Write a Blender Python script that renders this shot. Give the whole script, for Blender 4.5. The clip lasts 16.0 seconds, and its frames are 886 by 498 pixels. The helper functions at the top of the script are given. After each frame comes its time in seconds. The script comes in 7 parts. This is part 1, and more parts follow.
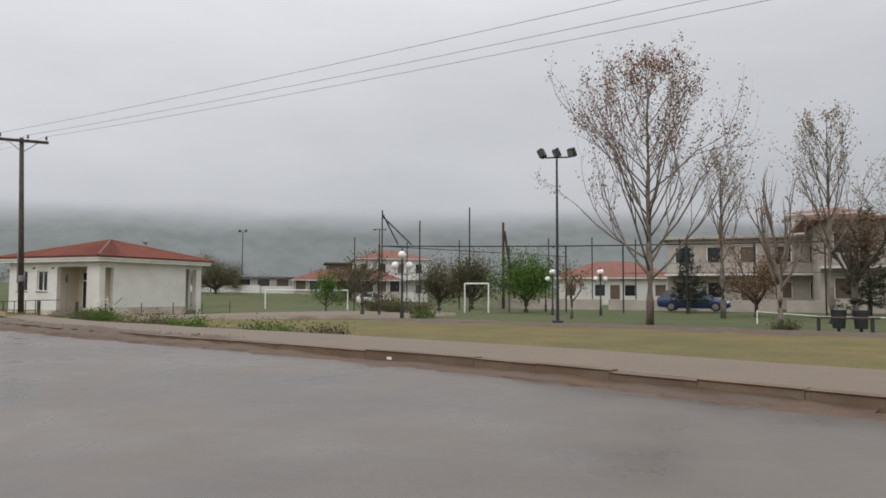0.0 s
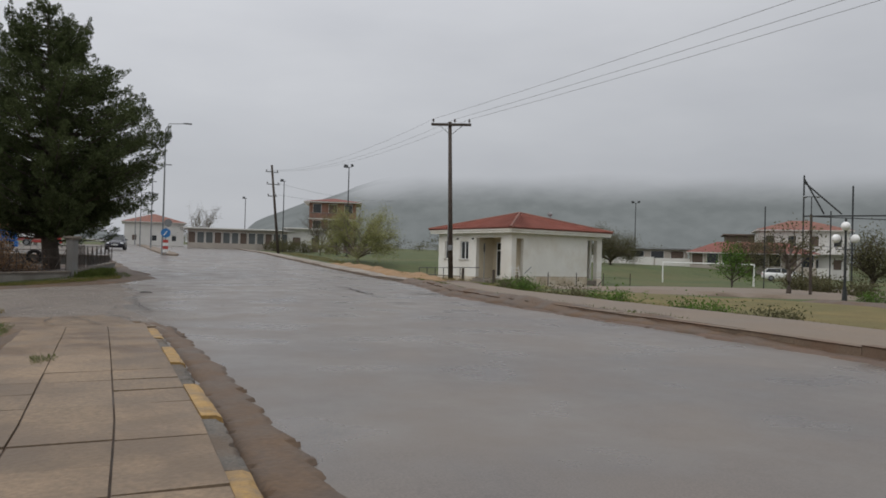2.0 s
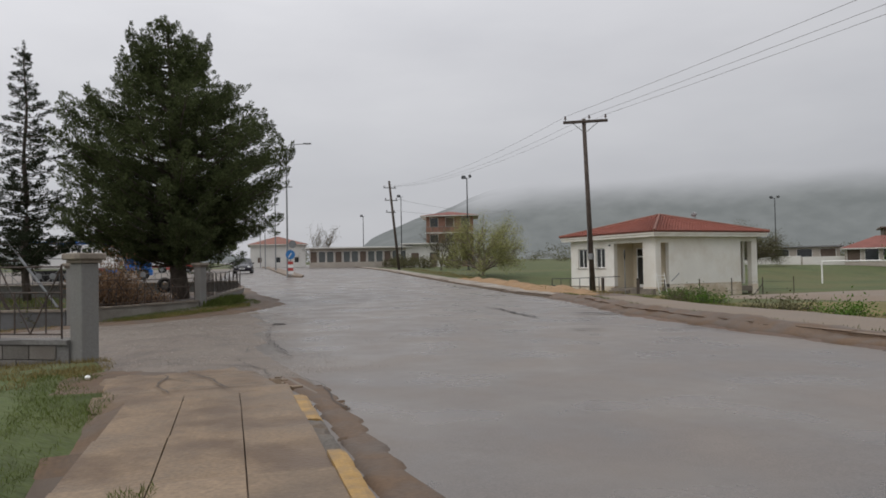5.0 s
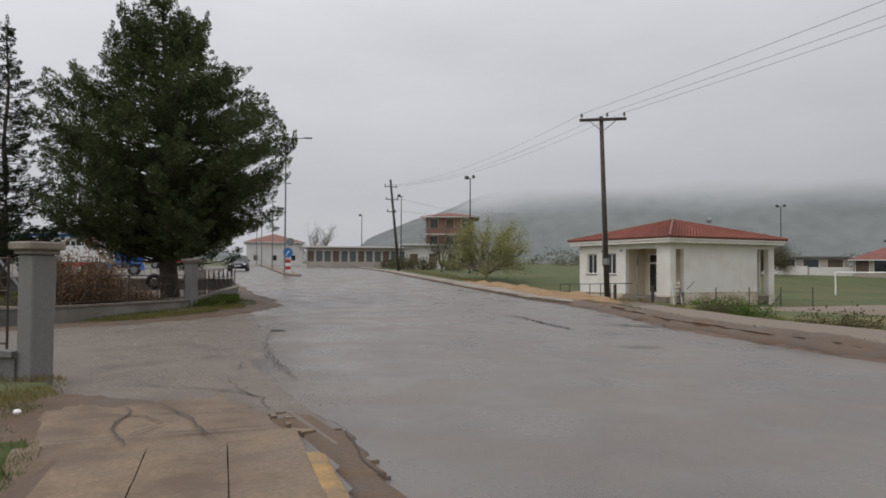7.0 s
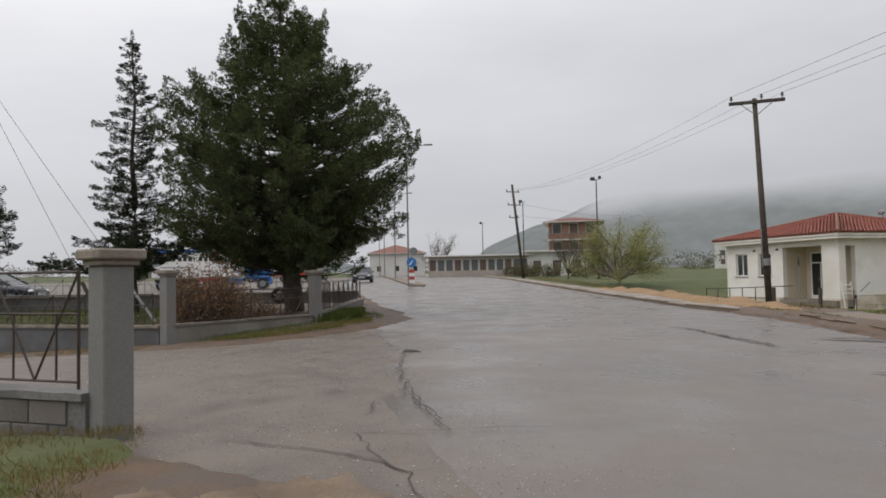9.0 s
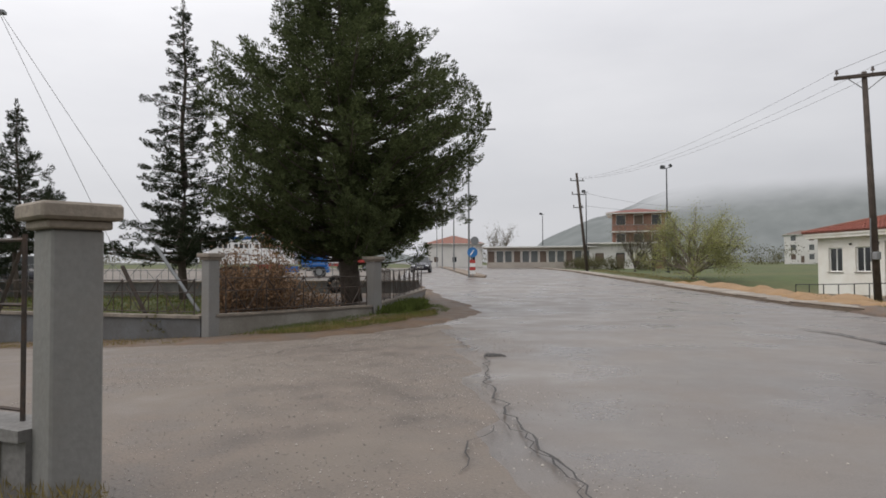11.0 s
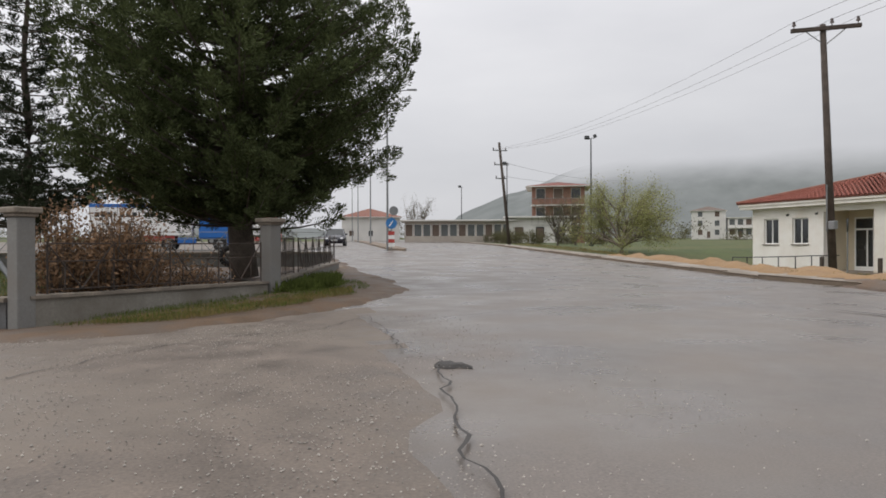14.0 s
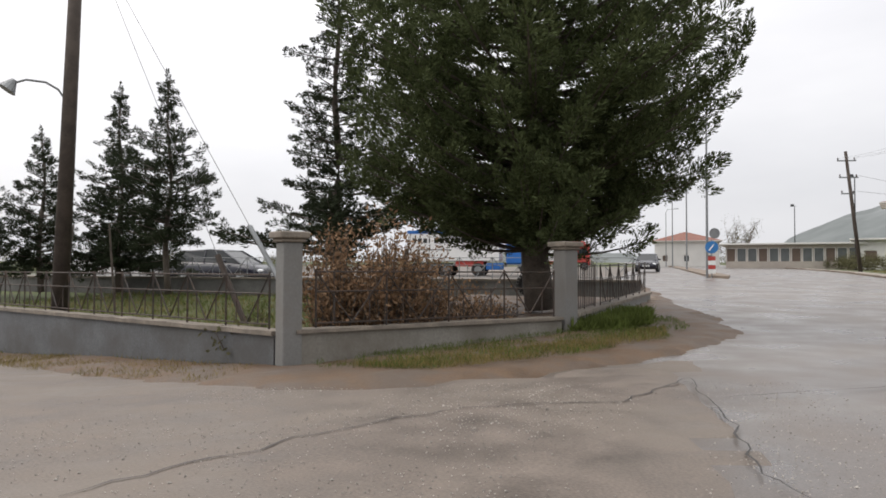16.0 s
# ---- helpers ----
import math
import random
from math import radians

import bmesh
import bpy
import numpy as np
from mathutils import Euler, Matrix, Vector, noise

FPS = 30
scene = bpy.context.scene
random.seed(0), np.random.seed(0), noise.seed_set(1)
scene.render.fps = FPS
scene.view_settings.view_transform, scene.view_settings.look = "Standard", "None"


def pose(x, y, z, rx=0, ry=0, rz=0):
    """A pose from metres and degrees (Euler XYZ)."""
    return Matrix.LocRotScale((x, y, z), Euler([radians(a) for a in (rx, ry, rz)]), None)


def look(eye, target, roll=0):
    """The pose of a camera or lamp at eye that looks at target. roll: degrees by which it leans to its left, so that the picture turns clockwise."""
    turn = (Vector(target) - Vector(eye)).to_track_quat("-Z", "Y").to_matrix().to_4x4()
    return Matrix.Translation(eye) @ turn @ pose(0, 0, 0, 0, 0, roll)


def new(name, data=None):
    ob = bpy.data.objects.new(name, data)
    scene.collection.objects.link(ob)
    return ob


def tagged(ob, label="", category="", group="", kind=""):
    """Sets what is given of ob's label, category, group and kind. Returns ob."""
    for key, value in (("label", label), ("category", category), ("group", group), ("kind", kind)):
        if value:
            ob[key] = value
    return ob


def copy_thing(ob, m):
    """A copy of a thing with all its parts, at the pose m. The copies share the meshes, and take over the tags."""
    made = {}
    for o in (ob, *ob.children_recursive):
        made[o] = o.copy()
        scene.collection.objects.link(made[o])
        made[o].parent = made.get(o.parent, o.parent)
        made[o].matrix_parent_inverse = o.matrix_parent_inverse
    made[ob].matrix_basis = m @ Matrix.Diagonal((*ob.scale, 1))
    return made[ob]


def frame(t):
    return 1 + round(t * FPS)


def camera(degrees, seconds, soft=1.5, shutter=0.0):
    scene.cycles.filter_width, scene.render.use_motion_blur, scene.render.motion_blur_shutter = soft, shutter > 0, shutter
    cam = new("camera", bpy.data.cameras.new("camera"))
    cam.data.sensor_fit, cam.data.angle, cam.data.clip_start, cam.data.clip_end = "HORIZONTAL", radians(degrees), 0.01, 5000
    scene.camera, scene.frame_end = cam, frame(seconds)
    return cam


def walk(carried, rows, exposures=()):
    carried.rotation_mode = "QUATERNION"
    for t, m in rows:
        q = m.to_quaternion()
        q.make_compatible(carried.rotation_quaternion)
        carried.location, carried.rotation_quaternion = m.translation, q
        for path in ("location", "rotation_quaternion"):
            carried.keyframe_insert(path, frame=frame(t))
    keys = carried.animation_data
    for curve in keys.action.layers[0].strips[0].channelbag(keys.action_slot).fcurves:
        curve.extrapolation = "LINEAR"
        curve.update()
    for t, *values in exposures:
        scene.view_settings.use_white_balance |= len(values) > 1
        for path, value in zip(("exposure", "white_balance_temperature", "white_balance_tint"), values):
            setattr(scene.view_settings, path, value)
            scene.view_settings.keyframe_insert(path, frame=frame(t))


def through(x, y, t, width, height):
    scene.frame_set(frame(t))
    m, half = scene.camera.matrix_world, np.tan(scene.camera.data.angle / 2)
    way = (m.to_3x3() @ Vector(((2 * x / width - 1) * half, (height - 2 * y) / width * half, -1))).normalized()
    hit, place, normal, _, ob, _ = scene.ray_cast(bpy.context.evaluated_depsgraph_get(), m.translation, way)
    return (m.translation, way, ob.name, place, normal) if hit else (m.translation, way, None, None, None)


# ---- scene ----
cam = camera(63.2, 16.0, soft=1.7)
PATH = [
    (0, (-3.515, -2.553, 0.996), (-4.35, -0.739, 1.114), 0.2),
    (0.5, (-3.837, -2.464, 1.056), (-4.919, -0.784, 1.131), 0.6),
    (1, (-4.229, -2.35, 1.043), (-5.618, -0.917, 1.18), 0.8),
    (1.5, (-4.557, -2.357, 1.069), (-6.138, -1.139, 1.204), 0.9),
    (2, (-4.905, -2.341, 1.056), (-6.539, -1.187, 1.078), 1.5),
    (2.5, (-5.303, -2.285, 1.064), (-6.955, -1.157, 1.053), 1.5),
    (3, (-5.853, -2.105, 1.093), (-7.602, -1.134, 1.074), 1.2),
    (3.5, (-6.433, -2.01, 1.121), (-8.199, -1.072, 1.119), 1.3),
    (4, (-7.011, -1.91, 1.051), (-8.77, -0.959, 1.084), -2.1),
    (4.2, (-7.266, -1.87, 1.07), (-9.041, -0.949, 1.123), -2.2),
    (6.3, (-9.236, -1.51, 1.182), (-11.025, -0.618, 1.226), 0.1),
    (6.5, (-9.436, -1.452, 1.15), (-11.213, -0.535, 1.194), -0.1),
    (7, (-10.074, -1.366, 1.156), (-11.861, -0.47, 1.213), 0.3),
    (7.5, (-10.644, -1.284, 1.189), (-12.426, -0.377, 1.235), -0.5),
    (8, (-11.246, -1.157, 1.174), (-13.022, -0.242, 1.261), -1.9),
    (8.5, (-11.773, -1.088, 1.145), (-13.59, -0.257, 1.227), -0.2),
    (9, (-12.405, -0.953, 1.138), (-14.314, -0.362, 1.22), -1.1),
    (9.5, (-12.926, -0.814, 1.133), (-14.87, -0.358, 1.234), -1.0),
    (11.8, (-15.726, -0.669, 1.031), (-17.682, -0.256, 1.051), 0.3),
    (12, (-15.992, -0.623, 1.017), (-17.95, -0.214, 1.011), 0.4),
    (12.5, (-16.593, -0.542, 0.974), (-18.483, 0.109, 0.909), -1.7),
    (13, (-17.129, -0.381, 0.999), (-19.028, 0.243, 0.95), -0.2),
    (13.5, (-17.824, -0.14, 0.901), (-19.693, 0.572, 0.925), -0.5),
    (14, (-18.435, 0.062, 0.899), (-20.321, 0.728, 0.89), -0.2),
    (14.5, (-19.113, 0.206, 0.919), (-21.039, 0.745, 0.883), 0.1),
    (15, (-19.738, 0.352, 0.923), (-21.707, 0.701, 0.901), -0.6),
    (15.5, (-20.287, 0.527, 0.934), (-22.286, 0.559, 0.989), 0.1),
    (15.6, (-20.394, 0.538, 0.931), (-22.393, 0.546, 0.985), 0.0),
    (16, (-20.835, 0.576, 0.968), (-22.826, 0.404, 1.028), 0.2),
]
walk(cam, [(t, look(eye, target, roll)) for t, eye, target, roll in PATH],
     [(0, 0.03, 6500, 11), (1, -0.19, 6450, 11), (1.7, -0.28, 6400, 10), (2.5, -0.2, 6500, 12), (3.5, -0.15, 6550, 12), (7, -0.17, 6500, 12), (8.5, -0.2, 6550, 12), (9, -0.03, 6550, 12), (12, 0.12, 6600, 12), (14.5, 0.15, 6600, 12), (15, 0.2, 6650, 12), (16, 0.44, 6650, 12)])

from mathutils import geometry

# ---------------------------------------------------------------- light
world = bpy.data.worlds.new("overcast_sky")
scene.world = world
world.use_nodes = True
wn, wl = world.node_tree.nodes, world.node_tree.links
wn.clear()
w_out = wn.new("ShaderNodeOutputWorld")
w_sum = wn.new("ShaderNodeAddShader")
w_bg, w_bg2 = wn.new("ShaderNodeBackground"), wn.new("ShaderNodeBackground")
w_sky = wn.new("ShaderNodeTexSky")
w_sky.sky_type, w_sky.sun_disc = "NISHITA", False
w_sky.sun_elevation, w_sky.sun_rotation = radians(48), radians(200)
w_sky.dust_density = 6
w_bg2.inputs["Strength"].default_value = 0.012
w_tc, w_sep, w_ramp = wn.new("ShaderNodeTexCoord"), wn.new("ShaderNodeSeparateXYZ"), wn.new("ShaderNodeValToRGB")
w_noise, w_mix, w_map = wn.new("ShaderNodeTexNoise"), wn.new("ShaderNodeMix"), wn.new("ShaderNodeMapping")
w_map.inputs["Scale"].default_value = (1.2, 1.2, 4.0)
w_noise.inputs["Scale"].default_value, w_noise.inputs["Detail"].default_value = 1.6, 5
w_noise.inputs["Roughness"].default_value = 0.55
e = w_ramp.color_ramp.elements
e[0].position, e[0].color = 0.0, (0.50, 0.515, 0.54, 1)
e[1].position, e[1].color = 1.0, (1.35, 1.36, 1.38, 1)
for at, col in ((0.10, (0.52, 0.535, 0.56, 1)), (0.28, (0.66, 0.67, 0.69, 1)), (0.55, (1.0, 1.01, 1.03, 1))):
    el = e.new(at)
    el.color = col
w_mix.data_type, w_mix.blend_type = "RGBA", "MULTIPLY"
w_cl = wn.new("ShaderNodeValToRGB")
w_cl.color_ramp.elements[0].position, w_cl.color_ramp.elements[0].color = 0.30, (0.90, 0.905, 0.915, 1)
w_cl.color_ramp.elements[1].position, w_cl.color_ramp.elements[1].color = 0.70, (1.06, 1.06, 1.055, 1)
w_mix.inputs[0].default_value = 1.0
wl.new(w_tc.outputs["Generated"], w_sep.inputs[0])
wl.new(w_sep.outputs["Z"], w_ramp.inputs[0])
wl.new(w_tc.outputs["Generated"], w_map.inputs[0])
wl.new(w_map.outputs[0], w_noise.inputs["Vector"])
wl.new(w_noise.outputs["Fac"], w_cl.inputs[0])
wl.new(w_ramp.outputs[0], w_mix.inputs["A"])
wl.new(w_cl.outputs[0], w_mix.inputs["B"])
# the cloud is thinner towards the hidden sun in the south-west
w_dot, w_gain, w_tilt = wn.new("ShaderNodeVectorMath"), wn.new("ShaderNodeMath"), wn.new("ShaderNodeVectorMath")
w_dot.operation, w_tilt.operation, w_gain.operation = "DOT_PRODUCT", "SCALE", "MULTIPLY_ADD"
w_dot.inputs[1].default_value = (-0.6, -0.8, 0.0)
w_gain.inputs[1].default_value, w_gain.inputs[2].default_value = 0.2, 1.0
wl.new(w_tc.outputs["Generated"], w_dot.inputs[0])
wl.new(w_dot.outputs["Value"], w_gain.inputs[0])
wl.new(w_mix.outputs["Result"], w_tilt.inputs[0])
wl.new(w_gain.outputs[0], w_tilt.inputs["Scale"])
wl.new(w_tilt.outputs[0], w_bg.inputs["Color"])
wl.new(w_sky.outputs[0], w_bg2.inputs["Color"])
wl.new(w_bg.outputs[0], w_sum.inputs[0])
wl.new(w_bg2.outputs[0], w_sum.inputs[1])
wl.new(w_sum.outputs[0], w_out.inputs["Surface"])
sun = new("sun", bpy.data.lights.new("sun", "SUN"))
sun.data.energy, sun.data.angle, sun.data.color = 0.55, radians(40), (1.0, 0.97, 0.92)
sun.matrix_world = look((-20, -40, 55), (-25, 5, 0))


# ---------------------------------------------------------------- materials
def material(name, color, rough=0.8, var=0.25, scale=3.0, fine=40.0, bump=0.15, metal=0.0, tint=None, tint_scale=0.5, tint_amt=0.5,
             wet=0.0, per_piece=0.0, island=0.0, bump_dist=0.02, spec=0.5, alpha_trans=0.0):
    """A procedural surface: base colour broken up at two scales, an optional second colour in patches, and fine relief."""
    m = bpy.data.materials.new(name)
    m.use_nodes = True
    n, l = m.node_tree.nodes, m.node_tree.links
    bsdf = n["Principled BSDF"]
    geo = n.new("ShaderNodeNewGeometry")
    big, small = n.new("ShaderNodeTexNoise"), n.new("ShaderNodeTexNoise")
    big.inputs["Scale"].default_value, big.inputs["Detail"].default_value = scale, 6
    small.inputs["Scale"].default_value, small.inputs["Detail"].default_value = fine, 3
    l.new(geo.outputs["Position"], big.inputs["Vector"])
    l.new(geo.outputs["Position"], small.inputs["Vector"])
    add = n.new("ShaderNodeMath")
    add.operation = "MULTIPLY_ADD"
    add.inputs[1].default_value = 0.5
    l.new(small.outputs["Fac"], add.inputs[0])
    half = n.new("ShaderNodeMath")
    half.operation = "MULTIPLY"
    half.inputs[1].default_value = 0.5
    l.new(big.outputs["Fac"], half.inputs[0])
    l.new(half.outputs[0], add.inputs[2])
    ramp = n.new("ShaderNodeValToRGB")
    lo, hi = 1 - var, 1 + var
    ramp.color_ramp.elements[0].position, ramp.color_ramp.elements[0].color = 0.34, (*[c * lo for c in color], 1)
    ramp.color_ramp.elements[1].position, ramp.color_ramp.elements[1].color = 0.66, (*[min(c * hi, 0.95) for c in color], 1)
    l.new(add.outputs[0], ramp.inputs[0])
    out = ramp.outputs[0]
    if tint:
        tn, tr, tm = n.new("ShaderNodeTexNoise"), n.new("ShaderNodeValToRGB"), n.new("ShaderNodeMix")
        tn.inputs["Scale"].default_value, tn.inputs["Detail"].default_value = tint_scale, 8
        tn.inputs["Roughness"].default_value = 0.65
        l.new(geo.outputs["Position"], tn.inputs["Vector"])
        tr.color_ramp.elements[0].position, tr.color_ramp.elements[0].color = 0.44, (0, 0, 0, 1)
        tr.color_ramp.elements[1].position, tr.color_ramp.elements[1].color = 0.62, (tint_amt, tint_amt, tint_amt, 1)
        l.new(tn.outputs["Fac"], tr.inputs[0])
        tm.data_type = "RGBA"
        l.new(tr.outputs[0], tm.inputs[0])
        l.new(out, tm.inputs["A"])
        tm.inputs["B"].default_value = (*tint, 1)
        out = tm.outputs["Result"]
    for amount, kind in ((per_piece, "obj"), (island, "isl")):
        if amount:
            src = n.new("ShaderNodeObjectInfo").outputs["Random"] if kind == "obj" else geo.outputs["Random Per Island"]
            mr, hv = n.new("ShaderNodeMapRange"), n.new("ShaderNodeHueSaturation")
            mr.inputs["To Min"].default_value, mr.inputs["To Max"].default_value = 1 - amount, 1 + amount
            l.new(src, mr.inputs["Value"])
            l.new(mr.outputs[0], hv.inputs["Value"])
            l.new(out, hv.inputs["Color"])
            out = hv.outputs[0]
    l.new(out, bsdf.inputs["Base Color"])
    bsdf.inputs["Metallic"].default_value = metal
    bsdf.inputs["Specular IOR Level"].default_value = spec
    if wet:
        wr = n.new("ShaderNodeMapRange")
        wr.inputs["From Min"].default_value, wr.inputs["From Max"].default_value = 0.36, 0.64
        wr.inputs["To Min"].default_value, wr.inputs["To Max"].default_value = max(rough - wet, 0.03), rough
        l.new(big.outputs["Fac"], wr.inputs["Value"])
        l.new(wr.outputs[0], bsdf.inputs["Roughness"])
    else:
        bsdf.inputs["Roughness"].default_value = rough
    if bump:
        bp = n.new("ShaderNodeBump")
        bp.inputs["Strength"].default_value, bp.inputs["Distance"].default_value = bump, bump_dist
        l.new(add.outputs[0], bp.inputs["Height"])
        l.new(bp.outputs[0], bsdf.inputs["Normal"])
    return m


def leaf_material(name, color, island=0.35, through=0.25):
    m = bpy.data.materials.new(name)
    m.use_nodes = True
    n, l = m.node_tree.nodes, m.node_tree.links
    bsdf = n["Principled BSDF"]
    geo, mr, hv = n.new("ShaderNodeNewGeometry"), n.new("ShaderNodeMapRange"), n.new("ShaderNodeHueSaturation")
    tn = n.new("ShaderNodeTexNoise")
    tn.inputs["Scale"].default_value = 1.3
    l.new(geo.outputs["Position"], tn.inputs["Vector"])
    ad = n.new("ShaderNodeMath")
    l.new(geo.outputs["Random Per Island"], ad.inputs[0])
    l.new(tn.outputs["Fac"], ad.inputs[1])
    mr.inputs["From Max"].default_value = 2.0
    mr.inputs["To Min"].default_value, mr.inputs["To Max"].default_value = 1 - 1.6 * island, 1 + 1.6 * island
    l.new(ad.outputs[0], mr.inputs["Value"])
    l.new(mr.outputs[0], hv.inputs["Value"])
    hv.inputs["Color"].default_value = (*color, 1)
    l.new(hv.outputs[0], bsdf.inputs["Base Color"])
    bsdf.inputs["Roughness"].default_value = 0.85
    bsdf.inputs["Specular IOR Level"].default_value = 0.12
    tr, mx = n.new("ShaderNodeBsdfTranslucent"), n.new("ShaderNodeMixShader")
    l.new(hv.outputs[0], tr.inputs["Color"])
    mx.inputs[0].default_value = through
    l.new(bsdf.outputs[0], mx.inputs[1])
    l.new(tr.outputs[0], mx.inputs[2])
    l.new(mx.outputs[0], n["Material Output"].inputs["Surface"])
    return m


def glass_material(name, color, rough=0.05):
    m = bpy.data.materials.new(name)
    m.use_nodes = True
    b = m.node_tree.nodes["Principled BSDF"]
    b.inputs["Base Color"].default_value = (*color, 1)
    b.inputs["Roughness"].default_value = rough
    b.inputs["IOR"].default_value = 1.5
    b.inputs["Transmission Weight"].default_value = 0.6
    return m


M_ASPHALT = material("wet_asphalt", (0.112, 0.095, 0.083), 0.5, 0.5, 0.9, 85, 0.11, tint=(0.162, 0.137, 0.113), tint_scale=0.28, tint_amt=0.6, wet=0.26)
M_SIDE = material("worn_asphalt", (0.13, 0.106, 0.087), 0.75, 0.42, 2.2, 60, 0.3, tint=(0.165, 0.138, 0.112), tint_scale=0.5, tint_amt=0.7, wet=0.22)
M_CRACK = material("crack_dirt", (0.035, 0.032, 0.03), 0.7, 0.3, 6, 60)
M_PATCH = material("dark_patch_asphalt", (0.075, 0.072, 0.07), 0.55, 0.3, 4, 60, 0.4)
M_DIRT = material("wet_brown_dirt", (0.103, 0.063, 0.035), 0.8, 0.35, 2.5, 30, 0.5, tint=(0.09, 0.07, 0.055), tint_scale=1.4, tint_amt=0.8, wet=0.2)
M_SAND = material("ochre_sand", (0.27, 0.17, 0.085), 0.9, 0.2, 2, 25, 0.4, bump_dist=0.04)
M_YARD = material("pale_wet_gravel", (0.17, 0.15, 0.13), 0.85, 0.25, 0.7, 25, 0.3, tint=(0.12, 0.10, 0.085), tint_scale=0.4, tint_amt=0.7)
M_MUD = material("reddish_gutter_mud", (0.108, 0.066, 0.042), 0.8, 0.35, 2.5, 30, 0.5, tint=(0.085, 0.06, 0.045), tint_scale=1.1, tint_amt=0.8, wet=0.15)
M_LAWN = material("green_field_grass", (0.060, 0.080, 0.022), 0.95, 0.35, 0.6, 14, 0.8, tint=(0.10, 0.092, 0.032), tint_scale=0.12, tint_amt=0.7, bump_dist=0.05)
M_DRY = material("yellowing_mown_grass", (0.145, 0.112, 0.036), 0.95, 0.35, 0.8, 18, 0.7, tint=(0.098, 0.096, 0.028), tint_scale=0.3, tint_amt=0.8, bump_dist=0.04)
M_PAVE = material("concrete_paving", (0.2, 0.143, 0.091), 0.75, 0.35, 1.6, 40, 0.4, tint=(0.118, 0.084, 0.056), tint_scale=1.1, tint_amt=0.75, wet=0.15, per_piece=0.13)
M_PAVEMUD = material("muddy_concrete", (0.172, 0.120, 0.073), 0.7, 0.35, 2.2, 40, 0.5, tint=(0.098, 0.061, 0.034), tint_scale=1.7, tint_amt=0.9, wet=0.2)
M_PAVE2 = material("weathered_concrete_pavement", (0.175, 0.135, 0.098), 0.8, 0.25, 0.9, 25, 0.3, tint=(0.17, 0.13, 0.095), tint_scale=0.6, tint_amt=0.7, wet=0.15)
M_KERB = material("kerb_concrete", (0.158, 0.116, 0.08), 0.75, 0.3, 2.5, 40, 0.4, tint=(0.15, 0.08, 0.045), tint_scale=0.7, tint_amt=0.85, per_piece=0.12)
M_KERBY = material("worn_yellow_kerb_paint", (0.34, 0.205, 0.06), 0.65, 0.25, 6, 50, 0.3, tint=(0.17, 0.125, 0.08), tint_scale=4, tint_amt=0.8)
M_RENDER = material("white_wall_render", (0.75, 0.735, 0.69), 0.85, 0.07, 0.8, 30, 0.1, tint=(0.62, 0.57, 0.49), tint_scale=0.7, tint_amt=0.5)
M_CREAM = material("cream_wall_render", (0.60, 0.53, 0.40), 0.85, 0.1, 0.8, 30, 0.1)
M_STAIN = material("damp_stained_plinth", (0.52, 0.43, 0.32), 0.9, 0.25, 1.2, 20, 0.15, tint=(0.66, 0.62, 0.55), tint_scale=1.2, tint_amt=0.7)
M_TILE = material("red_roof_tile", (0.30, 0.095, 0.066), 0.85, 0.2, 1.5, 20, 0.3, tint=(0.25, 0.075, 0.05), tint_scale=0.8, tint_amt=0.7)
M_TILE2 = material("faded_brown_roof_tile", (0.20, 0.085, 0.06), 0.8, 0.25, 1.5, 20, 0.3)
M_WOODPOLE = material("dark_creosoted_wood", (0.055, 0.042, 0.034), 0.85, 0.35, 5, 60, 0.5, tint=(0.095, 0.075, 0.06), tint_scale=3, tint_amt=0.6)
M_CEMENT = material("grey_rendered_cement", (0.175, 0.174, 0.166), 0.8, 0.13, 1.6, 30, 0.35, tint=(0.165, 0.155, 0.14), tint_scale=1.3, tint_amt=0.7, wet=0.15)
M_CAP = material("weathered_coping_concrete", (0.215, 0.185, 0.15), 0.85, 0.3, 3, 40, 0.5, tint=(0.14, 0.12, 0.10), tint_scale=2.5, tint_amt=0.8)
M_BLOCK = material("damp_lower_wall", (0.16, 0.155, 0.148), 0.75, 0.3, 1.8, 30, 0.4, tint=(0.10, 0.095, 0.09), tint_scale=1.1, tint_amt=0.8)
M_RUST = material("rusty_dark_ironwork", (0.045, 0.036, 0.031), 0.65, 0.35, 12, 80, 0.3, tint=(0.085, 0.048, 0.03), tint_scale=9, tint_amt=0.6, metal=0.1)
M_DARKMETAL = material("dark_painted_metal", (0.03, 0.033, 0.034), 0.5, 0.25, 6, 60, 0.1, metal=0.2)
M_GREYMETAL = material("grey_galvanised_steel", (0.24, 0.25, 0.255), 0.5, 0.2, 4, 60, 0.1, metal=0.6)
M_WHITEPAINT = material("white_painted_steel", (0.78, 0.78, 0.76), 0.5, 0.1, 4, 50, 0.05)
M_BARK = material("grey_brown_bark", (0.085, 0.068, 0.055), 0.95, 0.4, 6, 40, 0.8, tint=(0.13, 0.11, 0.09), tint_scale=4, tint_amt=0.6, bump_dist=0.05)
M_PALEBARK = material("pale_plane_bark", (0.20, 0.165, 0.135), 0.9, 0.35, 4, 40, 0.6, tint=(0.11, 0.085, 0.07), tint_scale=3, tint_amt=0.8)
M_DARKGLASS = material("dark_window_glass", (0.02, 0.023, 0.026), 0.08, 0.1, 3, 30, 0.0, spec=0.7)
M_RUBBER = material("black_rubber", (0.018, 0.018, 0.018), 0.8, 0.2, 8, 60, 0.1)
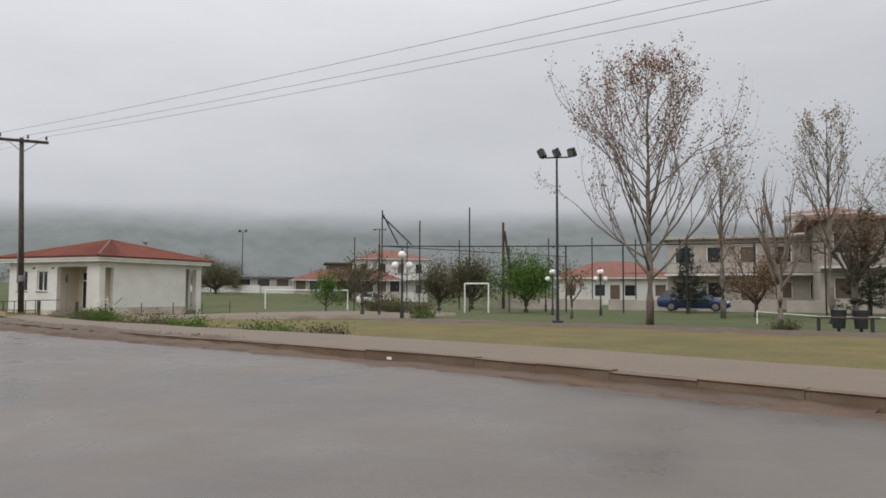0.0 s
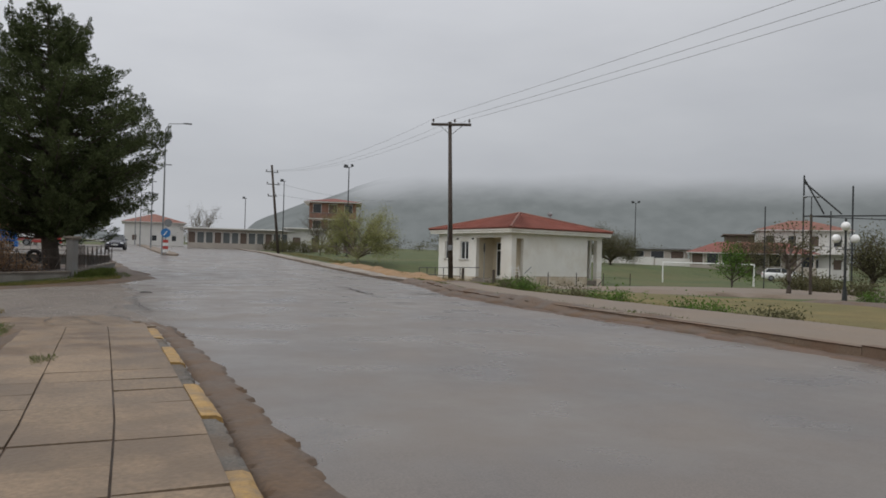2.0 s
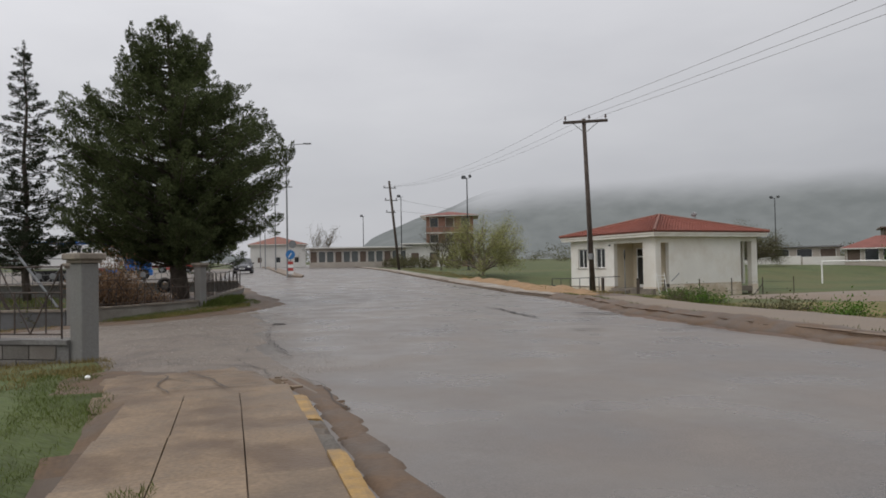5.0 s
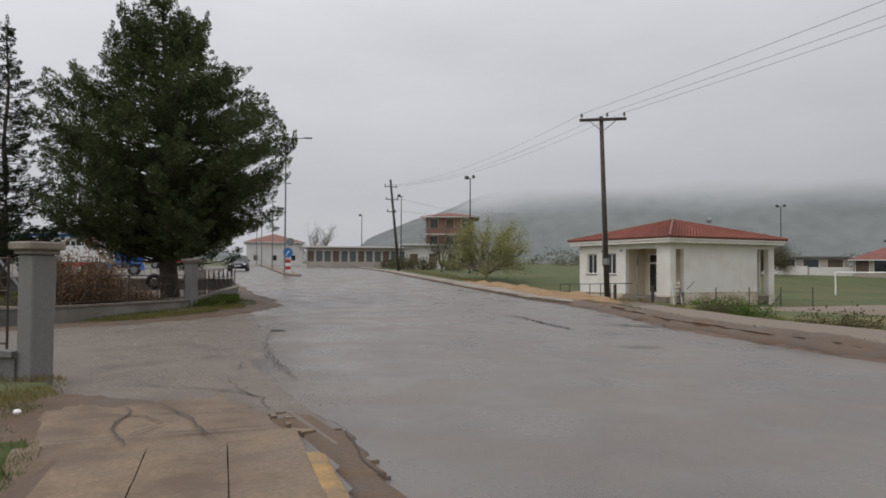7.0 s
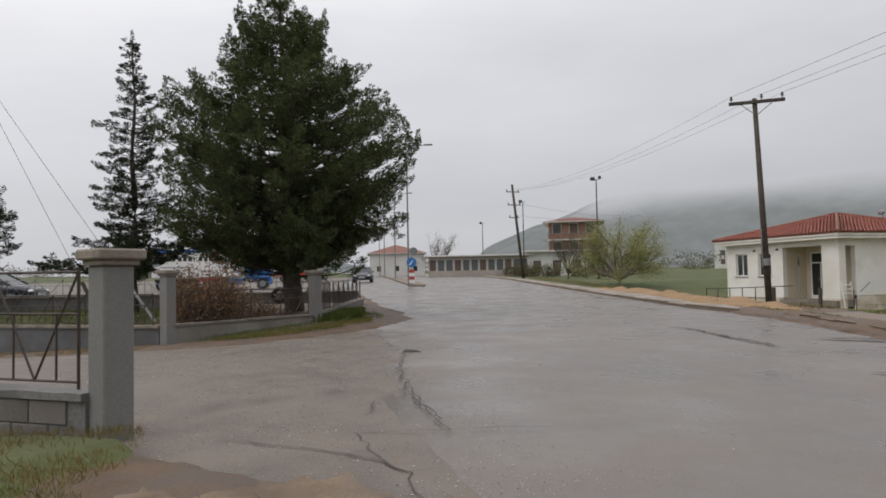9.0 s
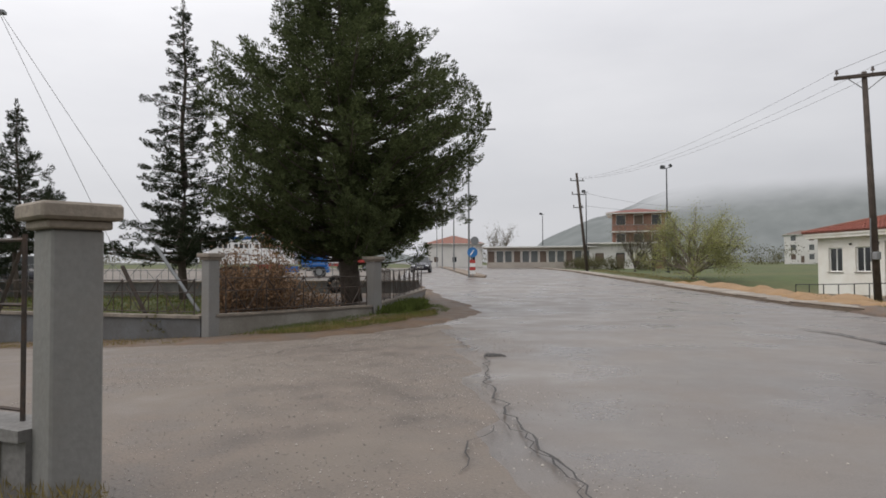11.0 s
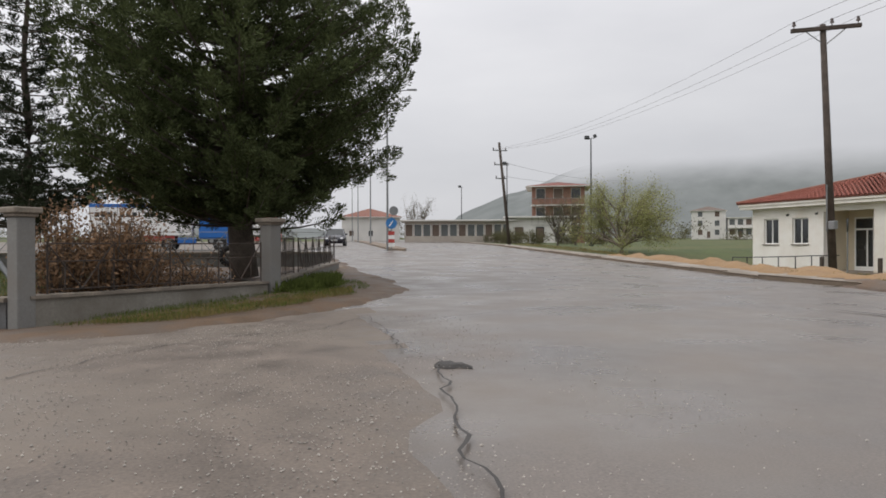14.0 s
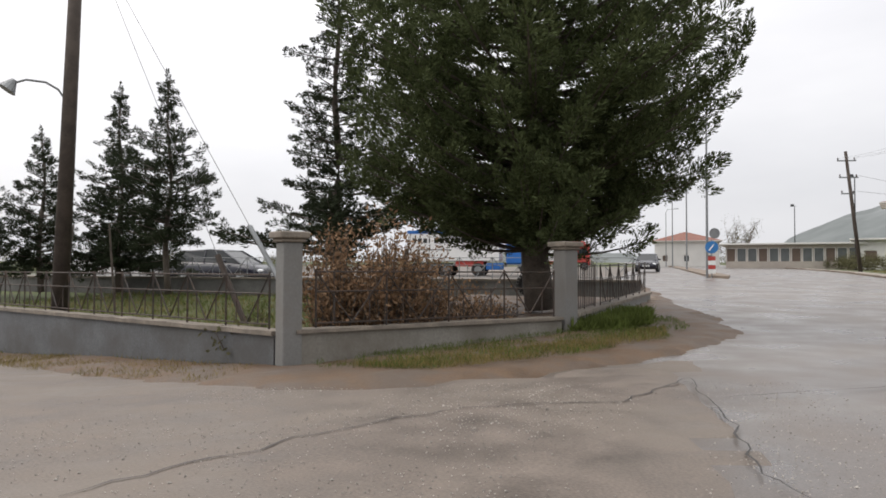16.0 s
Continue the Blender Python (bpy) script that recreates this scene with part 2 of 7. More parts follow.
M_WHITEINS = material("brown_porcelain", (0.07, 0.05, 0.045), 0.3, 0.1, 8, 60, 0.0)
M_WIRE = material("weathered_wire", (0.16, 0.16, 0.165), 0.6, 0.1, 3, 30, 0.0)
M_GLOBE = material("white_globe_glass", (0.86, 0.86, 0.85), 0.25, 0.03, 3, 30, 0.0)
M_PALELEAF = leaf_material("pale_withered_leaves", (0.30, 0.25, 0.16), 0.3)
M_CONIFER = leaf_material("dark_conifer_foliage", (0.080, 0.099, 0.043), 0.5, 0.18)
M_CONIFER2 = leaf_material("blackish_conifer_foliage", (0.036, 0.046, 0.026), 0.4, 0.1)
M_DRYLEAF = leaf_material("dry_brown_leaves", (0.22, 0.138, 0.082), 0.5)
M_REDLEAF = leaf_material("withered_reddish_leaves", (0.26, 0.125, 0.09), 0.35)
M_SPRING = leaf_material("pale_spring_leaves", (0.28, 0.285, 0.115), 0.35)
M_GREENLEAF = leaf_material("fresh_green_leaves", (0.085, 0.15, 0.03), 0.35)
M_SHRUB = leaf_material("dull_olive_shrub_leaves", (0.11, 0.105, 0.055), 0.35)
M_GRASS = leaf_material("grass_blades", (0.092, 0.118, 0.030), 0.45)
M_DRYGRASS = leaf_material("yellow_grass_blades", (0.185, 0.148, 0.058), 0.4)


# ---------------------------------------------------------------- builders
class Shape:
    """Collects vertices and faces of one mesh."""

    def __init__(self):
        self.v, self.f = [], []

    def add(self, verts, faces):
        b = len(self.v)
        self.v += [tuple(p) for p in verts]
        self.f += [tuple(b + i for i in f) for f in faces]
        return self

    def box(self, x0, y0, z0, x1, y1, z1, ch=0.0):
        if not ch:
            return self.add([(x0, y0, z0), (x1, y0, z0), (x1, y1, z0), (x0, y1, z0), (x0, y0, z1), (x1, y0, z1), (x1, y1, z1), (x0, y1, z1)],
                            [(3, 2, 1, 0), (4, 5, 6, 7), (0, 1, 5, 4), (1, 2, 6, 5), (2, 3, 7, 6), (3, 0, 4, 7)])
        bm = bmesh.new()
        bmesh.ops.create_cube(bm, size=1)
        bmesh.ops.scale(bm, vec=(x1 - x0, y1 - y0, z1 - z0), verts=bm.verts)
        bmesh.ops.translate(bm, vec=((x0 + x1) / 2, (y0 + y1) / 2, (z0 + z1) / 2), verts=bm.verts)
        bmesh.ops.bevel(bm, geom=bm.edges[:], offset=ch, segments=1, affect="EDGES")
        bm.verts.index_update()
        self.add([p.co for p in bm.verts], [[q.index for q in f.verts] for f in bm.faces])
        bm.free()
        return self

    def tube(self, p0, p1, r0, r1=None, n=8, caps=True):
        r1 = r0 if r1 is None else r1
        p0, p1 = Vector(p0), Vector(p1)
        d = (p1 - p0)
        if d.length < 1e-6:
            return self
        q = d.to_track_quat("Z", "Y")
        ring = [q @ Vector((math.cos(2 * math.pi * i / n), math.sin(2 * math.pi * i / n), 0)) for i in range(n)]
        vs = [p0 + r * r0 for r in ring] + [p1 + r * r1 for r in ring]
        fs = [(i, (i + 1) % n, n + (i + 1) % n, n + i) for i in range(n)]
        if caps:
            fs += [tuple(range(n - 1, -1, -1)), tuple(range(n, 2 * n))]
        return self.add(vs, fs)

    def path(self, pts, r0, r1=None, n=6):
        r1 = r0 if r1 is None else r1
        k = len(pts) - 1
        ring_all, fs = [], []
        for j, p in enumerate(pts):
            a, b = Vector(pts[max(j - 1, 0)]), Vector(pts[min(j + 1, k)])
            q = (b - a).to_track_quat("Z", "Y")
            r = r0 + (r1 - r0) * j / k
            ring_all += [Vector(p) + q @ Vector((r * math.cos(2 * math.pi * i / n), r * math.sin(2 * math.pi * i / n), 0)) for i in range(n)]
        for j in range(k):
            fs += [(j * n + i, j * n + (i + 1) % n, (j + 1) * n + (i + 1) % n, (j + 1) * n + i) for i in range(n)]
        fs += [tuple(range(n - 1, -1, -1)), tuple(range(k * n, k * n + n))]
        return self.add(ring_all, fs)

    def ball(self, c, rx, ry=None, rz=None, seg=12, rings=8):
        ry, rz = ry or rx, rz or rx
        vs = [(c[0], c[1], c[2] - rz)]
        for i in range(1, rings):
            a = -math.pi / 2 + math.pi * i / rings
            vs += [(c[0] + rx * math.cos(a) * math.cos(2 * math.pi * j / seg), c[1] + ry * math.cos(a) * math.sin(2 * math.pi * j / seg), c[2] + rz * math.sin(a)) for j in range(seg)]
        vs.append((c[0], c[1], c[2] + rz))
        fs = [(0, 1 + (j + 1) % seg, 1 + j) for j in range(seg)]
        for i in range(rings - 2):
            fs += [(1 + i * seg + j, 1 + i * seg + (j + 1) % seg, 1 + (i + 1) * seg + (j + 1) % seg, 1 + (i + 1) * seg + j) for j in range(seg)]
        t, b = len(vs) - 1, 1 + (rings - 2) * seg
        fs += [(t, b + j, b + (j + 1) % seg) for j in range(seg)]
        return self.add(vs, fs)

    def prism(self, outline, y0, y1, axis="y"):
        """An outline in (x, z) drawn from y0 to y1 (or in (y, z) from x0 to x1)."""
        n = len(outline)
        if axis == "y":
            vs = [(a, y0, b) for a, b in outline] + [(a, y1, b) for a, b in outline]
        elif axis == "x":
            vs = [(y0, a, b) for a, b in outline] + [(y1, a, b) for a, b in outline]
        else:
            vs = [(a, b, y0) for a, b in outline] + [(a, b, y1) for a, b in outline]
        return self.add(vs, [tuple(range(n)), tuple(range(2 * n - 1, n - 1, -1))] + [(i, n + i, n + (i + 1) % n, (i + 1) % n) for i in range(n)])

    def moved(self, m):
        self.v = [tuple(m @ Vector(p)) for p in self.v]
        return self

    def make(self, name, mat, parent=None, label="", smooth=False):
        me = bpy.data.meshes.new(name)
        me.from_pydata(self.v, [], self.f)
        me.materials.append(mat)
        if smooth:
            me.polygons.foreach_set("use_smooth", [True] * len(me.polygons))
        me.update()
        bm = bmesh.new()
        bm.from_mesh(me)
        if len(bm.faces) < 6000:
            bmesh.ops.recalc_face_normals(bm, faces=bm.faces)
            bm.to_mesh(me)
        bm.free()
        ob = new(name, me)
        if parent:
            ob.parent = parent
            ob.matrix_parent_inverse = parent.matrix_basis.inverted()
        if label:
            ob["label"] = label
        return ob


def thing(name, x, y, z, label, category, group="", kind="", rz=0.0):
    ob = new(name)
    ob.empty_display_size = 0.2
    ob.matrix_basis = pose(x, y, z, 0, 0, rz)
    return tagged(ob, label, category, group, kind)


def leaves(centers, sizes, aspect, up, rng, wild=1.0):
    """Small pointed leaf blades, one per centre, as vertex and face arrays."""
    n = len(centers)
    d = rng.normal(size=(n, 3)) * wild + np.asarray(up) * 1.0
    d /= np.linalg.norm(d, axis=1)[:, None] + 1e-9
    s = np.cross(d, rng.normal(size=(n, 3)))
    s /= np.linalg.norm(s, axis=1)[:, None] + 1e-9
    L, W = sizes[:, None], sizes[:, None] * aspect
    c = np.asarray(centers)
    v = np.stack([c, c + d * L * 0.5 + s * W * 0.5, c + d * L, c + d * L * 0.5 - s * W * 0.5], 1).reshape(-1, 3)
    return v


def leaf_mesh(name, v, mat, parent, label=""):
    me = bpy.data.meshes.new(name)
    n = len(v) // 4
    me.vertices.add(len(v))
    me.vertices.foreach_set("co", np.asarray(v, dtype=np.float32).ravel())
    me.loops.add(4 * n)
    me.loops.foreach_set("vertex_index", np.arange(4 * n, dtype=np.int32))
    me.polygons.add(n)
    me.polygons.foreach_set("loop_start", np.arange(0, 4 * n, 4, dtype=np.int32))
    me.materials.append(mat)
    me.update()
    me.validate()
    ob = new(name, me)
    if parent:
        ob.parent = parent
        ob.matrix_parent_inverse = parent.matrix_basis.inverted()
    if label:
        ob["label"] = label
    return ob


# ---------------------------------------------------------------- the lie of the land
FAR_KERB = [(30, -7), (8, 0.6), (-2.75, 4.45), (-7, 6.05), (-12.3, 7.5), (-17, 8.4), (-21.4, 9.7), (-23, 10.5), (-25, 11.5), (-27.1, 12.4), (-29.7, 13.3), (-33, 14.1), (-38, 15.3), (-48, 17.9),
            (-62, 21.7), (-90, 29.5), (-125, 38.5), (-180, 49), (-300, 66), (-600, 106)]
NEAR_EDGE = [(30, -8), (8, -4.0), (-2, -2.2), (-9.1, -0.62), (-13.2, 0.0), (-15.2, 0.25), (-22, 1.7), (-28, 2.5), (-31.6, 3.75), (-37, 4.6), (-42, 5.1), (-49, 5.7), (-57, 6.7), (-69, 8.9), (-90, 13),
             (-125, 21), (-180, 32), (-300, 48), (-600, 88)]


def interp(poly, x):
    return float(np.interp(-x, [-p[0] for p in poly], [p[1] for p in poly]))


def ss(a, b, x):
    t = min(max((x - a) / (b - a), 0.0), 1.0)
    return t * t * (3 - 2 * t)


def ground_z(x, y):
    """Height of the land: level at the junction, rising along the road to the west, lower round the small house."""
    d = max(-33 - x, 0.0)
    z = 0.020 * min(d, 45) + 0.0135 * max(min(d, 600) - 45, 0)
    over = (y - interp(FAR_KERB, x)) * 0.96
    z -= 1.0 * ss(1.5, 9, over) * ss(-24, -37, x) * (1 - ss(-51, -64, x))
    z -= 0.28 * ss(9, 30, over) * (1 - ss(-24, -37, x))
    z -= 0.33 * math.exp(-((x + 30.6) ** 2 + (y + 4.6) ** 2) / 26.0) + 0.7 * math.exp(-((x + 34.5) ** 2 + (y + 10.5) ** 2) / 22.0)
    z -= 0.15 * math.exp(-((x + 19.5) ** 2 + (y + 3.0) ** 2) / 5.0)
    return z


def densify(poly, step, closed=True):
    out = []
    n = len(poly)
    for i in range(n if closed else n - 1):
        a, b = Vector(poly[i]), Vector(poly[(i + 1) % n])
        k = max(1, int((b - a).length / step))
        out += [tuple(a.lerp(b, j / k)) for j in range(k)]
    if not closed:
        out.append(tuple(poly[-1]))
    return out


def draped(name, outline, mat, lift, step=1.0, ragged=0.0, bulge=0.0, parent=None, tuck=-0.09):
    """A sheet on the land with the given outline; ragged shifts its edge, bulge raises its middle."""
    pts = densify(outline, step)
    if ragged:
        pts = [(x + ragged * noise.noise((x * 1.7, y * 1.7, 3)) + 0.5 * ragged * noise.noise((x * 5, y * 5, 7)),
                y + ragged * noise.noise((x * 1.7, y * 1.7, 9)) + 0.5 * ragged * noise.noise((x * 5, y * 5, 1))) for x, y in pts]
    n = len(pts)
    xs, ys = [p[0] for p in pts], [p[1] for p in pts]
    inner = []
    gx = np.arange(min(xs) + step * 0.6, max(xs), step)
    gy = np.arange(min(ys) + step * 0.6, max(ys), step)
    px, py = np.array(xs), np.array(ys)
    for x in gx:
        for y in gy:
            x2, y2 = np.roll(px, -1), np.roll(py, -1)
            cross = ((py > y) != (y2 > y)) & (x < (x2 - px) * (y - py) / (y2 - py + 1e-12) + px)
            if cross.sum() % 2 and np.min((px - x) ** 2 + (py - y) ** 2) > (0.35 * step) ** 2:
                inner.append((x, y))
    allp = [Vector(p) for p in pts] + [Vector(p) for p in inner]
    res = geometry.delaunay_2d_cdt(allp, [(i, (i + 1) % n) for i in range(n)], [list(range(n))], 1, 1e-5)
    s = Shape()
    vv = []
    for p in res[0]:
        h = 0.0
        if bulge:
            edge = math.sqrt(np.min((px - p.x) ** 2 + (py - p.y) ** 2))
            h = bulge * min(edge / 0.6, 1.0) * (0.55 + 0.9 * noise.noise((p.x * 0.9, p.y * 0.9, 2)))
        on_edge = np.min((px - p.x) ** 2 + (py - p.y) ** 2) < 1e-6
        vv.append((p.x, p.y, ground_z(p.x, p.y) + (tuck if on_edge else lift + max(h, 0))))
    s.add(vv, [tuple(f) for f in res[2]])
    ob = s.make(name, mat, parent, smooth=True)
    return ob

# ---------------------------------------------------------------- ground and road
def axis_steps(a, b, c, d, fine, far):
    out = list(np.arange(b, c + 0.01, fine))
    step, x = fine, b
    while x > a:
        step *= 1.35
        x -= step
        out.insert(0, x)
    step, x = fine, c
    while x < d:
        step *= 1.35
        x += step
        out.append(x)
    return out


gxs, gys = axis_steps(-2500, -135, 32, 2500, 2.0, 0), axis_steps(-2500, -40, 110, 2500, 2.0, 0)
gnd = Shape()
gnd.add([(x, y, ground_z(x, y) - 0.07 - (0.05 if interp(NEAR_EDGE, x) - 1 < y < interp(FAR_KERB, x) + 1 else 0)) for x in gxs for y in gys],
        [(i * len(gys) + j, (i + 1) * len(gys) + j, (i + 1) * len(gys) + j + 1, i * len(gys) + j + 1) for i in range(len(gxs) - 1) for j in range(len(gys) - 1)])
tagged(gnd.make("ground", M_LAWN, smooth=True), "green spring field grass with yellowing patches", "ground", kind="structure")

road_s = Shape()
rx = sorted(set([p[0] for p in FAR_KERB + NEAR_EDGE] + list(np.arange(-130, 30, 1.5))), reverse=True)
NW = 9
for x in rx:
    a, b = interp(NEAR_EDGE, x) - (0.25 if x > -13 else 1.6 if x > -36 else 0.6), interp(FAR_KERB, x) + 0.02
    for j in range(NW):
        y = a + (b - a) * j / (NW - 1)
        road_s.v.append((x, y, ground_z(x, y) + 0.02 * math.sin(math.pi * j / (NW - 1)) - 0.012))
road_s.f = [(i * NW + j, (i + 1) * NW + j, (i + 1) * NW + j + 1, i * NW + j + 1) for i in range(len(rx) - 1) for j in range(NW - 1)]
tagged(road_s.make("road", M_ASPHALT, smooth=True), "wet grey asphalt main road with worn patches", "road", kind="structure")

side = [(-13.2, 0.3), (-15.3, -0.35), (-16.6, -0.75), (-17.6, -1.35), (-18.6, -2.6), (-20.5, -5), (-24.8, -10.5), (-31, -19), (-52, -50), (-66, -50), (-46, -24), (-38.2, -14.5), (-31.6, -5.9),
        (-28.6, -2.6), (-27.6, -0.9), (-28.2, 0.9), (-29.6, 2.4), (-29.4, 2.85), (-27.6, 2.42), (-25.8, 2.12), (-22.5, 1.6), (-21.2, 1.2), (-19.4, 0.95), (-17.5, 0.75)]
tagged(draped("side_road", side, M_SIDE, 0.018, 0.6, 0.03, tuck=-0.03), "rough worn side street surface with embedded gravel", "road", kind="structure")

# verge of dirt and thin grass round the corner of the walled yard
verge = [(-27.9, -2.7), (-27.3, -1.2), (-27.7, 0.3), (-28.6, 1.4), (-29.5, 2.5), (-31.9, 4.1), (-33.0, 4.5), (-35.3, 4.75), (-38, 4.85), (-42.5, 5.35), (-48.5, 6.0), (-56, 6.9), (-57, 6.1), (-48, 4.9), (-40.5, 4.2), (-33.3, 1.7), (-32.7, 1.2),
         (-29.9, -2.0), (-31.0, -3.7), (-33.6, -7.4), (-37.5, -13.2), (-36.4, -13.9), (-31.9, -8.1), (-29.2, -4.7), (-28.4, -3.4)]
tagged(draped("verge", verge, M_DIRT, 0.04, 0.4, 0.16, 0.035, tuck=-0.03), "wet brown dirt verge with tyre-spread mud at the corner", "ground", kind="structure")
grassy = [(-28.9, -1.1), (-28.5, -0.1), (-29.6, 1.0), (-31.2, 2.3), (-33.2, 3.2), (-34.8, 3.4), (-36.3, 3.0), (-33.4, 1.9), (-32.5, 1.3), (-30.9, -0.7), (-29.8, -1.9)]
tagged(draped("grass_bank", grassy, M_DIRT, 0.05, 0.25, 0.22, 0.05, tuck=-0.03), "thin mixed grass bank against the yard wall", "grass", kind="structure")
slabs_w = [(-38.4, 4.5), (-39.6, 4.1), (-48.4, 5.05), (-57.5, 6.9), (-57.5, 7.3), (-48.4, 5.55)]
tagged(draped("verge_slabs", slabs_w, M_PAVE2, 0.085, 0.4, 0.12), "worn pale concrete strip on the dirt verge", "pavement", kind="structure")
near_dirt = [(12, -5.25), (-2, -2.37), (-9.2, -0.9), (-12.1, -0.38), (-14.2, -0.03), (-15.2, -0.03), (-16.0, 0.12), (-15.6, 0.3), (-14.95, 0.36), (-14.4, 0.28), (-12.8, 0.05), (-11.69, -0.11), (-10.05, -0.40), (-9.0, -0.59), (-8.0, -0.77), (-2, -1.96), (12, -4.6)]
tagged(draped("gutter_dirt", near_dirt, M_DIRT, 0.016, 0.07, 0.04, tuck=-0.03), "wet brown mud collected along the kerb", "ground", kind="structure")
corner = [(-14.3, -0.2), (-15.4, -0.15), (-16.4, -0.4), (-17.0, -0.9), (-18.0, -1.5), (-18.8, -2.5), (-19.4, -3.0), (-21, -5.2), (-18, -6), (-16.5, -3), (-15.2, -1.6)]
tagged(draped("corner_dirt", corner, M_DIRT, 0.024, 0.18, 0.16, 0.012, tuck=-0.03), "broken muddy ground where the pavement ends", "ground", kind="structure")
lot = [(-17.3, -1.45), (-16.6, -1.3), (-16.4, -1.55), (-15.7, -1.8), (-14.85, -1.5), (-14.2, -1.62), (-13.26, -1.83), (-12.3, -2.03), (-11.3, -2.15), (-10.3, -2.32), (-6, -3.1), (6, -5.8), (10, -16), (-20, -16), (-24, -9.6), (-19.1, -2.5), (-18.2, -1.5)]
tagged(draped("grass_plot", lot, M_LAWN, 0.10, 0.7, 0.12, 0.05), "short green grass plot behind the pavement", "grass", kind="structure")
dry = [(-24.5, 13.4), (-17, 11.2), (-9.9, 9.3), (-6.9, 8.5), (-2.6, 6.9), (8, 3.6), (30, -4), (30, 14), (8, 16), (-1.4, 16.8), (-9.8, 18.3), (-13, 18.8), (-16.5, 19.5), (-21, 17.5)]
tagged(draped("mown_verge", dry, M_DRY, 0.02, 1.2, 0.3), "yellow-green mown verge behind the pavement", "grass", kind="structure")
strip = [(30, 14), (8, 16), (-1.4, 16.6), (-9.8, 18.0), (-16.5, 19.3), (-18, 21.2), (-15, 21.6), (-9.5, 20.4), (-1, 19.2), (8, 18.6), (30, 17)]
tagged(draped("dirt_path", strip, M_DIRT, 0.045, 1.0, 0.3), "worn brown dirt path beside the lawn", "path", kind="structure")
lane = [(-26.5, 18.3), (-21.5, 18.8), (-18.3, 21.8), (-17.6, 26), (-19, 33), (-24, 42), (-30, 50), (-35, 49), (-31, 38), (-29.5, 28), (-29.5, 22)]
tagged(draped("parking_lane", lane, M_PAVE2, 0.05, 1.2, 0.25), "pale grey gravel lane leading to the sports ground", "path", kind="structure")
sandy = [(-27.5, 13.4), (-30, 14.2), (-36, 15.9), (-44, 18.2), (-50, 19.8), (-50, 20.6), (-45, 20.6), (-40, 20.4), (-36.5, 19.2), (-33, 17.3), (-29.5, 15.6)]
tagged(draped("sand_spread", sandy, M_SAND, 0.03, 0.35, 0.4, 0.27), "ochre sand heaped behind the kerb", "sand", kind="structure")
yard = [(-29.9, -2.4), (-32.5, 1.0), (-33.2, 1.4), (-40.5, 4.2), (-42, -1), (-36, -2.5), (-32.4, -4.6)]
tagged(draped("yard_soil", yard, M_DIRT, 0.10, 0.7, 0.12, 0.08), "dark damp soil inside the walled yard", "ground", kind="structure")
court = [(-48, 4.9), (-57, 6.1), (-90, 12.2), (-125, 20), (-125, -30), (-50, -30), (-46.2, -20), (-45.2, -12), (-42.2, 4.4)]
tagged(draped("truck_yard", court, M_YARD, 0.03, 3.0, 0.3), "pale gravel lorry yard behind the far wall", "ground", kind="structure")


def ribbon(name, pts, width, mat, lift, parent=None, wob=0.0, step=0.12):
    """A thin uneven strip along a line on the ground: a crack, a seam, a dark streak."""
    p = densify(pts, step, closed=False)
    s = Shape()
    for i, (x, y) in enumerate(p):
        a, b = Vector(p[max(i - 1, 0)]), Vector(p[min(i + 1, len(p) - 1)])
        d = (b - a).normalized()
        nx, ny = -d.y, d.x
        k = wob * noise.noise((x * 3, y * 3, 4)) + 0.5 * wob * noise.noise((x * 9, y * 9, 8))
        w = 0.55 * width * (0.3 + 0.9 * abs(noise.noise((x * 2.3, y * 2.3, 5))) + 0.5 * abs(noise.noise((x * 11, y * 11, 2))))
        w *= min(1, 0.25 + i * 0.25, 0.25 + (len(p) - 1 - i) * 0.25)
        for sgn in (-1, 1):
            qx, qy = x + nx * (k + sgn * w / 2), y + ny * (k + sgn * w / 2)
            s.v.append((qx, qy, ground_z(qx, qy) + lift))
    s.f = [(2 * i, 2 * i + 1, 2 * i + 3, 2 * i + 2) for i in range(len(p) - 1)]
    return tagged(s.make(name, mat, parent), "one of the dark ragged cracks and streaks in the asphalt", "crack", kind="structure")


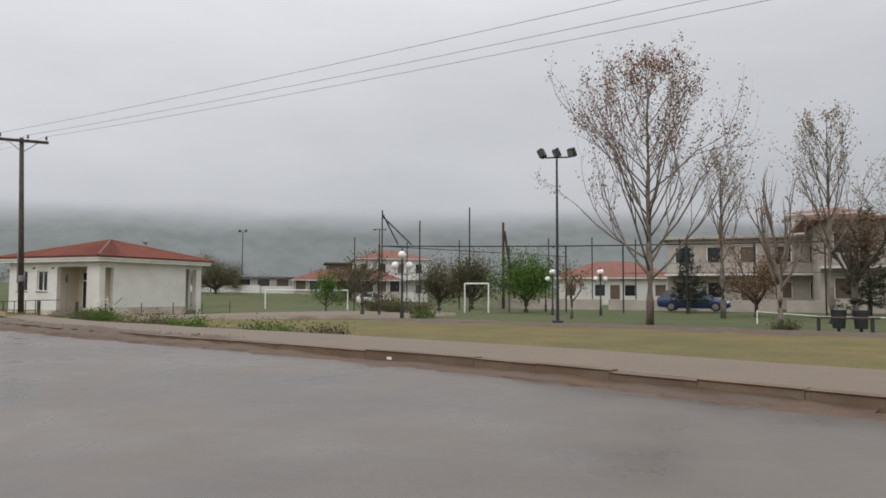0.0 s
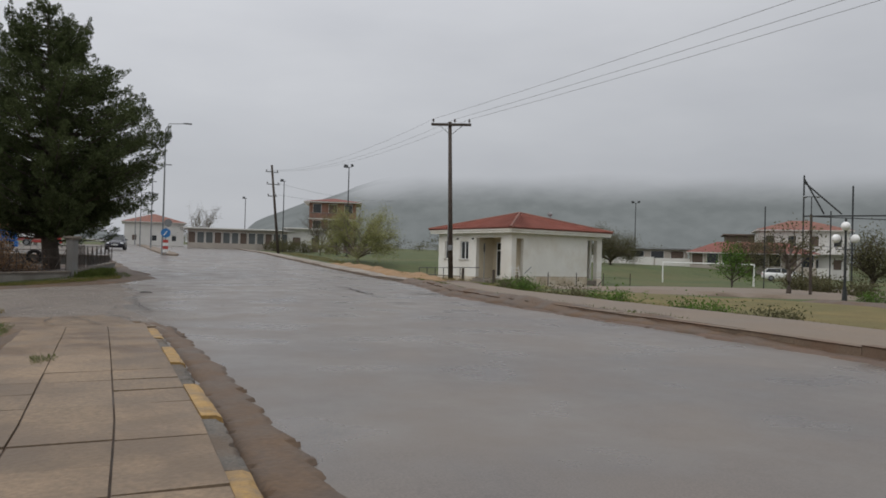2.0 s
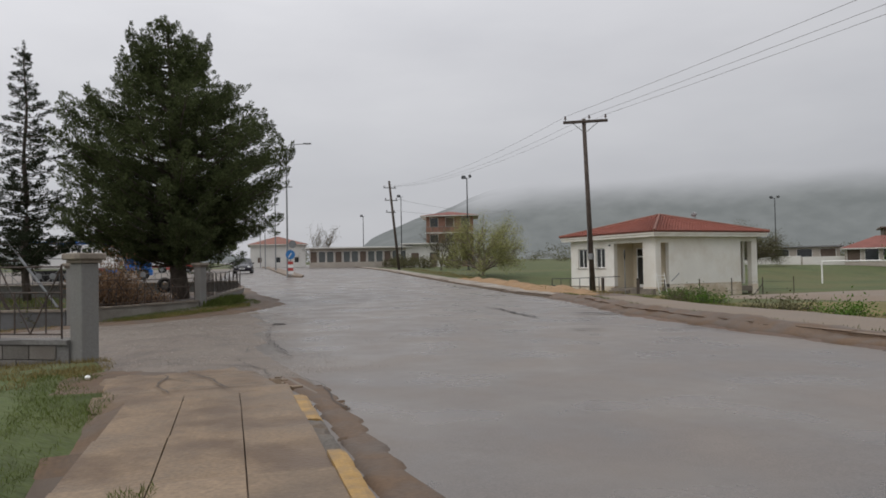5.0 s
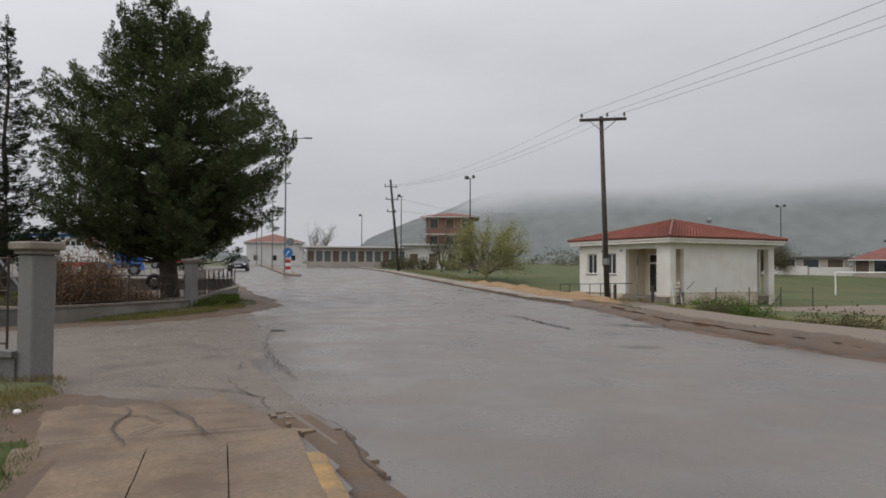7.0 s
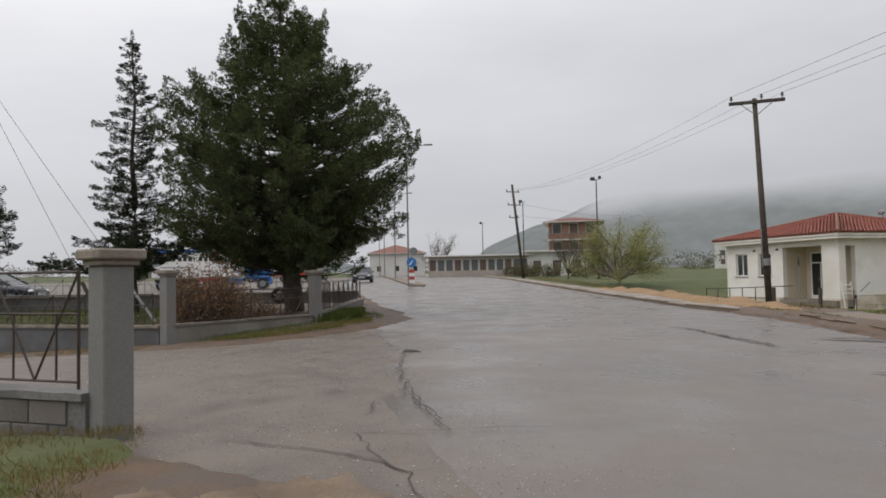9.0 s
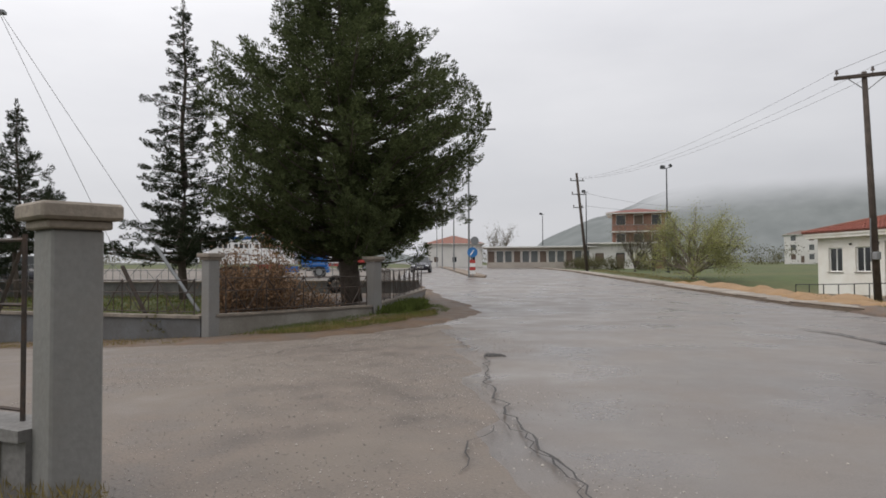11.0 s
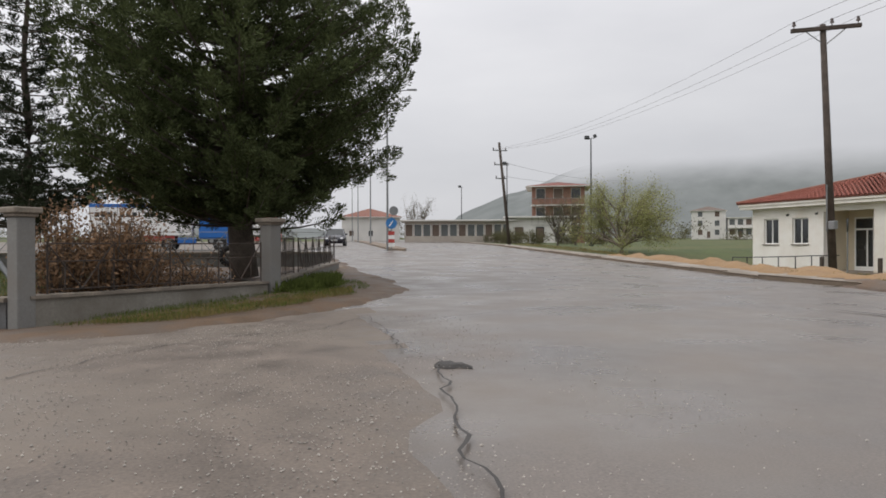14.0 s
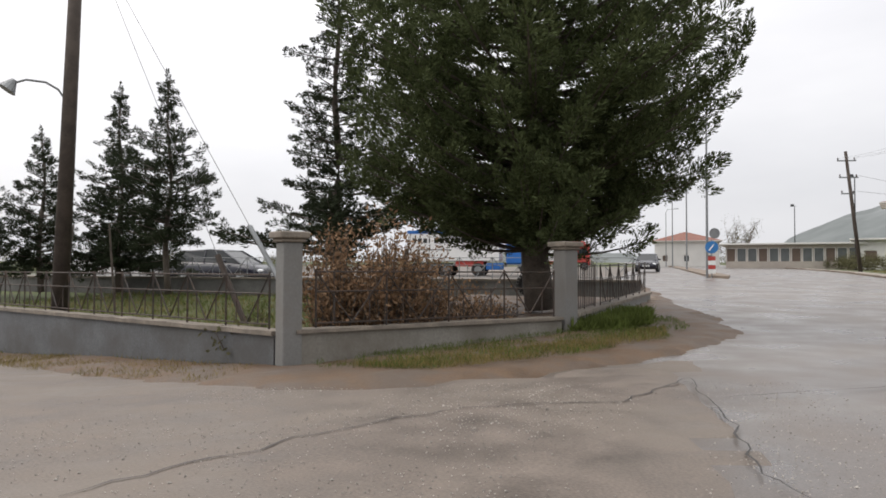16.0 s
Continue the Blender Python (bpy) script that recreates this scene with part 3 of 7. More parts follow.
# the four strips over 0.1 wide are plain dark streaks
for pts, w, wob in (([(-23.9, 1.95), (-22.5, 1.52), (-21.2, 1.17), (-20.3, 1.0), (-19.4, 0.88), (-18.85, 0.8), (-18.0, 0.72), (-17.5, 0.65)], 0.05, 0.08),
                    ([(-19.4, 0.88), (-19.41, 0.71), (-19.06, 0.45), (-18.4, 0.2)], 0.035, 0.08),
                    ([(-25.8, 8.22), (-24.9, 8.2), (-23.07, 7.57), (-21.36, 7.13)], 0.2, 0.05),
                    ([(-22.16, 8.6), (-21.7, 9.0), (-21.25, 9.45)], 0.5, 0.04),
                    ([(-18.6, 5.85), (-18.2, 6.4)], 0.42, 0.03),
                    ([(-17.95, 7.8), (-17.4, 8.3)], 0.25, 0.03),
                    ([(-17.53, 0.65), (-17.49, 1.03), (-17.3, 1.5)], 0.05, 0.05),
                    ([(-19.8, 0.85), (-17.53, 0.65), (-17.73, 0.0), (-15.75, 0.03)], 0.03, 0.12),
                    ([(-23.85, -1.38), (-24.55, -0.95), (-25.1, -0.68), (-26.2, 0.27), (-26.45, 1.46), (-27.7, 2.28)], 0.045, 0.1),
                    ([(-27.7, 2.28), (-25.8, 2.05), (-24.4, 1.77), (-23.9, 1.9)], 0.04, 0.09),
                    ([(-26.6, 2.25), (-27.3, 4.0), (-28.2, 6.4)], 0.03, 0.06),
                    ([(-22.9, 6.9), (-23.4, 6.88)], 0.07, 0.02)):
    ribbon("crack", pts, w, M_CRACK, 0.026, wob=wob)
hole = [(-23.4, 1.86), (-23.52, 1.78), (-23.66, 1.84), (-23.7, 1.97), (-23.58, 2.0), (-23.5, 2.08), (-23.36, 2.02), (-23.42, 1.94)]
tagged(draped("asphalt_patch", hole, M_CRACK, 0.024, 0.05, 0.05, tuck=0.0), "shallow pothole with a dark broken floor", "pothole", kind="structure")

fk0 = [p for p in FAR_KERB if -29.8 <= p[0] < 12]
far_mud = [(x, y + 0.05) for x, y in fk0] + [(-30.6, 13.7)] + [(x + 0.05, y - 0.45) for x, y in reversed(fk0)]
tagged(draped("far_gutter_mud", far_mud, M_MUD, 0.022, 0.2, 0.13, tuck=-0.03), "reddish-brown mud washed along the far kerb", "ground", kind="structure")
apron = [(-26.2, 12.3), (-28.4, 13.1), (-30.6, 13.7), (-33.5, 15.6), (-36.6, 18.2), (-35.2, 19.6), (-31.5, 18.0), (-28.0, 15.8), (-26.2, 14.6)]
tagged(draped("driveway_dirt", apron, M_DIRT, 0.05, 0.35, 0.2, 0.06, tuck=-0.05), "brown dirt where the pavement ends by the power pole", "ground", kind="structure")
back = [(-26.0, 14.6), (-30, 16.2), (-34, 18.2), (-37.2, 20.6), (-39.6, 22.2), (-42, 25.5), (-40.4, 28.4), (-37.5, 33), (-33.5, 31), (-29.5, 24), (-26.2, 18.4)]
tagged(draped("rough_grass", back, M_DRY, -0.02, 0.9, 0.35, 0.12), "rough yellow-green grass before the house", "grass", kind="structure")

# ---------------------------------------------------------------- kerbs and pavements
def oriented_block(s, a, b, w, z0a, z0b, h, ch=0.02):
    """A kerb stone from a to b on the ground, w wide to its left."""
    a, b = Vector((*a, 0)), Vector((*b, 0))
    d = (b - a).normalized()
    nn = Vector((-d.y, d.x, 0))
    prof = [(0, -0.06), (w, -0.06), (w, h), (ch, h), (0, h - ch)]
    vs = [a + nn * u + Vector((0, 0, z0a + v)) for u, v in prof] + [b + nn * u + Vector((0, 0, z0b + v)) for u, v in prof]
    n = len(prof)
    s.add(vs, [tuple(range(n)), tuple(range(2 * n - 1, n - 1, -1))] + [(i, n + i, n + (i + 1) % n, (i + 1) % n) for i in range(n)])


def along(poly, spacing):
    """Points at even spacing along a polyline."""
    out, carry = [Vector(poly[0])], 0.0
    for a, b in zip(poly, poly[1:]):
        a, b = Vector(a), Vector(b)
        L = (b - a).length
        t = spacing - carry
        while t < L:
            out.append(a.lerp(b, t / L))
            t += spacing
        carry = (L - (t - spacing))
    return out


rk = random.Random(5)
M_KERBOLD = material("eroded_dark_kerb_concrete", (0.115, 0.102, 0.086), 0.8, 0.45, 5, 60, 0.7, tint=(0.10, 0.065, 0.038), tint_scale=2.5, tint_amt=0.8)


def worn_stone(a, b, w, h, rough, seed):
    """A kerb stone from a to b, w wide away from the road, its top and arris crumbled by rough."""
    d = (b - a).normalized()
    nn = Vector((d.y, -d.x)) if Vector((d.y, -d.x)).y < 0 else Vector((-d.y, d.x))
    prof = [(0, -0.06), (0.0, h * 0.55), (0.018, h - 0.012), (w * 0.4, h), (w, h), (w, -0.06)]
    k, n = 18, len(prof)
    sh = Shape()
    for q in range(k + 1):
        p = a.lerp(b, q / k)
        for m, (u_, v_) in enumerate(prof):
            e = rough * (noise.noise((p.x * 9, p.y * 9, m * 1.7 + seed)) + 0.6 * noise.noise((p.x * 23, p.y * 23, m + seed))) if 0 < m < 4 else 0.0
            r = p + nn * (u_ + max(e, -0.01))
            sh.v.append((r.x, r.y, v_ - abs(e) * 0.9))
    sh.f = [(q * n + m, (q + 1) * n + m, (q + 1) * n + (m + 1) % n, q * n + (m + 1) % n) for q in range(k) for m in range(n)] + [tuple(range(n)), tuple(range(k * n + n - 1, k * n - 1, -1))]
    return sh


near_kerb_line = [(-14.2, -0.055), (-12.1, -0.405), (-9.0, -0.955), (-2, -2.395), (10, -4.985)]
near_kerb = thing("near_kerb", -9, -1, 0, "low eroded concrete kerb with worn alternating yellow paint", "kerb", kind="structure")
pts = along(near_kerb_line, 1.055)
for i, (a, b) in enumerate(zip(pts, pts[1:])):
    d = (b - a).normalized()
    painted = i % 2 == 0
    worn_stone(a + d * 0.01, b - d * 0.01, 0.125, (0.115 if painted else 0.095) + rk.uniform(-0.01, 0.01) - 0.03 * ss(-12, -14.2, a.x), 0.012 if painted else 0.03, i).make("kerb_stone", M_KERBY if painted else M_KERBOLD, near_kerb)
far_kerb = thing("far_kerb", -10, 7, 0, "concrete kerb stained rusty brown along the far side of the road", "kerb", kind="structure")
pts = along([p for p in FAR_KERB if -29 < p[0] < 12], 1.0)
for i, (a, b) in enumerate(zip(pts, pts[1:])):
    s = Shape()
    d = (b - a).normalized()
    oriented_block(s, a + d * 0.004, b - d * 0.004, -0.18, ground_z(*a) - 0.01, ground_z(*b) - 0.01, 0.15 + rk.uniform(-0.02, 0.015))
    s.make("kerb_stone", M_KERB, far_kerb)
far_kerb2 = thing("low_kerb", -45, 17, 0.1, "low pale kerb edging the sandy verge", "kerb", kind="structure")
pts = along([p for p in FAR_KERB if -126 < p[0] < -29], 2.0)
for a, b in zip(pts, pts[1:]):
    s = Shape()
    d = (b - a).normalized()
    oriented_block(s, a + d * 0.01, b - d * 0.01, -0.2, ground_z(*a) - 0.02, ground_z(*b) - 0.02, 0.11 + rk.uniform(-0.02, 0.02))
    s.make("kerb_stone", M_PAVE2, far_kerb2)


def slab_strip(name, inner, outer, mat, top, label):
    """A pavement between two lines of equal count, with a solid edge."""
    s = Shape()
    n = len(inner)
    for (x0, y0), (x1, y1) in zip(inner, outer):
        z0, z1 = ground_z(x0, y0), ground_z(x1, y1)
        s.v += [(x0, y0, z0 + top), (x1, y1, z1 + top), (x0, y0, z0 - 0.1), (x1, y1, z1 - 0.1)]
    for i in range(n - 1):
        a, b = 4 * i, 4 * i + 4
        s.f += [(a, a + 1, b + 1, b), (a, b, b + 2, a + 2), (a + 1, a + 3, b + 3, b + 1)]
    s.f += [(0, 2, 3, 1), (4 * n - 4, 4 * n - 3, 4 * n - 1, 4 * n - 2)]
    return tagged(s.make(name, mat), label, "pavement", kind="structure")


fk = along([p for p in FAR_KERB if -29 < p[0] < 12], 1.0)
inner_pave, outer_pave = [], []
for i, p in enumerate(fk):
    d = (fk[min(i + 1, len(fk) - 1)] - fk[max(i - 1, 0)]).normalized()
    nrm = Vector((d.y, -d.x))
    w = 2.45 - 0.7 * ss(-18, -27, p.x)
    inner_pave.append(tuple(p + nrm * 0.18))
    outer_pave.append(tuple(p + nrm * (w + 0.12 * noise.noise((p.x, 0, 0)))))
slab_strip("far_pavement", inner_pave, outer_pave, M_PAVE2, 0.13, "weathered brownish concrete pavement across the road")
fk = along([p for p in FAR_KERB if -126 < p[0] < -29], 2.0)
ia, oa = [], []
for i, p in enumerate(fk):
    d = (fk[min(i + 1, len(fk) - 1)] - fk[max(i - 1, 0)]).normalized()
    nrm = Vector((d.y, -d.x))
    ia.append(tuple(p + nrm * 0.2))
    oa.append(tuple(p + nrm * 1.5))
bank = Shape()
bpts = densify([p for p in FAR_KERB if -30 < p[0] < 6], 0.25, closed=False)
BANK = ((-0.36, -0.5), (-0.26, 0.03), (-0.12, 0.08), (0.0, 0.12), (0.16, 0.16), (0.34, 0.16), (0.52, 0.08))
for k, (x, y) in enumerate(bpts):
    a, b = Vector(bpts[max(k - 1, 0)]), Vector(bpts[min(k + 1, len(bpts) - 1)])
    d = (b - a).normalized()
    nrm = Vector((d.y, -d.x)) if d.x < 0 else Vector((-d.y, d.x))
    heap = 0.35 + 0.65 * ss(-9, -18, x) + 0.55 * noise.noise((x * 0.5, y * 0.5, 2))
    for u_, h_ in BANK:
        wv = (0.22 if u_ < -0.1 else 0.1) * noise.noise((x * 1.3, y * 1.3, u_ * 3)) + 0.05 * noise.noise((x * 5.1, y * 5.1, u_ * 7))
        q = Vector((x, y)) + nrm * (u_ + wv)
        bank.v.append((q.x, q.y, ground_z(q.x, q.y) + min(h_ * max(heap, 0.1) + 0.035 * noise.noise((x * 3.3, y * 3.3, u_ * 9)) * (u_ > -0.2), 0.2) + (0.02 if u_ > 0.1 else 0)))
nb_ = len(BANK)
bank.f = [(k * nb_ + m, (k + 1) * nb_ + m, (k + 1) * nb_ + m + 1, k * nb_ + m + 1) for k in range(len(bpts) - 1) for m in range(nb_ - 1)]
tagged(bank.make("mud_bank", M_DIRT, smooth=True), "brown mud washed up over the far kerb", "ground", kind="structure")
M_PALEPAVE = material("pale_worn_concrete", (0.27, 0.24, 0.205), 0.8, 0.3, 1.2, 30, 0.3, tint=(0.15, 0.115, 0.08), tint_scale=0.8, tint_amt=0.85)
slab_strip("far_pavement_west", ia, oa, M_PALEPAVE, 0.07, "pale concrete strip behind the low kerb")

# slabs of the near pavement
near_pavement = thing("near_pavement", -10, -1.5, 0, "large concrete paving slabs, cracked and muddy, with weeds", "pavement", kind="structure")
nk = along([(-14.9, -0.05), (-14.17, -0.17), (-12.1, -0.53), (-9.0, -1.08), (-2, -2.52), (10, -5.11)], 0.02)
rows_across = (0.0, 0.45, 0.91, 1.36)
di = 0
while di < len(nk) - 52:
    L = 22 + rk.randrange(2) if nk[di].x > -11.7 else 34 + rk.randrange(24)
    a, b = nk[di], nk[min(di + L, len(nk) - 1)]
    d = (b - a).normalized()
    nrm = Vector((-d.y, d.x)) if (Vector((-d.y, d.x)).y < 0) else Vector((d.y, -d.x))
    for r0, r1 in zip(rows_across, rows_across[1:]):
        g = 0.006 if a.x > -11.6 else 0.004
        q = [a + d * g + nrm * (r0 + g), b - d * g + nrm * (r0 + g), b - d * g + nrm * (r1 - g), a + d * g + nrm * (r1 - g)]
        h = 0.112 + rk.uniform(-0.004, 0.004) * (1 if a.x > -11.6 else 0.3) - 0.03 * ss(-12, -14.6, a.x)
        tx, ty = rk.uniform(-0.002, 0.002), rk.uniform(-0.002, 0.002)
        s = Shape()
        top = [(p.x, p.y, h + (tx if k in (0, 3) else -tx) + (ty if k < 2 else -ty)) for k, p in enumerate(q)]
        s.add(top + [(p.x, p.y, 0.0) for p in q], [(0, 1, 2, 3), (7, 6, 5, 4), (0, 4, 5, 1), (1, 5, 6, 2), (2, 6, 7, 3), (3, 7, 4, 0)])
        s.make("paving_slab", M_PAVE if a.x > -12.5 else M_PAVEMUD, near_pavement)
    di += L
mud_bed = [(-14.3, -0.25), (-12.05, -0.54), (-9.1, -1.06), (-2, -2.5), (10, -5.2), (9.6, -6.8), (-2.3, -4.1), (-9.4, -2.6), (-12.3, -2.1), (-15.3, -1.85)]
mud_bed2 = [(-11.7, -0.6), (-9.1, -1.06), (-2, -2.52), (10, -5.11), (9.6, -6.6), (-2.3, -4.0), (-9.4, -2.5), (-11.9, -2.0)]
tagged(draped("joint_dirt", mud_bed2, M_DIRT, 0.0995, 0.5, tuck=0.07), "brown dirt packed in the slab joints", "ground", kind="structure")
tagged(draped("pavement_bed", mud_bed, M_DIRT, 0.07, 0.5), "brown mud in the joints of the paving", "ground", kind="structure")
broken = thing("broken_paving", -16, -0.8, 0.05, "broken concrete pieces of the pavement's end in mud", "paving", kind="structure")
for i in range(13):
    cx = rk.uniform(-15.9, -15.0)
    cy = rk.uniform(-0.25, 0.12) - 0.5 * max(-15.9 - cx, 0)
    n = rk.choice((4, 5, 5, 6))
    R = rk.choice((0.025, 0.04, 0.055, 0.07)) * rk.uniform(0.7, 1.2)
    a0 = rk.uniform(0, 6)
    ang = sorted(a0 + 2 * math.pi * k / n + rk.uniform(-0.3, 0.3) for k in range(n))
    o = [(cx + R * rk.uniform(0.6, 1.2) * math.cos(t), cy + R * rk.uniform(0.6, 1.2) * math.sin(t)) for t in ang]
    s = Shape()
    zt = ground_z(cx, cy) + rk.uniform(0.018, 0.04)
    s.prism(o, zt - 0.1, zt, axis="z")
    s.make("paving_piece", M_PAVE, broken)
pave_end = [(-14.6, -0.2), (-15.45, -0.05), (-15.9, -0.1), (-16.23, -0.26), (-16.6, -0.2), (-16.5, -0.65), (-16.3, -1.1), (-16.7, -1.25), (-16.4, -1.6), (-15.0, -1.7), (-14.6, -1.65)]
tagged(draped("pavement_end", pave_end, M_PAVEMUD, 0.078, 0.12, 0.16, 0.03, tuck=0.0), "worn muddy concrete where the pavement crumbles away", "pavement", kind="structure")
ribbon("seam", [(-16.1, 0.14), (-15.62, 0.29), (-14.96, 0.33), (-14.4, 0.2), (-13.6, 0.12)], 0.028, M_CRACK, 0.022, wob=0.06)
ribbon("seam", [(-16.4, 0.36), (-16.55, 0.1), (-17.1, -0.18), (-17.6, -0.62), (-18.0, -1.0)], 0.04, M_CRACK, 0.03, wob=0.1)

# joints and breaks of the worn end slabs
for pts in ([(-14.95, -0.15), (-14.98, -0.6), (-15.02, -1.1), (-15.06, -1.6)], [(-15.6, -0.15), (-15.72, -0.6), (-15.66, -0.95)], [(-14.75, -0.62), (-15.4, -0.66), (-16.15, -0.8)], [(-14.75, -1.12), (-15.3, -1.18), (-15.9, -1.02), (-16.3, -1.08)],
            [(-15.02, -1.1), (-15.35, -0.85), (-15.66, -0.95), (-15.9, -1.3)], [(-15.35, -0.85), (-15.4, -0.66)]):
    ribbon("seam", pts, 0.03, M_CRACK, 0.106, wob=0.025, step=0.06)

# loose pale stones strewn over the side street
rgs = np.random.default_rng(31)
stones = Shape()
while len(stones.v) < 6 * 16000:
    x, y = rgs.uniform(-27.5, -15.8), rgs.uniform(-3.0, 3.2)
    if y > 0.9 + (-17.5 - x) * 0.16 + 0.9 * abs(rgs.normal()) or noise.noise((x * 0.55, y * 0.9, 6)) < rgs.uniform(-0.45, 0.35):
        continue
    r = rgs.uniform(0.003, 0.008) * (1.7 if rgs.random() < 0.06 else 1)
    z = ground_z(x, y) + 0.022
    a = rgs.uniform(0, 6.28)
    c_, s_ = math.cos(a) * r, math.sin(a) * r
    stones.add([(x + c_, y + s_, z), (x - s_ * 0.7, y + c_ * 0.7, z), (x - c_, y - s_, z), (x + s_ * 0.7, y - c_ * 0.7, z), (x, y, z + r * 0.6), (x, y, z - r * 0.6)],
               [(0, 1, 4), (1, 2, 4), (2, 3, 4), (3, 0, 4), (1, 0, 5), (2, 1, 5), (3, 2, 5), (0, 3, 5)])
M_STONE = material("pale_loose_stone", (0.33, 0.305, 0.275), 0.8, 0.2, 5, 60, 0.0, island=0.45)
tagged(stones.make("gravel", M_STONE), "loose pale gravel on the worn side street", "gravel", kind="stuff")

# ---------------------------------------------------------------- small white house
HX0, HX1, HY0, HY1, HZ, HT = -49.55, -41.15, 28.8, 37.45, -0.72, 2.78
house = thing("house", -45.35, 33.1, HZ, "small single-storey white rendered house with a red hip roof", "house")


def wall_piece(x0, y0, z0, x1, y1, z1, mat=M_RENDER, name="wall"):
    return Shape().box(x0, y0, z0, x1, y1, z1).make(name, mat, house)


W = 0.28
# south wall: two windows, then the corner porch
wx = [(HX0, -48.75), (-47.75, -46.85), (-45.85, -44.95)]
for a, b in wx:
    wall_piece(a, HY0, HZ + 0.45, b, HY0 + W, HT)
for a, b in ((-48.75, -47.75), (-46.85, -45.85)):
    wall_piece(a, HY0, HZ + 0.45, b, HY0 + W, 0.92)
    wall_piece(a, HY0, 2.24, b, HY0 + W, HT)
wall_piece(-44.95, HY0, 2.48, -42.25, HY0 + W, HT)
wall_piece(-42.25, HY0, HZ + 0.45, HX1, HY0 + 0.42, HT, name="column")
# porch lining
wall_piece(-45.1, HY0 + W, HZ + 0.3, -44.95, HY0 + 1.7, HT, M_CREAM)
wall_piece(-44.95, HY0 + 1.6, HZ + 0.3, -44.62, HY0 + 1.8, HT, M_CREAM)
wall_piece(-43.55, HY0 + 1.6, HZ + 0.3, HX1 - W, HY0 + 1.8, HT, M_CREAM)
wall_piece(-44.62, HY0 + 1.6, 2.2, -43.55, HY0 + 1.8, HT, M_CREAM)
wall_piece(-44.95, HY0 + W, 2.6, HX1 - W, HY0 + 1.6, HT - 0.02, M_CREAM, "porch_ceiling")
wall_piece(-45.0, HY0 - 0.25, HZ + 0.02, HX1, HY0 + 1.75, HZ + 0.36, M_CAP, "porch_floor")
for k in range(2):
    wall_piece(-44.9, HY0 - 0.55 - 0.3 * k, HZ - 0.05, -43.2, HY0 - 0.25 - 0.3 * k, HZ + 0.24 - 0.12 * k, M_CAP, "step")
# east wall with a narrow porch slit and the recess at its far end
wall_piece(HX1 - W, 29.22, 2.42, HX1, 29.85, HT)
wall_piece(HX1 - W, 29.85, HZ + 0.45, HX1, 35.95, HT)
wall_piece(HX1 - W, 35.95, 2.5, HX1, 36.95, HT)
wall_piece(HX1 - 0.35, 36.95, HZ + 0.45, HX1, HY1, HT, name="column")
wall_piece(HX1 - 1.6, 35.7, HZ + 0.3, HX1 - W, 35.95, HT, M_CREAM)
wall_piece(HX1 - 1.8, 35.95, HZ + 0.3, HX1 - 1.6, HY1, HT, M_CREAM)
wall_piece(HX1 - 1.6, HY1 - 0.2, HZ + 0.45, HX1 - 1.0, HY1, HT)
wall_piece(HX1 - 1.7, 35.9, HZ + 0.02, HX1, HY1, HZ + 0.34, M_CAP, "porch_floor")
wall_piece(HX0, HY1 - W, HZ, HX1 - 1.6, HY1, HT)
wall_piece(HX0, HY0 + W, HZ, HX0 + W, HY1 - W, HT)
# plinth, damp and stained
wall_piece(HX0 - 0.02, HY0 - 0.02, HZ - 0.25, -45.0, HY0 + W, HZ + 0.45, M_STAIN, "plinth")
wall_piece(-42.27, HY0 - 0.02, HZ - 0.25, HX1 + 0.02, HY0 + 0.44, HZ + 0.45, M_STAIN, "plinth")
wall_piece(HX1 - W, 29.85, HZ - 0.25, HX1 + 0.02, 35.95, HZ + 0.62, M_STAIN, "plinth")
wall_piece(HX1 - 0.37, 36.95, HZ - 0.25, HX1 + 0.02, HY1 + 0.02, HZ + 0.45, M_STAIN, "plinth")
# soffit and fascia
EX0, EX1, EY0, EY1 = -50.08, -40.66, 28.28, 37.98
Shape().box(EX0 + 0.06, EY0 + 0.06, HT, EX1 - 0.06, EY1 - 0.06, HT + 0.14).box(EX0, EY0, HT + 0.14, EX1, EY1, HT + 0.30, 0.02).make("soffit", M_RENDER, house, "white rendered soffit and fascia")
g = Shape()
for a, b in (((EX0, EY0), (EX1, EY0)), ((EX1, EY0), (EX1, EY1)), ((EX1, EY1), (EX0, EY1)), ((EX0, EY1), (EX0, EY0))):
    g.tube((*a, HT + 0.3), (*b, HT + 0.3), 0.045, n=6)
g.make("gutter", M_TILE2, house, "brown rain gutter")
# hip roof in courses of tiles
AP = Vector(((EX0 + EX1) / 2, (EY0 + EY1) / 2, 4.42))
rcx, rcy, rhx, rhy = AP.x, AP.y, (EX1 - EX0) / 2 + 0.06, (EY1 - EY0) / 2 + 0.06
zr0 = HT + 0.31
Shape().add([(rcx - rhx, rcy - rhy, zr0), (rcx + rhx, rcy - rhy, zr0), (rcx + rhx, rcy + rhy, zr0), (rcx - rhx, rcy + rhy, zr0), tuple(AP - Vector((0, 0, 0.02)))],
            [(0, 1, 4), (1, 2, 4), (2, 3, 4), (3, 0, 4), (3, 2, 1, 0)]).make("roof_deck", M_TILE, house)
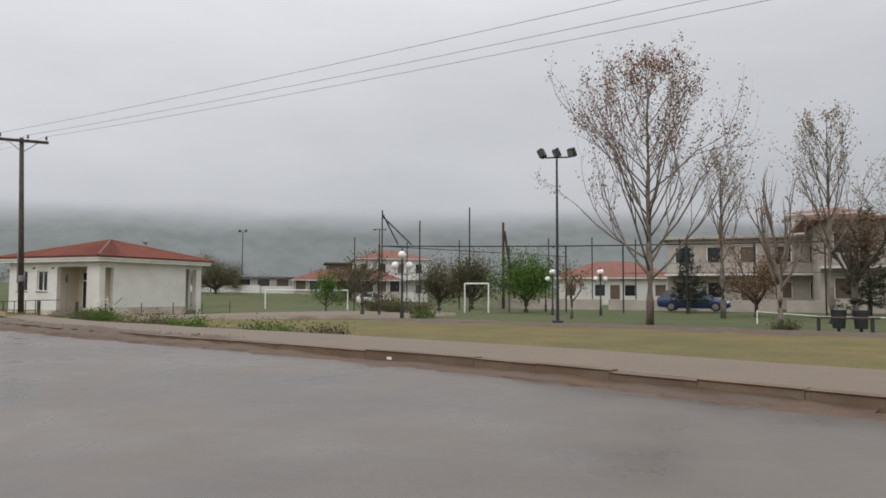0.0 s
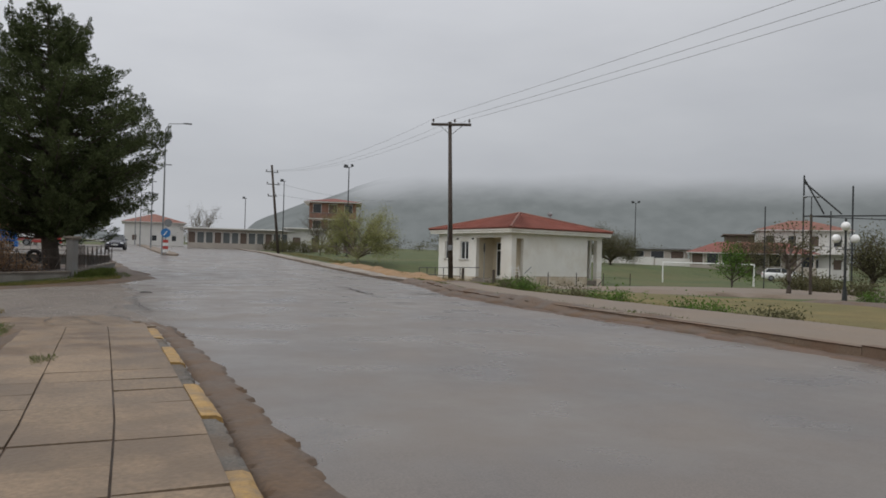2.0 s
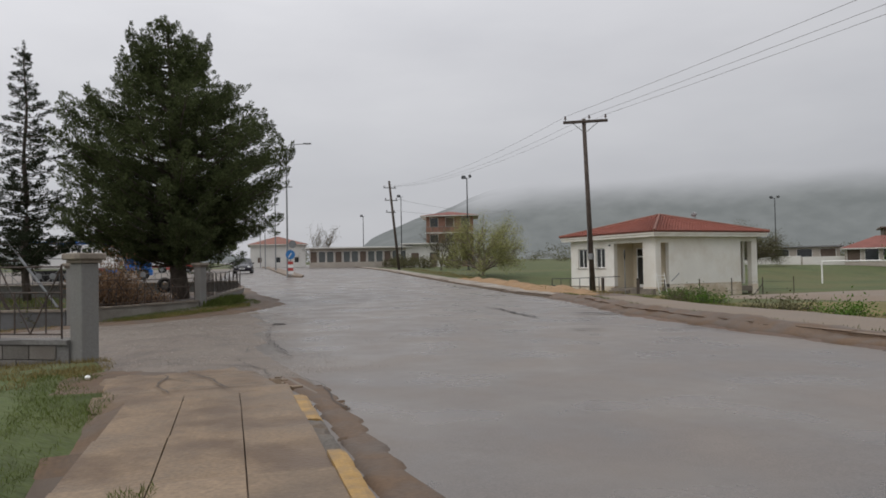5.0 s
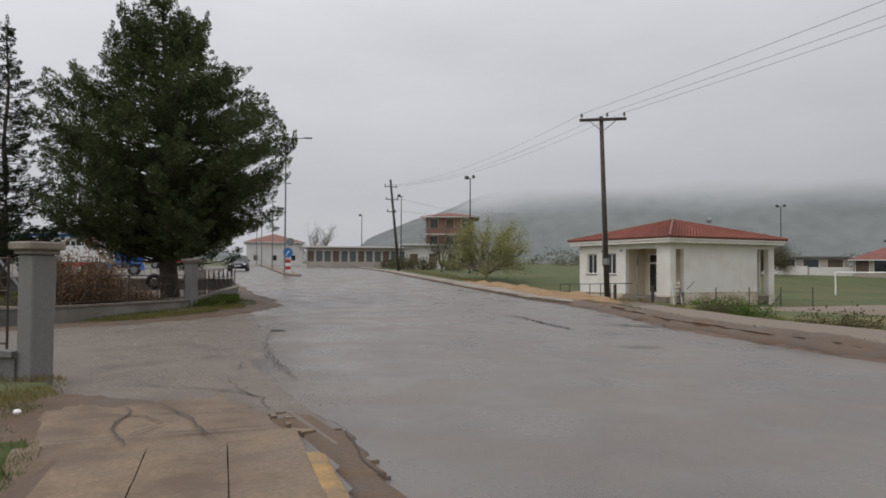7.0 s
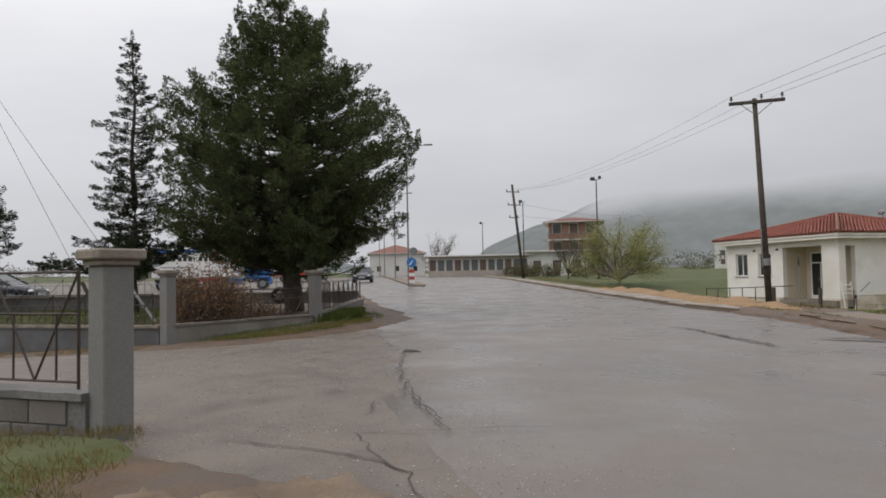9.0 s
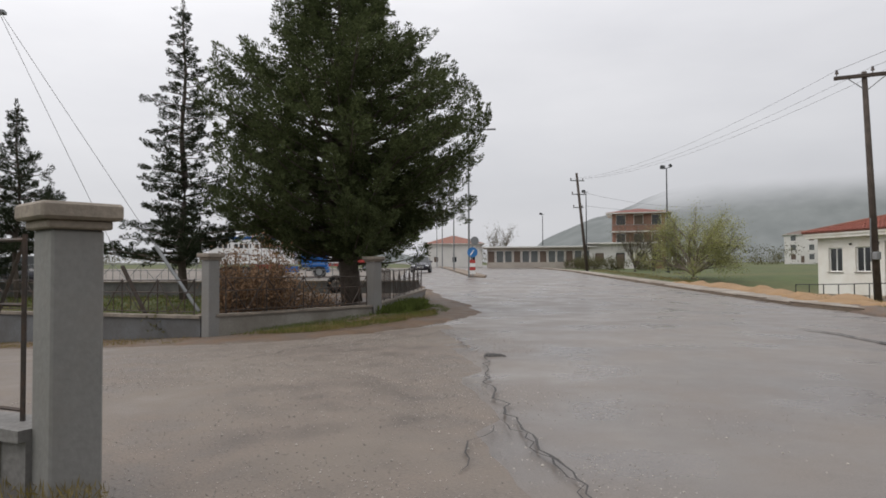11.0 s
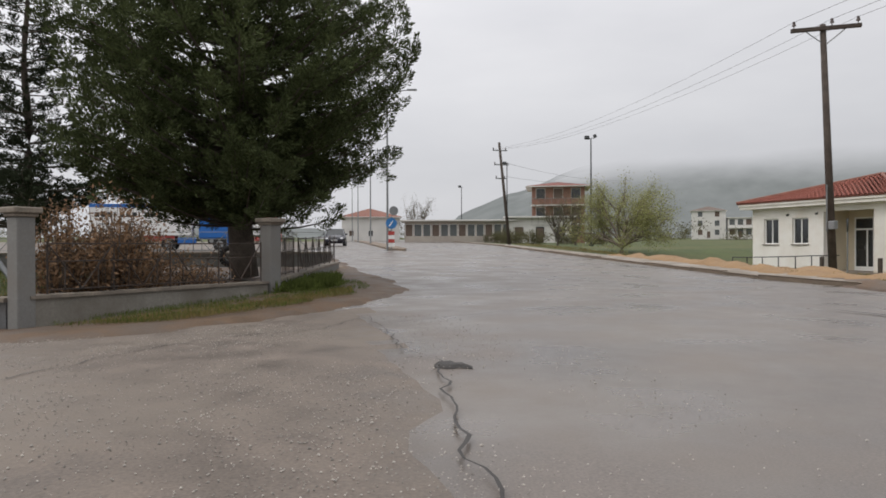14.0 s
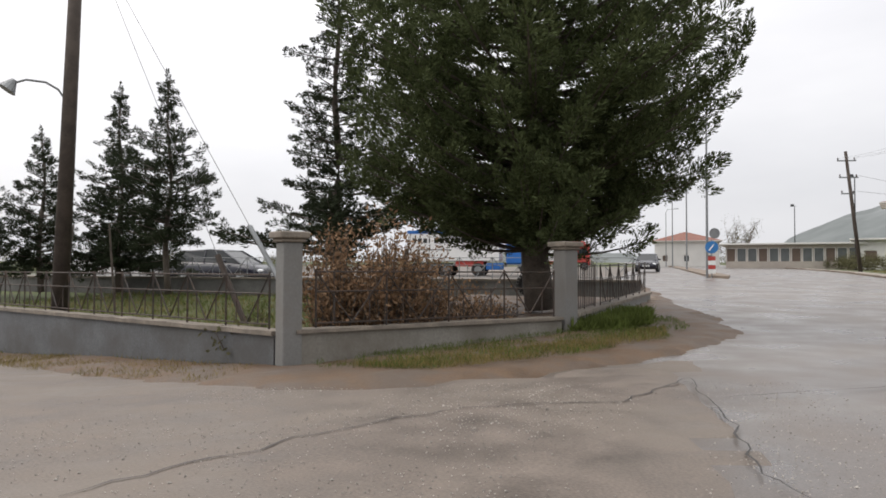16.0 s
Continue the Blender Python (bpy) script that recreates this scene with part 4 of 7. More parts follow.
for side_k, nm in enumerate(("roof_slope",) * 4):
    s = Shape()
    a = math.pi / 2 * side_k
    half, depth = (rhx, rhy) if side_k % 2 == 0 else (rhy, rhx)
    rows = 16
    for r in range(rows):
        t0, t1 = r / rows, (r + 1.12) / rows
        t1 = min(t1, 1.0)
        w0, w1 = half * (1 - t0), half * (1 - t1)
        nt = max(1, int(2 * w0 / 0.24))
        for k in range(nt):
            u0, u1 = -1 + 2 * k / nt, -1 + 2 * (k + 1) / nt
            um = (u0 + u1) / 2
            pp = []
            for t, w, lift in ((t0, w0, 0.05), (t1, w1, 0.012)):
                z = zr0 + (AP.z - zr0) * t + lift
                y = -depth * (1 - t)
                for uu, dz in ((u0, -0.012), ((u0 + um) / 2, 0.028), ((um + u1) / 2, 0.028), (u1, -0.012)):
                    lx, ly = uu * w, y
                    pp.append((rcx + lx * math.cos(a) - ly * math.sin(a), rcy + lx * math.sin(a) + ly * math.cos(a), z + dz))
            s.add(pp, [(0, 1, 5, 4), (1, 2, 6, 5), (2, 3, 7, 6)])
    tagged(s.make("roof_slope", M_TILE, house), kind="stuff")
h = Shape()
for cx, cy in ((-1, -1), (1, -1), (1, 1), (-1, 1)):
    h.tube((rcx + cx * rhx, rcy + cy * rhy, zr0 + 0.05), AP + Vector((0, 0, 0.05)), 0.085, n=8)
h.make("hip_ridge", M_TILE2, house, "darker ridge tiles along the hips")


def house_window(x0, x1, z0, z1, y):
    w = Shape()
    for a in ((x0, z0, x0 + 0.06, z1), (x1 - 0.06, z0, x1, z1), (x0 + 0.06, z0, x1 - 0.06, z0 + 0.06), (x0 + 0.06, z1 - 0.06, x1 - 0.06, z1), ((x0 + x1) / 2 - 0.03, z0 + 0.06, (x0 + x1) / 2 + 0.03, z1 - 0.06)):
        w.box(a[0], y + 0.10, a[1], a[2], y + 0.17, a[3])
    win = w.make("window", M_WHITEPAINT, house, "white framed two-pane window")
    for a, b in ((x0 + 0.06, (x0 + x1) / 2 - 0.03), ((x0 + x1) / 2 + 0.03, x1 - 0.06)):
        Shape().box(a, y + 0.13, z0 + 0.06, b, y + 0.145, z1 - 0.06).make("pane", M_DARKGLASS, win)
    Shape().box(x0 - 0.06, y - 0.06, z0 - 0.05, x1 + 0.06, y + 0.16, z0, 0.01).make("sill", M_CAP, win)


house_window(-48.75, -47.75, 0.92, 2.24, HY0)
house_window(-46.85, -45.85, 0.92, 2.24, HY0)


def glazed_door(x0, x1, z0, z1, y):
    d = Shape()
    mid = (x0 + x1) / 2 + 0.12
    for a in ((x0, z0, x0 + 0.07, z1), (x1 - 0.07, z0, x1, z1), (x0 + 0.07, z1 - 0.07, x1 - 0.07, z1), (x0 + 0.07, z0, x1 - 0.07, z0 + 0.2), (mid, z0 + 0.2, mid + 0.07, z1 - 0.62), (x0 + 0.07, z1 - 0.62, x1 - 0.07, z1 - 0.54)):
        d.box(a[0], y - 0.03, a[1], a[2], y + 0.05, a[3])
    dr = d.make("door", M_WHITEPAINT, house, "white framed glazed door with a dark transom")
    Shape().box(x0 + 0.07, y, z0 + 0.2, mid, y + 0.015, z1 - 0.62).make("pane", M_DARKGLASS, dr)
    Shape().box(mid + 0.07, y, z0 + 0.2, x1 - 0.07, y + 0.015, z1 - 0.62).make("pane", M_DARKGLASS, dr)
    Shape().box(x0 + 0.07, y, z1 - 0.54, x1 - 0.07, y + 0.015, z1 - 0.07).make("pane", M_DARKGLASS, dr)
    Shape().tube((mid - 0.05, y - 0.06, z0 + 1.0), (mid - 0.05, y - 0.06, z0 + 1.2), 0.015).make("handle", M_GREYMETAL, dr)


glazed_door(-44.62, -43.55, HZ + 0.36, 2.2, HY0 + 1.62)
Shape().box(HX1 - 1.6, 36.1, HZ + 0.36, HX1 - 1.55, 36.9, 2.1).make("door", M_DARKGLASS, house, "dark glazed side door in the recess")
# dish on the roof slope behind, wall lamps
Shape().tube((-43.9, 34.9, 3.6), (-43.9, 34.9, 4.35), 0.03).ball((-43.9, 34.8, 4.42), 0.26, 0.06, 0.16).make("aerial", M_GREYMETAL, house, "small grey aerial dish")
for x in (-47.2, -45.4):
    Shape().tube((x + 0.1, HY0 - 0.12, 2.38), (x + 0.1, HY0 + 0.02, 2.42), 0.05, n=8).make("wall_lamp", M_DARKMETAL, house)

# ramp with its tubular railing, in front of the house
ramp = thing("ramp_railing", -45, 27.2, HZ, "grey tubular steel ramp railing before the house", "railing")
r0 = [(-47.9, 26.0), (-46.9, 26.0), (-45.9, 26.0), (-44.9, 26.0), (-43.9, 26.0), (-43.0, 26.0)]
for i, (x, y) in enumerate(r0):
    zb = ground_z(x, y) - 0.1
    Shape().tube((x, y, zb), (x, y, zb + 1.0 + 0.06 * i), 0.025, n=6).make("post", M_DARKMETAL, ramp)
for k in (1.0, 0.55):
    s = Shape()
    s.path([(x, y, ground_z(x, y) - 0.1 + (1.0 + 0.06 * i) * k) for i, (x, y) in enumerate(r0)], 0.025, n=6)
    s.make("rail", M_DARKMETAL, ramp)
s = Shape()
s.path([(-43.0, 26.0, ground_z(-43.0, 26.0) + 1.2), (-43.0, 27.6, ground_z(-43.0, 26.0) + 1.2)], 0.025)
s.make("rail", M_DARKMETAL, ramp)
wall_piece(-47.9, 26.1, HZ - 0.2, -43.0, 27.4, HZ + 0.18, M_CAP, "ramp")
gp = thing("gate_posts", -41, 25.6, HZ, "two short dark timber gate posts", "post")
for x, y in ((-41.9, 25.4), (-39.9, 26.3)):
    zb = ground_z(x, y) - 0.15
    Shape().box(x - 0.07, y - 0.07, zb, x + 0.07, y + 0.07, zb + 1.35, 0.015).make("post", M_WOODPOLE, gp)
hf = thing("wire_fence", -38, 30, HZ, "thin steel fence stakes with sagging wire beside the house", "fence")
stakes = [(-39.6, 28.0), (-39.3, 30.4), (-39.1, 32.8), (-38.9, 35.2), (-38.6, 37.6)]
for x, y in stakes:
    zb = ground_z(x, y) - 0.15
    Shape().tube((x, y, zb), (x, y, zb + 1.25), 0.03, n=6).make("post", M_RUST, hf)
x, y = stakes[3]
Shape().tube((x, y, ground_z(x, y) + 0.7), (x - 0.1, y - 0.7, ground_z(x, y)), 0.03, n=6).make("brace", M_RUST, hf)
for zz in (0.5, 0.95):
    s = Shape()
    s.path([(x, y, ground_z(x, y) - 0.15 + zz + 0.02 * (i % 2)) for i, (x, y) in enumerate(stakes)], 0.006, n=4)
    s.make("wire", M_RUST, hf)
road_sign = thing("road_sign", -42.7, 27.75, HZ, "round road sign seen from its grey back on a thin post", "sign")
Shape().tube((-42.7, 27.75, ground_z(-42.7, 27.75) - 0.1), (-42.7, 27.75, 2.05), 0.03).make("post", M_GREYMETAL, road_sign)
Shape().tube((-42.72, 27.73, 1.75), (-42.68, 27.77, 1.75), 0.3, n=20).make("disc", M_DARKMETAL, road_sign, "dark grey disc back")

# ---------------------------------------------------------------- walled yard at the corner
def pillar(x, y, z0, z1, w, rz, label):
    t = thing("gate_pillar", x, y, z0, label, "pillar", "yard pillars")
    m = pose(x, y, 0, 0, 0, rz)
    Shape().box(-w / 2, -w / 2, z0 - 0.2, w / 2, w / 2, z1 - 0.13, 0.012).moved(m).make("shaft", M_CEMENT, t)
    c = w / 2 + 0.03
    k = w / 2 + 0.07
    Shape().box(-c, -c, z1 - 0.13, c, c, z1 - 0.085, 0.008).box(-k, -k, z1 - 0.085, k, k, z1, 0.014).moved(m).make("cap", M_CAP, t, "weathered projecting concrete cap")
    return t


pillar(-18.64, -1.78, -0.15, 1.42, 0.25, 35, "grey rendered pillar with a concrete cap at the street corner")
pillar(-29.5, -2.07, -0.22, 1.44, 0.25, 40, "grey rendered pillar joining two low walls")
pillar(-32.62, 1.55, 0.05, 1.44, 0.28, 40, "grey rendered pillar beside the large conifer")


# darker and bluer than the other yard walls
M_BLUEWALL = material("dark_bluegrey_render", (0.115, 0.12, 0.125), 0.75, 0.25, 1.6, 30, 0.25, tint=(0.075, 0.072, 0.068), tint_scale=1.1, tint_amt=0.8)


def yard_wall(a, b, top_a, top_b, label, mat=M_CEMENT, th=0.22, drop=0.75, cope=0.06, cap_mat=M_CAP):
    a, b = Vector((*a, 0)), Vector((*b, 0))
    d = (b - a).normalized()
    nn = Vector((-d.y, d.x, 0))
    t = thing("low_wall", a.x, a.y, top_a - drop, label, "wall", "yard walls")
    n = max(2, int((b - a).length / 0.14))
    body, cap = Shape(), Shape()
    for s_, w, lo, hi, jit in ((body, th / 2, -drop, -cope, 0.004), (cap, th / 2 + 0.04, -cope, 0.0, 0.012)):
        for i in range(n + 1):
            p = a.lerp(b, i / n)
            z = top_a + (top_b - top_a) * i / n
            j = jit * noise.noise((p.x * 2, p.y * 2, 1))
            for u_, v_ in ((-w - j, lo), (w + j, lo), (w + j, hi + j + (0.012 * noise.noise((p.x * 5, p.y * 5, 3)) if jit > 0.01 else 0)), (-w - j, hi + j * 0.6)):
                q = p + nn * u_
                s_.v.append((q.x, q.y, z + v_))
        for i in range(n):
            for k in range(4):
                s_.f.append((4 * i + k, 4 * i + (k + 1) % 4, 4 * i + 4 + (k + 1) % 4, 4 * i + 4 + k))
        s_.f += [(0, 1, 2, 3), (4 * n + 3, 4 * n + 2, 4 * n + 1, 4 * n)]
    body.make("wall_body", mat, t)
    cap.make("coping", cap_mat, t, "rough concrete coping")
    return t


M_WALL = material("stained_cement_wall", (0.205, 0.195, 0.17), 0.85, 0.2, 1.4, 30, 0.35, tint=(0.135, 0.12, 0.098), tint_scale=0.9, tint_amt=0.8)
yard_wall((-29.53, -2.04), (-32.5, 1.4), 0.24, 0.24, "low grey cement wall with rough coping, grass at its foot", M_WALL, cope=0.045)
yard_wall((-29.6, -2.2), (-38.6, -15.7), 0.22, 0.22, "low dark blue-grey rendered wall along the side street", M_BLUEWALL, drop=1.25)
yard_wall((-32.75, 1.62), (-40.6, 4.35), 0.28, 0.42, "low grey cement wall along the road verge")
yard_wall((-18.72, -1.9), (-24.6, -9.8), 0.30, 0.34, "low damp block wall behind the corner pillar", M_BLOCK, cap_mat=M_BLOCK)
yard_wall((-41.6, 4.4), (-44.4, -12), 0.72, 0.74, "low dark wall closing the back of the yard", M_BLOCK)
yard_wall((-44.4, -12), (-46.4, -22), 0.74, 0.72, "low dark wall closing the back of the yard", M_BLOCK)


def iron_fence(a, b, za, zb, hgt, bay, label, zig=True, mat=M_RUST, r=0.011):
    a, b = Vector((*a, za)), Vector((*b, zb))
    n = max(1, round((b - a).length / bay))
    t = thing("iron_fence", a.x, a.y, za, label, "fence", "yard fences")
    up = Vector((0, 0, 1))
    for i in range(n + 1):
        p = a.lerp(b, i / n)
        Shape().tube(p - up * 0.03, p + up * hgt, r * 1.3, n=5).make("post", mat, t)
    for lv in (0.06, hgt * 0.62, hgt - 0.03):
        Shape().tube(a + up * lv, b + up * lv, r, n=5).make("rail", mat, t)
    for i in range(n):
        p, q = a.lerp(b, i / n), a.lerp(b, (i + 1) / n)
        m = p.lerp(q, 0.5)
        if zig:
            for c0, c1 in ((p + up * hgt * 0.97, m + up * 0.06), (m + up * 0.06, q + up * hgt * 0.97)):
                Shape().tube(c0, c1, r, n=5).make("brace_bar", mat, t)
            Shape().tube(p.lerp(q, 0.25) + up * 0.06, p.lerp(q, 0.25) + up * hgt * 0.62, r * 0.9, n=4).make("bar", mat, t)
            Shape().tube(p.lerp(q, 0.75) + up * 0.06, p.lerp(q, 0.75) + up * hgt * 0.62, r * 0.9, n=4).make("bar", mat, t)
        else:
            for k in range(1, 6):
                Shape().tube(p.lerp(q, k / 6) + up * 0.03, p.lerp(q, k / 6) + up * (hgt + 0.04), r * 0.8, n=4).make("bar", mat, t)
    return t


iron_fence((-29.75, -1.8), (-32.45, 1.35), 0.24, 0.24, 0.74, 0.95, "rusty iron fence of zigzag bars on the low wall")
iron_fence((-29.75, -2.4), (-38.5, -15.5), 0.22, 0.22, 0.72, 0.95, "rusty iron fence of zigzag bars along the side street")
iron_fence((-32.9, 1.68), (-34.6, 2.26), 0.28, 0.30, 0.80, 0.8, "dark iron railing of close upright bars", zig=False)
iron_fence((-34.9, 2.4), (-40.4, 4.28), 0.30, 0.42, 0.80, 0.95, "rusty iron fence of zigzag bars on the road side")
iron_fence((-18.85, -2.05), (-24.5, -9.6), 0.30, 0.34, 0.98, 0.95, "dark iron fence of zigzag bars behind the corner pillar")
iron_fence((-41.65, 4.2), (-44.35, -11.8), 0.72, 0.74, 0.66, 1.0, "pale weathered iron fence at the back of the yard", mat=M_GREYMETAL)
iron_fence((-44.4, -12.2), (-46.3, -21.8), 0.74, 0.72, 0.66, 1.0, "pale weathered iron fence at the back of the yard", mat=M_GREYMETAL)

# rough blocks showing below the coping of the corner wall
M_BLOCKS = material("pale_concrete_block", (0.15, 0.14, 0.125), 0.8, 0.25, 2.5, 35, 0.4, tint=(0.12, 0.105, 0.09), tint_scale=1.6, tint_amt=0.8, per_piece=0.3)
corner_wall = [o for o in bpy.data.objects if o.name.startswith("low_wall") and o.get("label", "").startswith("low damp block wall")][0]
ca, cb = Vector((-18.72, -1.9, 0)), Vector((-24.6, -9.8, 0))
cd = (cb - ca).normalized()
cn = Vector((-cd.y, cd.x, 0))
if cn.x < 0:
    cn = -cn
blk = Shape().box(0, -0.012, 0, 0.385, 0.012, 0.185, 0.006)
first = None
for course in range(3):
    for k in range(14):
        p = ca + cd * (0.18 + 0.395 * k + (0.19 if course % 2 else 0)) + cn * 0.118
        m = Matrix.Translation((p.x, p.y, 0.045 - 0.195 * course)) @ cd.to_track_quat("X", "Z").to_matrix().to_4x4()
        if first is None:
            first = blk.make("block", M_BLOCKS, corner_wall)
            first.matrix_world = m
        else:
            o = new("block", first.data)
            o.parent, o.matrix_parent_inverse = corner_wall, corner_wall.matrix_basis.inverted()
            o.matrix_basis = m
first.matrix_basis = Matrix.Translation((*(ca + cd * 0.18 + cn * 0.118).xy, 0.045)) @ cd.to_track_quat("X", "Z").to_matrix().to_4x4()
ladder = thing("step_ladder", -40.9, 28.6, HZ, "short white ladder leaning by the house corner", "ladder")
for k in range(3):
    Shape().tube((-40.95, 28.7, 0.0 + 0.22 * k), (-40.95, 29.3, 0.0 + 0.22 * k), 0.025, n=5).make("rung", M_WHITEPAINT, ladder)
for yy in (28.7, 29.3):
    Shape().tube((-40.75, yy, HZ - 0.1), (-41.0, yy, 0.6), 0.025, n=5).make("rail", M_WHITEPAINT, ladder)
Shape().tube((-40.5, 30.0, 0.55), (-40.5, 29.4, 0.1), 0.03, n=5).make("prop", M_GREYMETAL, ladder)

# ---------------------------------------------------------------- trees
def plumes(base, direction, length, width, per, leaf, rng, asp=0.3, flat=0.6):
    """Feathery tapered sprays: small blades round an axis, pointing along it and outwards."""
    n = np.maximum((per * length).astype(int), 6)
    P, D = np.repeat(base, n, 0), np.repeat(direction, n, 0)
    L, W = np.repeat(length, n)[:, None], np.repeat(width, n)[:, None]
    f = rng.random((len(P), 1)) ** 0.85
    r = rng.normal(size=P.shape)
    r -= (r * D).sum(1)[:, None] * D
    r /= np.linalg.norm(r, axis=1)[:, None] + 1e-9
    rad = W * np.minimum(1.0, 0.35 + 3.0 * f) * (1.04 - f) ** 0.75 * np.sqrt(rng.random((len(P), 1)))
    c = P + D * L * f + r * rad * np.array([1, 1, flat])
    return leaves(c, rng.uniform(0.7, 1.4, len(c)) * leaf, asp, D * 1.0 + r * 0.75 + np.array([0, 0, 0.15]), rng, 0.22)


def conifer(x, y, z, top, env, trunk_r, zmin, n_br, seed, label, mat, droop=0.0, upturn=0.35, plume=0.55, width=0.15, per=150, leaf=0.085, asp=0.3, gap=0.34, inner=0.3,
            lean=(0.0, 0.0), leaders=(), rmin=0.6, fan=0.85, low=0.0):
    """A conifer: trunk, boughs out to an envelope radius env(height, azimuth) that bend up at their ends, and feathery plumes fanned along each bough."""
    rng = np.random.default_rng(seed)
    t = thing("conifer", x, y, z, label, "tree", "conifers")
    wood, boughs = Shape(), Shape()
    stem = lambda h_: Vector((x + lean[0] * (h_ - z) / (top - z) + 0.05 * math.sin(h_ * 1.3), y + lean[1] * (h_ - z) / (top - z) + 0.05 * math.cos(h_ * 1.7), h_))
    wood.path([stem(h_) + (Vector((0, 0, 0))) for h_ in np.linspace(z - 0.1, top - 0.15, 14)], trunk_r, 0.02, n=11)
    base, dirs, lens, wids = [], [], [], []

    def spray(p, d, length, w):
        base.append(np.array(p))
        d = np.array(d) + rng.normal(size=3) * 0.12
        dirs.append(d / np.linalg.norm(d))
        lens.append(length)
        wids.append(w)

    def dress(pts, R, start):
        """Plumes along a bough, alternating to both sides, with one at its end."""
        k = max(2, int(R * (1 - start) / gap * 2))
        for c in range(k):
            f = start + (1 - start) * (c + rng.random()) / k
            q = min(int(f * (len(pts) - 1)), len(pts) - 2)
            p = pts[q].lerp(pts[q + 1], f * (len(pts) - 1) - q)
            ax = (pts[q + 1] - pts[q]).normalized()
            sd = Vector((-ax.y, ax.x, 0)).normalized() * (1 if c % 2 else -1)
            d = ax * 0.7 + sd * fan * rng.uniform(0.3, 1.3) + Vector((0, 0, upturn * rng.uniform(-0.6, 1.9)))
            p = p + Vector(rng.normal(size=3)) * 0.45 * width
            ln = plume * rng.uniform(0.65, 1.3) * (1.15 - 0.45 * f) * min(1.0, 0.45 + 0.3 * R)
            spray(p, d.normalized(), ln, width * rng.uniform(0.8, 1.25) * min(1.0, 0.6 + 0.2 * R))
        ax = (pts[-1] - pts[-2]).normalized()
        spray(pts[-1] - ax * 0.15, (ax + Vector((0, 0, upturn * 0.8))).normalized(), plume * rng.uniform(0.7, 1.1) * min(1.0, 0.5 + 0.3 * R), width * 0.85)

    for i in range(n_br):
        f = (i + rng.random()) / n_br
        h_ = zmin + (top - 0.25 - zmin) * (0.7 * f + 0.3 * f * f)
        az = i * 2.39996 + rng.normal() * 0.3
        R = max(env(h_, az) * (1.0 if rng.random() < 0.45 else rng.uniform(rmin, 0.95)) - 0.55 * plume * min(1.0, 0.4 + 0.3 * env(h_, az)), 0.12)
        p0 = stem(max(h_ - (0.28 - droop) * R - 0.1, z + 0.8 + low))
        p2 = Vector((p0.x + R * math.cos(az), p0.y + R * math.sin(az), h_ - 0.12 + rng.normal() * (0.08 + 0.05 * R)))
        p1 = p0.lerp(p2, 0.6) + Vector((0, 0, -0.12 * R + droop * R * 0.5))
        pts = [p0.lerp(p1, k / 5).lerp(p1.lerp(p2, k / 5), k / 5) for k in range(6)]
        boughs.path(pts, 0.013 + 0.012 * R, 0.007, n=4)
        dress(pts, R, inner if R > 1.2 else 0.15)
    for u, dep, tip, wide, down in leaders:
        q0, q2 = stem(max(tip - down - 1.0 - 0.4 * abs(u), zmin)), Vector((x - dep, y + u, tip - 0.25))
        q1 = q0.lerp(q2, 0.5) + Vector((0.16 * (q2.x - q0.x), 0.16 * (q2.y - q0.y), -0.1))
        pts = [q0.lerp(q1, k / 6).lerp(q1.lerp(q2, k / 6), k / 6) for k in range(7)]
        boughs.path(pts, 0.05, 0.01, n=5)
        spray(q2 - Vector((0, 0, 0.15)), (0.05, 0.02, 1), 0.5, 0.09)
        for k in range(int(26 * down)):
            g = (k + rng.random()) / (26 * down)
            a = k * 2.39996
            r_ = wide * (0.12 + 0.88 * g) * rng.uniform(0.45, 1.0)
            c = q2.lerp(q1, min(g * down / max((q2 - q1).length, 0.1), 1.0))
            d = Vector((math.cos(a), math.sin(a), 0.55)).normalized()
            spray(c + Vector((0, 0, -0.05)) + d * 0.2 * r_, d, max(r_, 0.22), width * 0.8)
    spray(stem(top - 0.45), (0, 0, 1), 0.5, 0.08)
    v = plumes(np.array(base), np.array(dirs), np.array(lens), np.array(wids), per, leaf, rng, asp)
    wood.make("trunk", M_BARK, t, smooth=True)
    tagged(boughs.make("boughwork", M_BARK, t), kind="stuff")
    leaf_mesh("crown", v, mat, t)
    return t


def env_big(h_, az):
    """Reach of the large conifer: the road side and the yard side differ."""
    c = math.sin(az)
    zs = [1.7, 2.2, 3.0, 4.0, 4.9, 5.6, 6.1, 6.9, 7.3, 7.9, 8.5, 9.3, 9.8, 10.3]
    right = float(np.interp(h_, zs, [1.4, 3.0, 3.6, 4.0, 4.65, 4.6, 4.0, 3.6, 2.9, 2.3, 1.8, 1.4, 0.8, 0.1]))
    left = float(np.interp(h_, zs, [1.2, 3.0, 3.9, 3.9, 4.15, 4.2, 4.1, 3.9, 3.0, 1.9, 1.7, 1.2, 0.6, 0.1]))
    r = right + (left - right) * (0.5 - 0.5 * c)
    return r * (1 + 0.13 * noise.noise((2.2 * math.cos(az), 2.2 * math.sin(az), h_ * 1.3)))


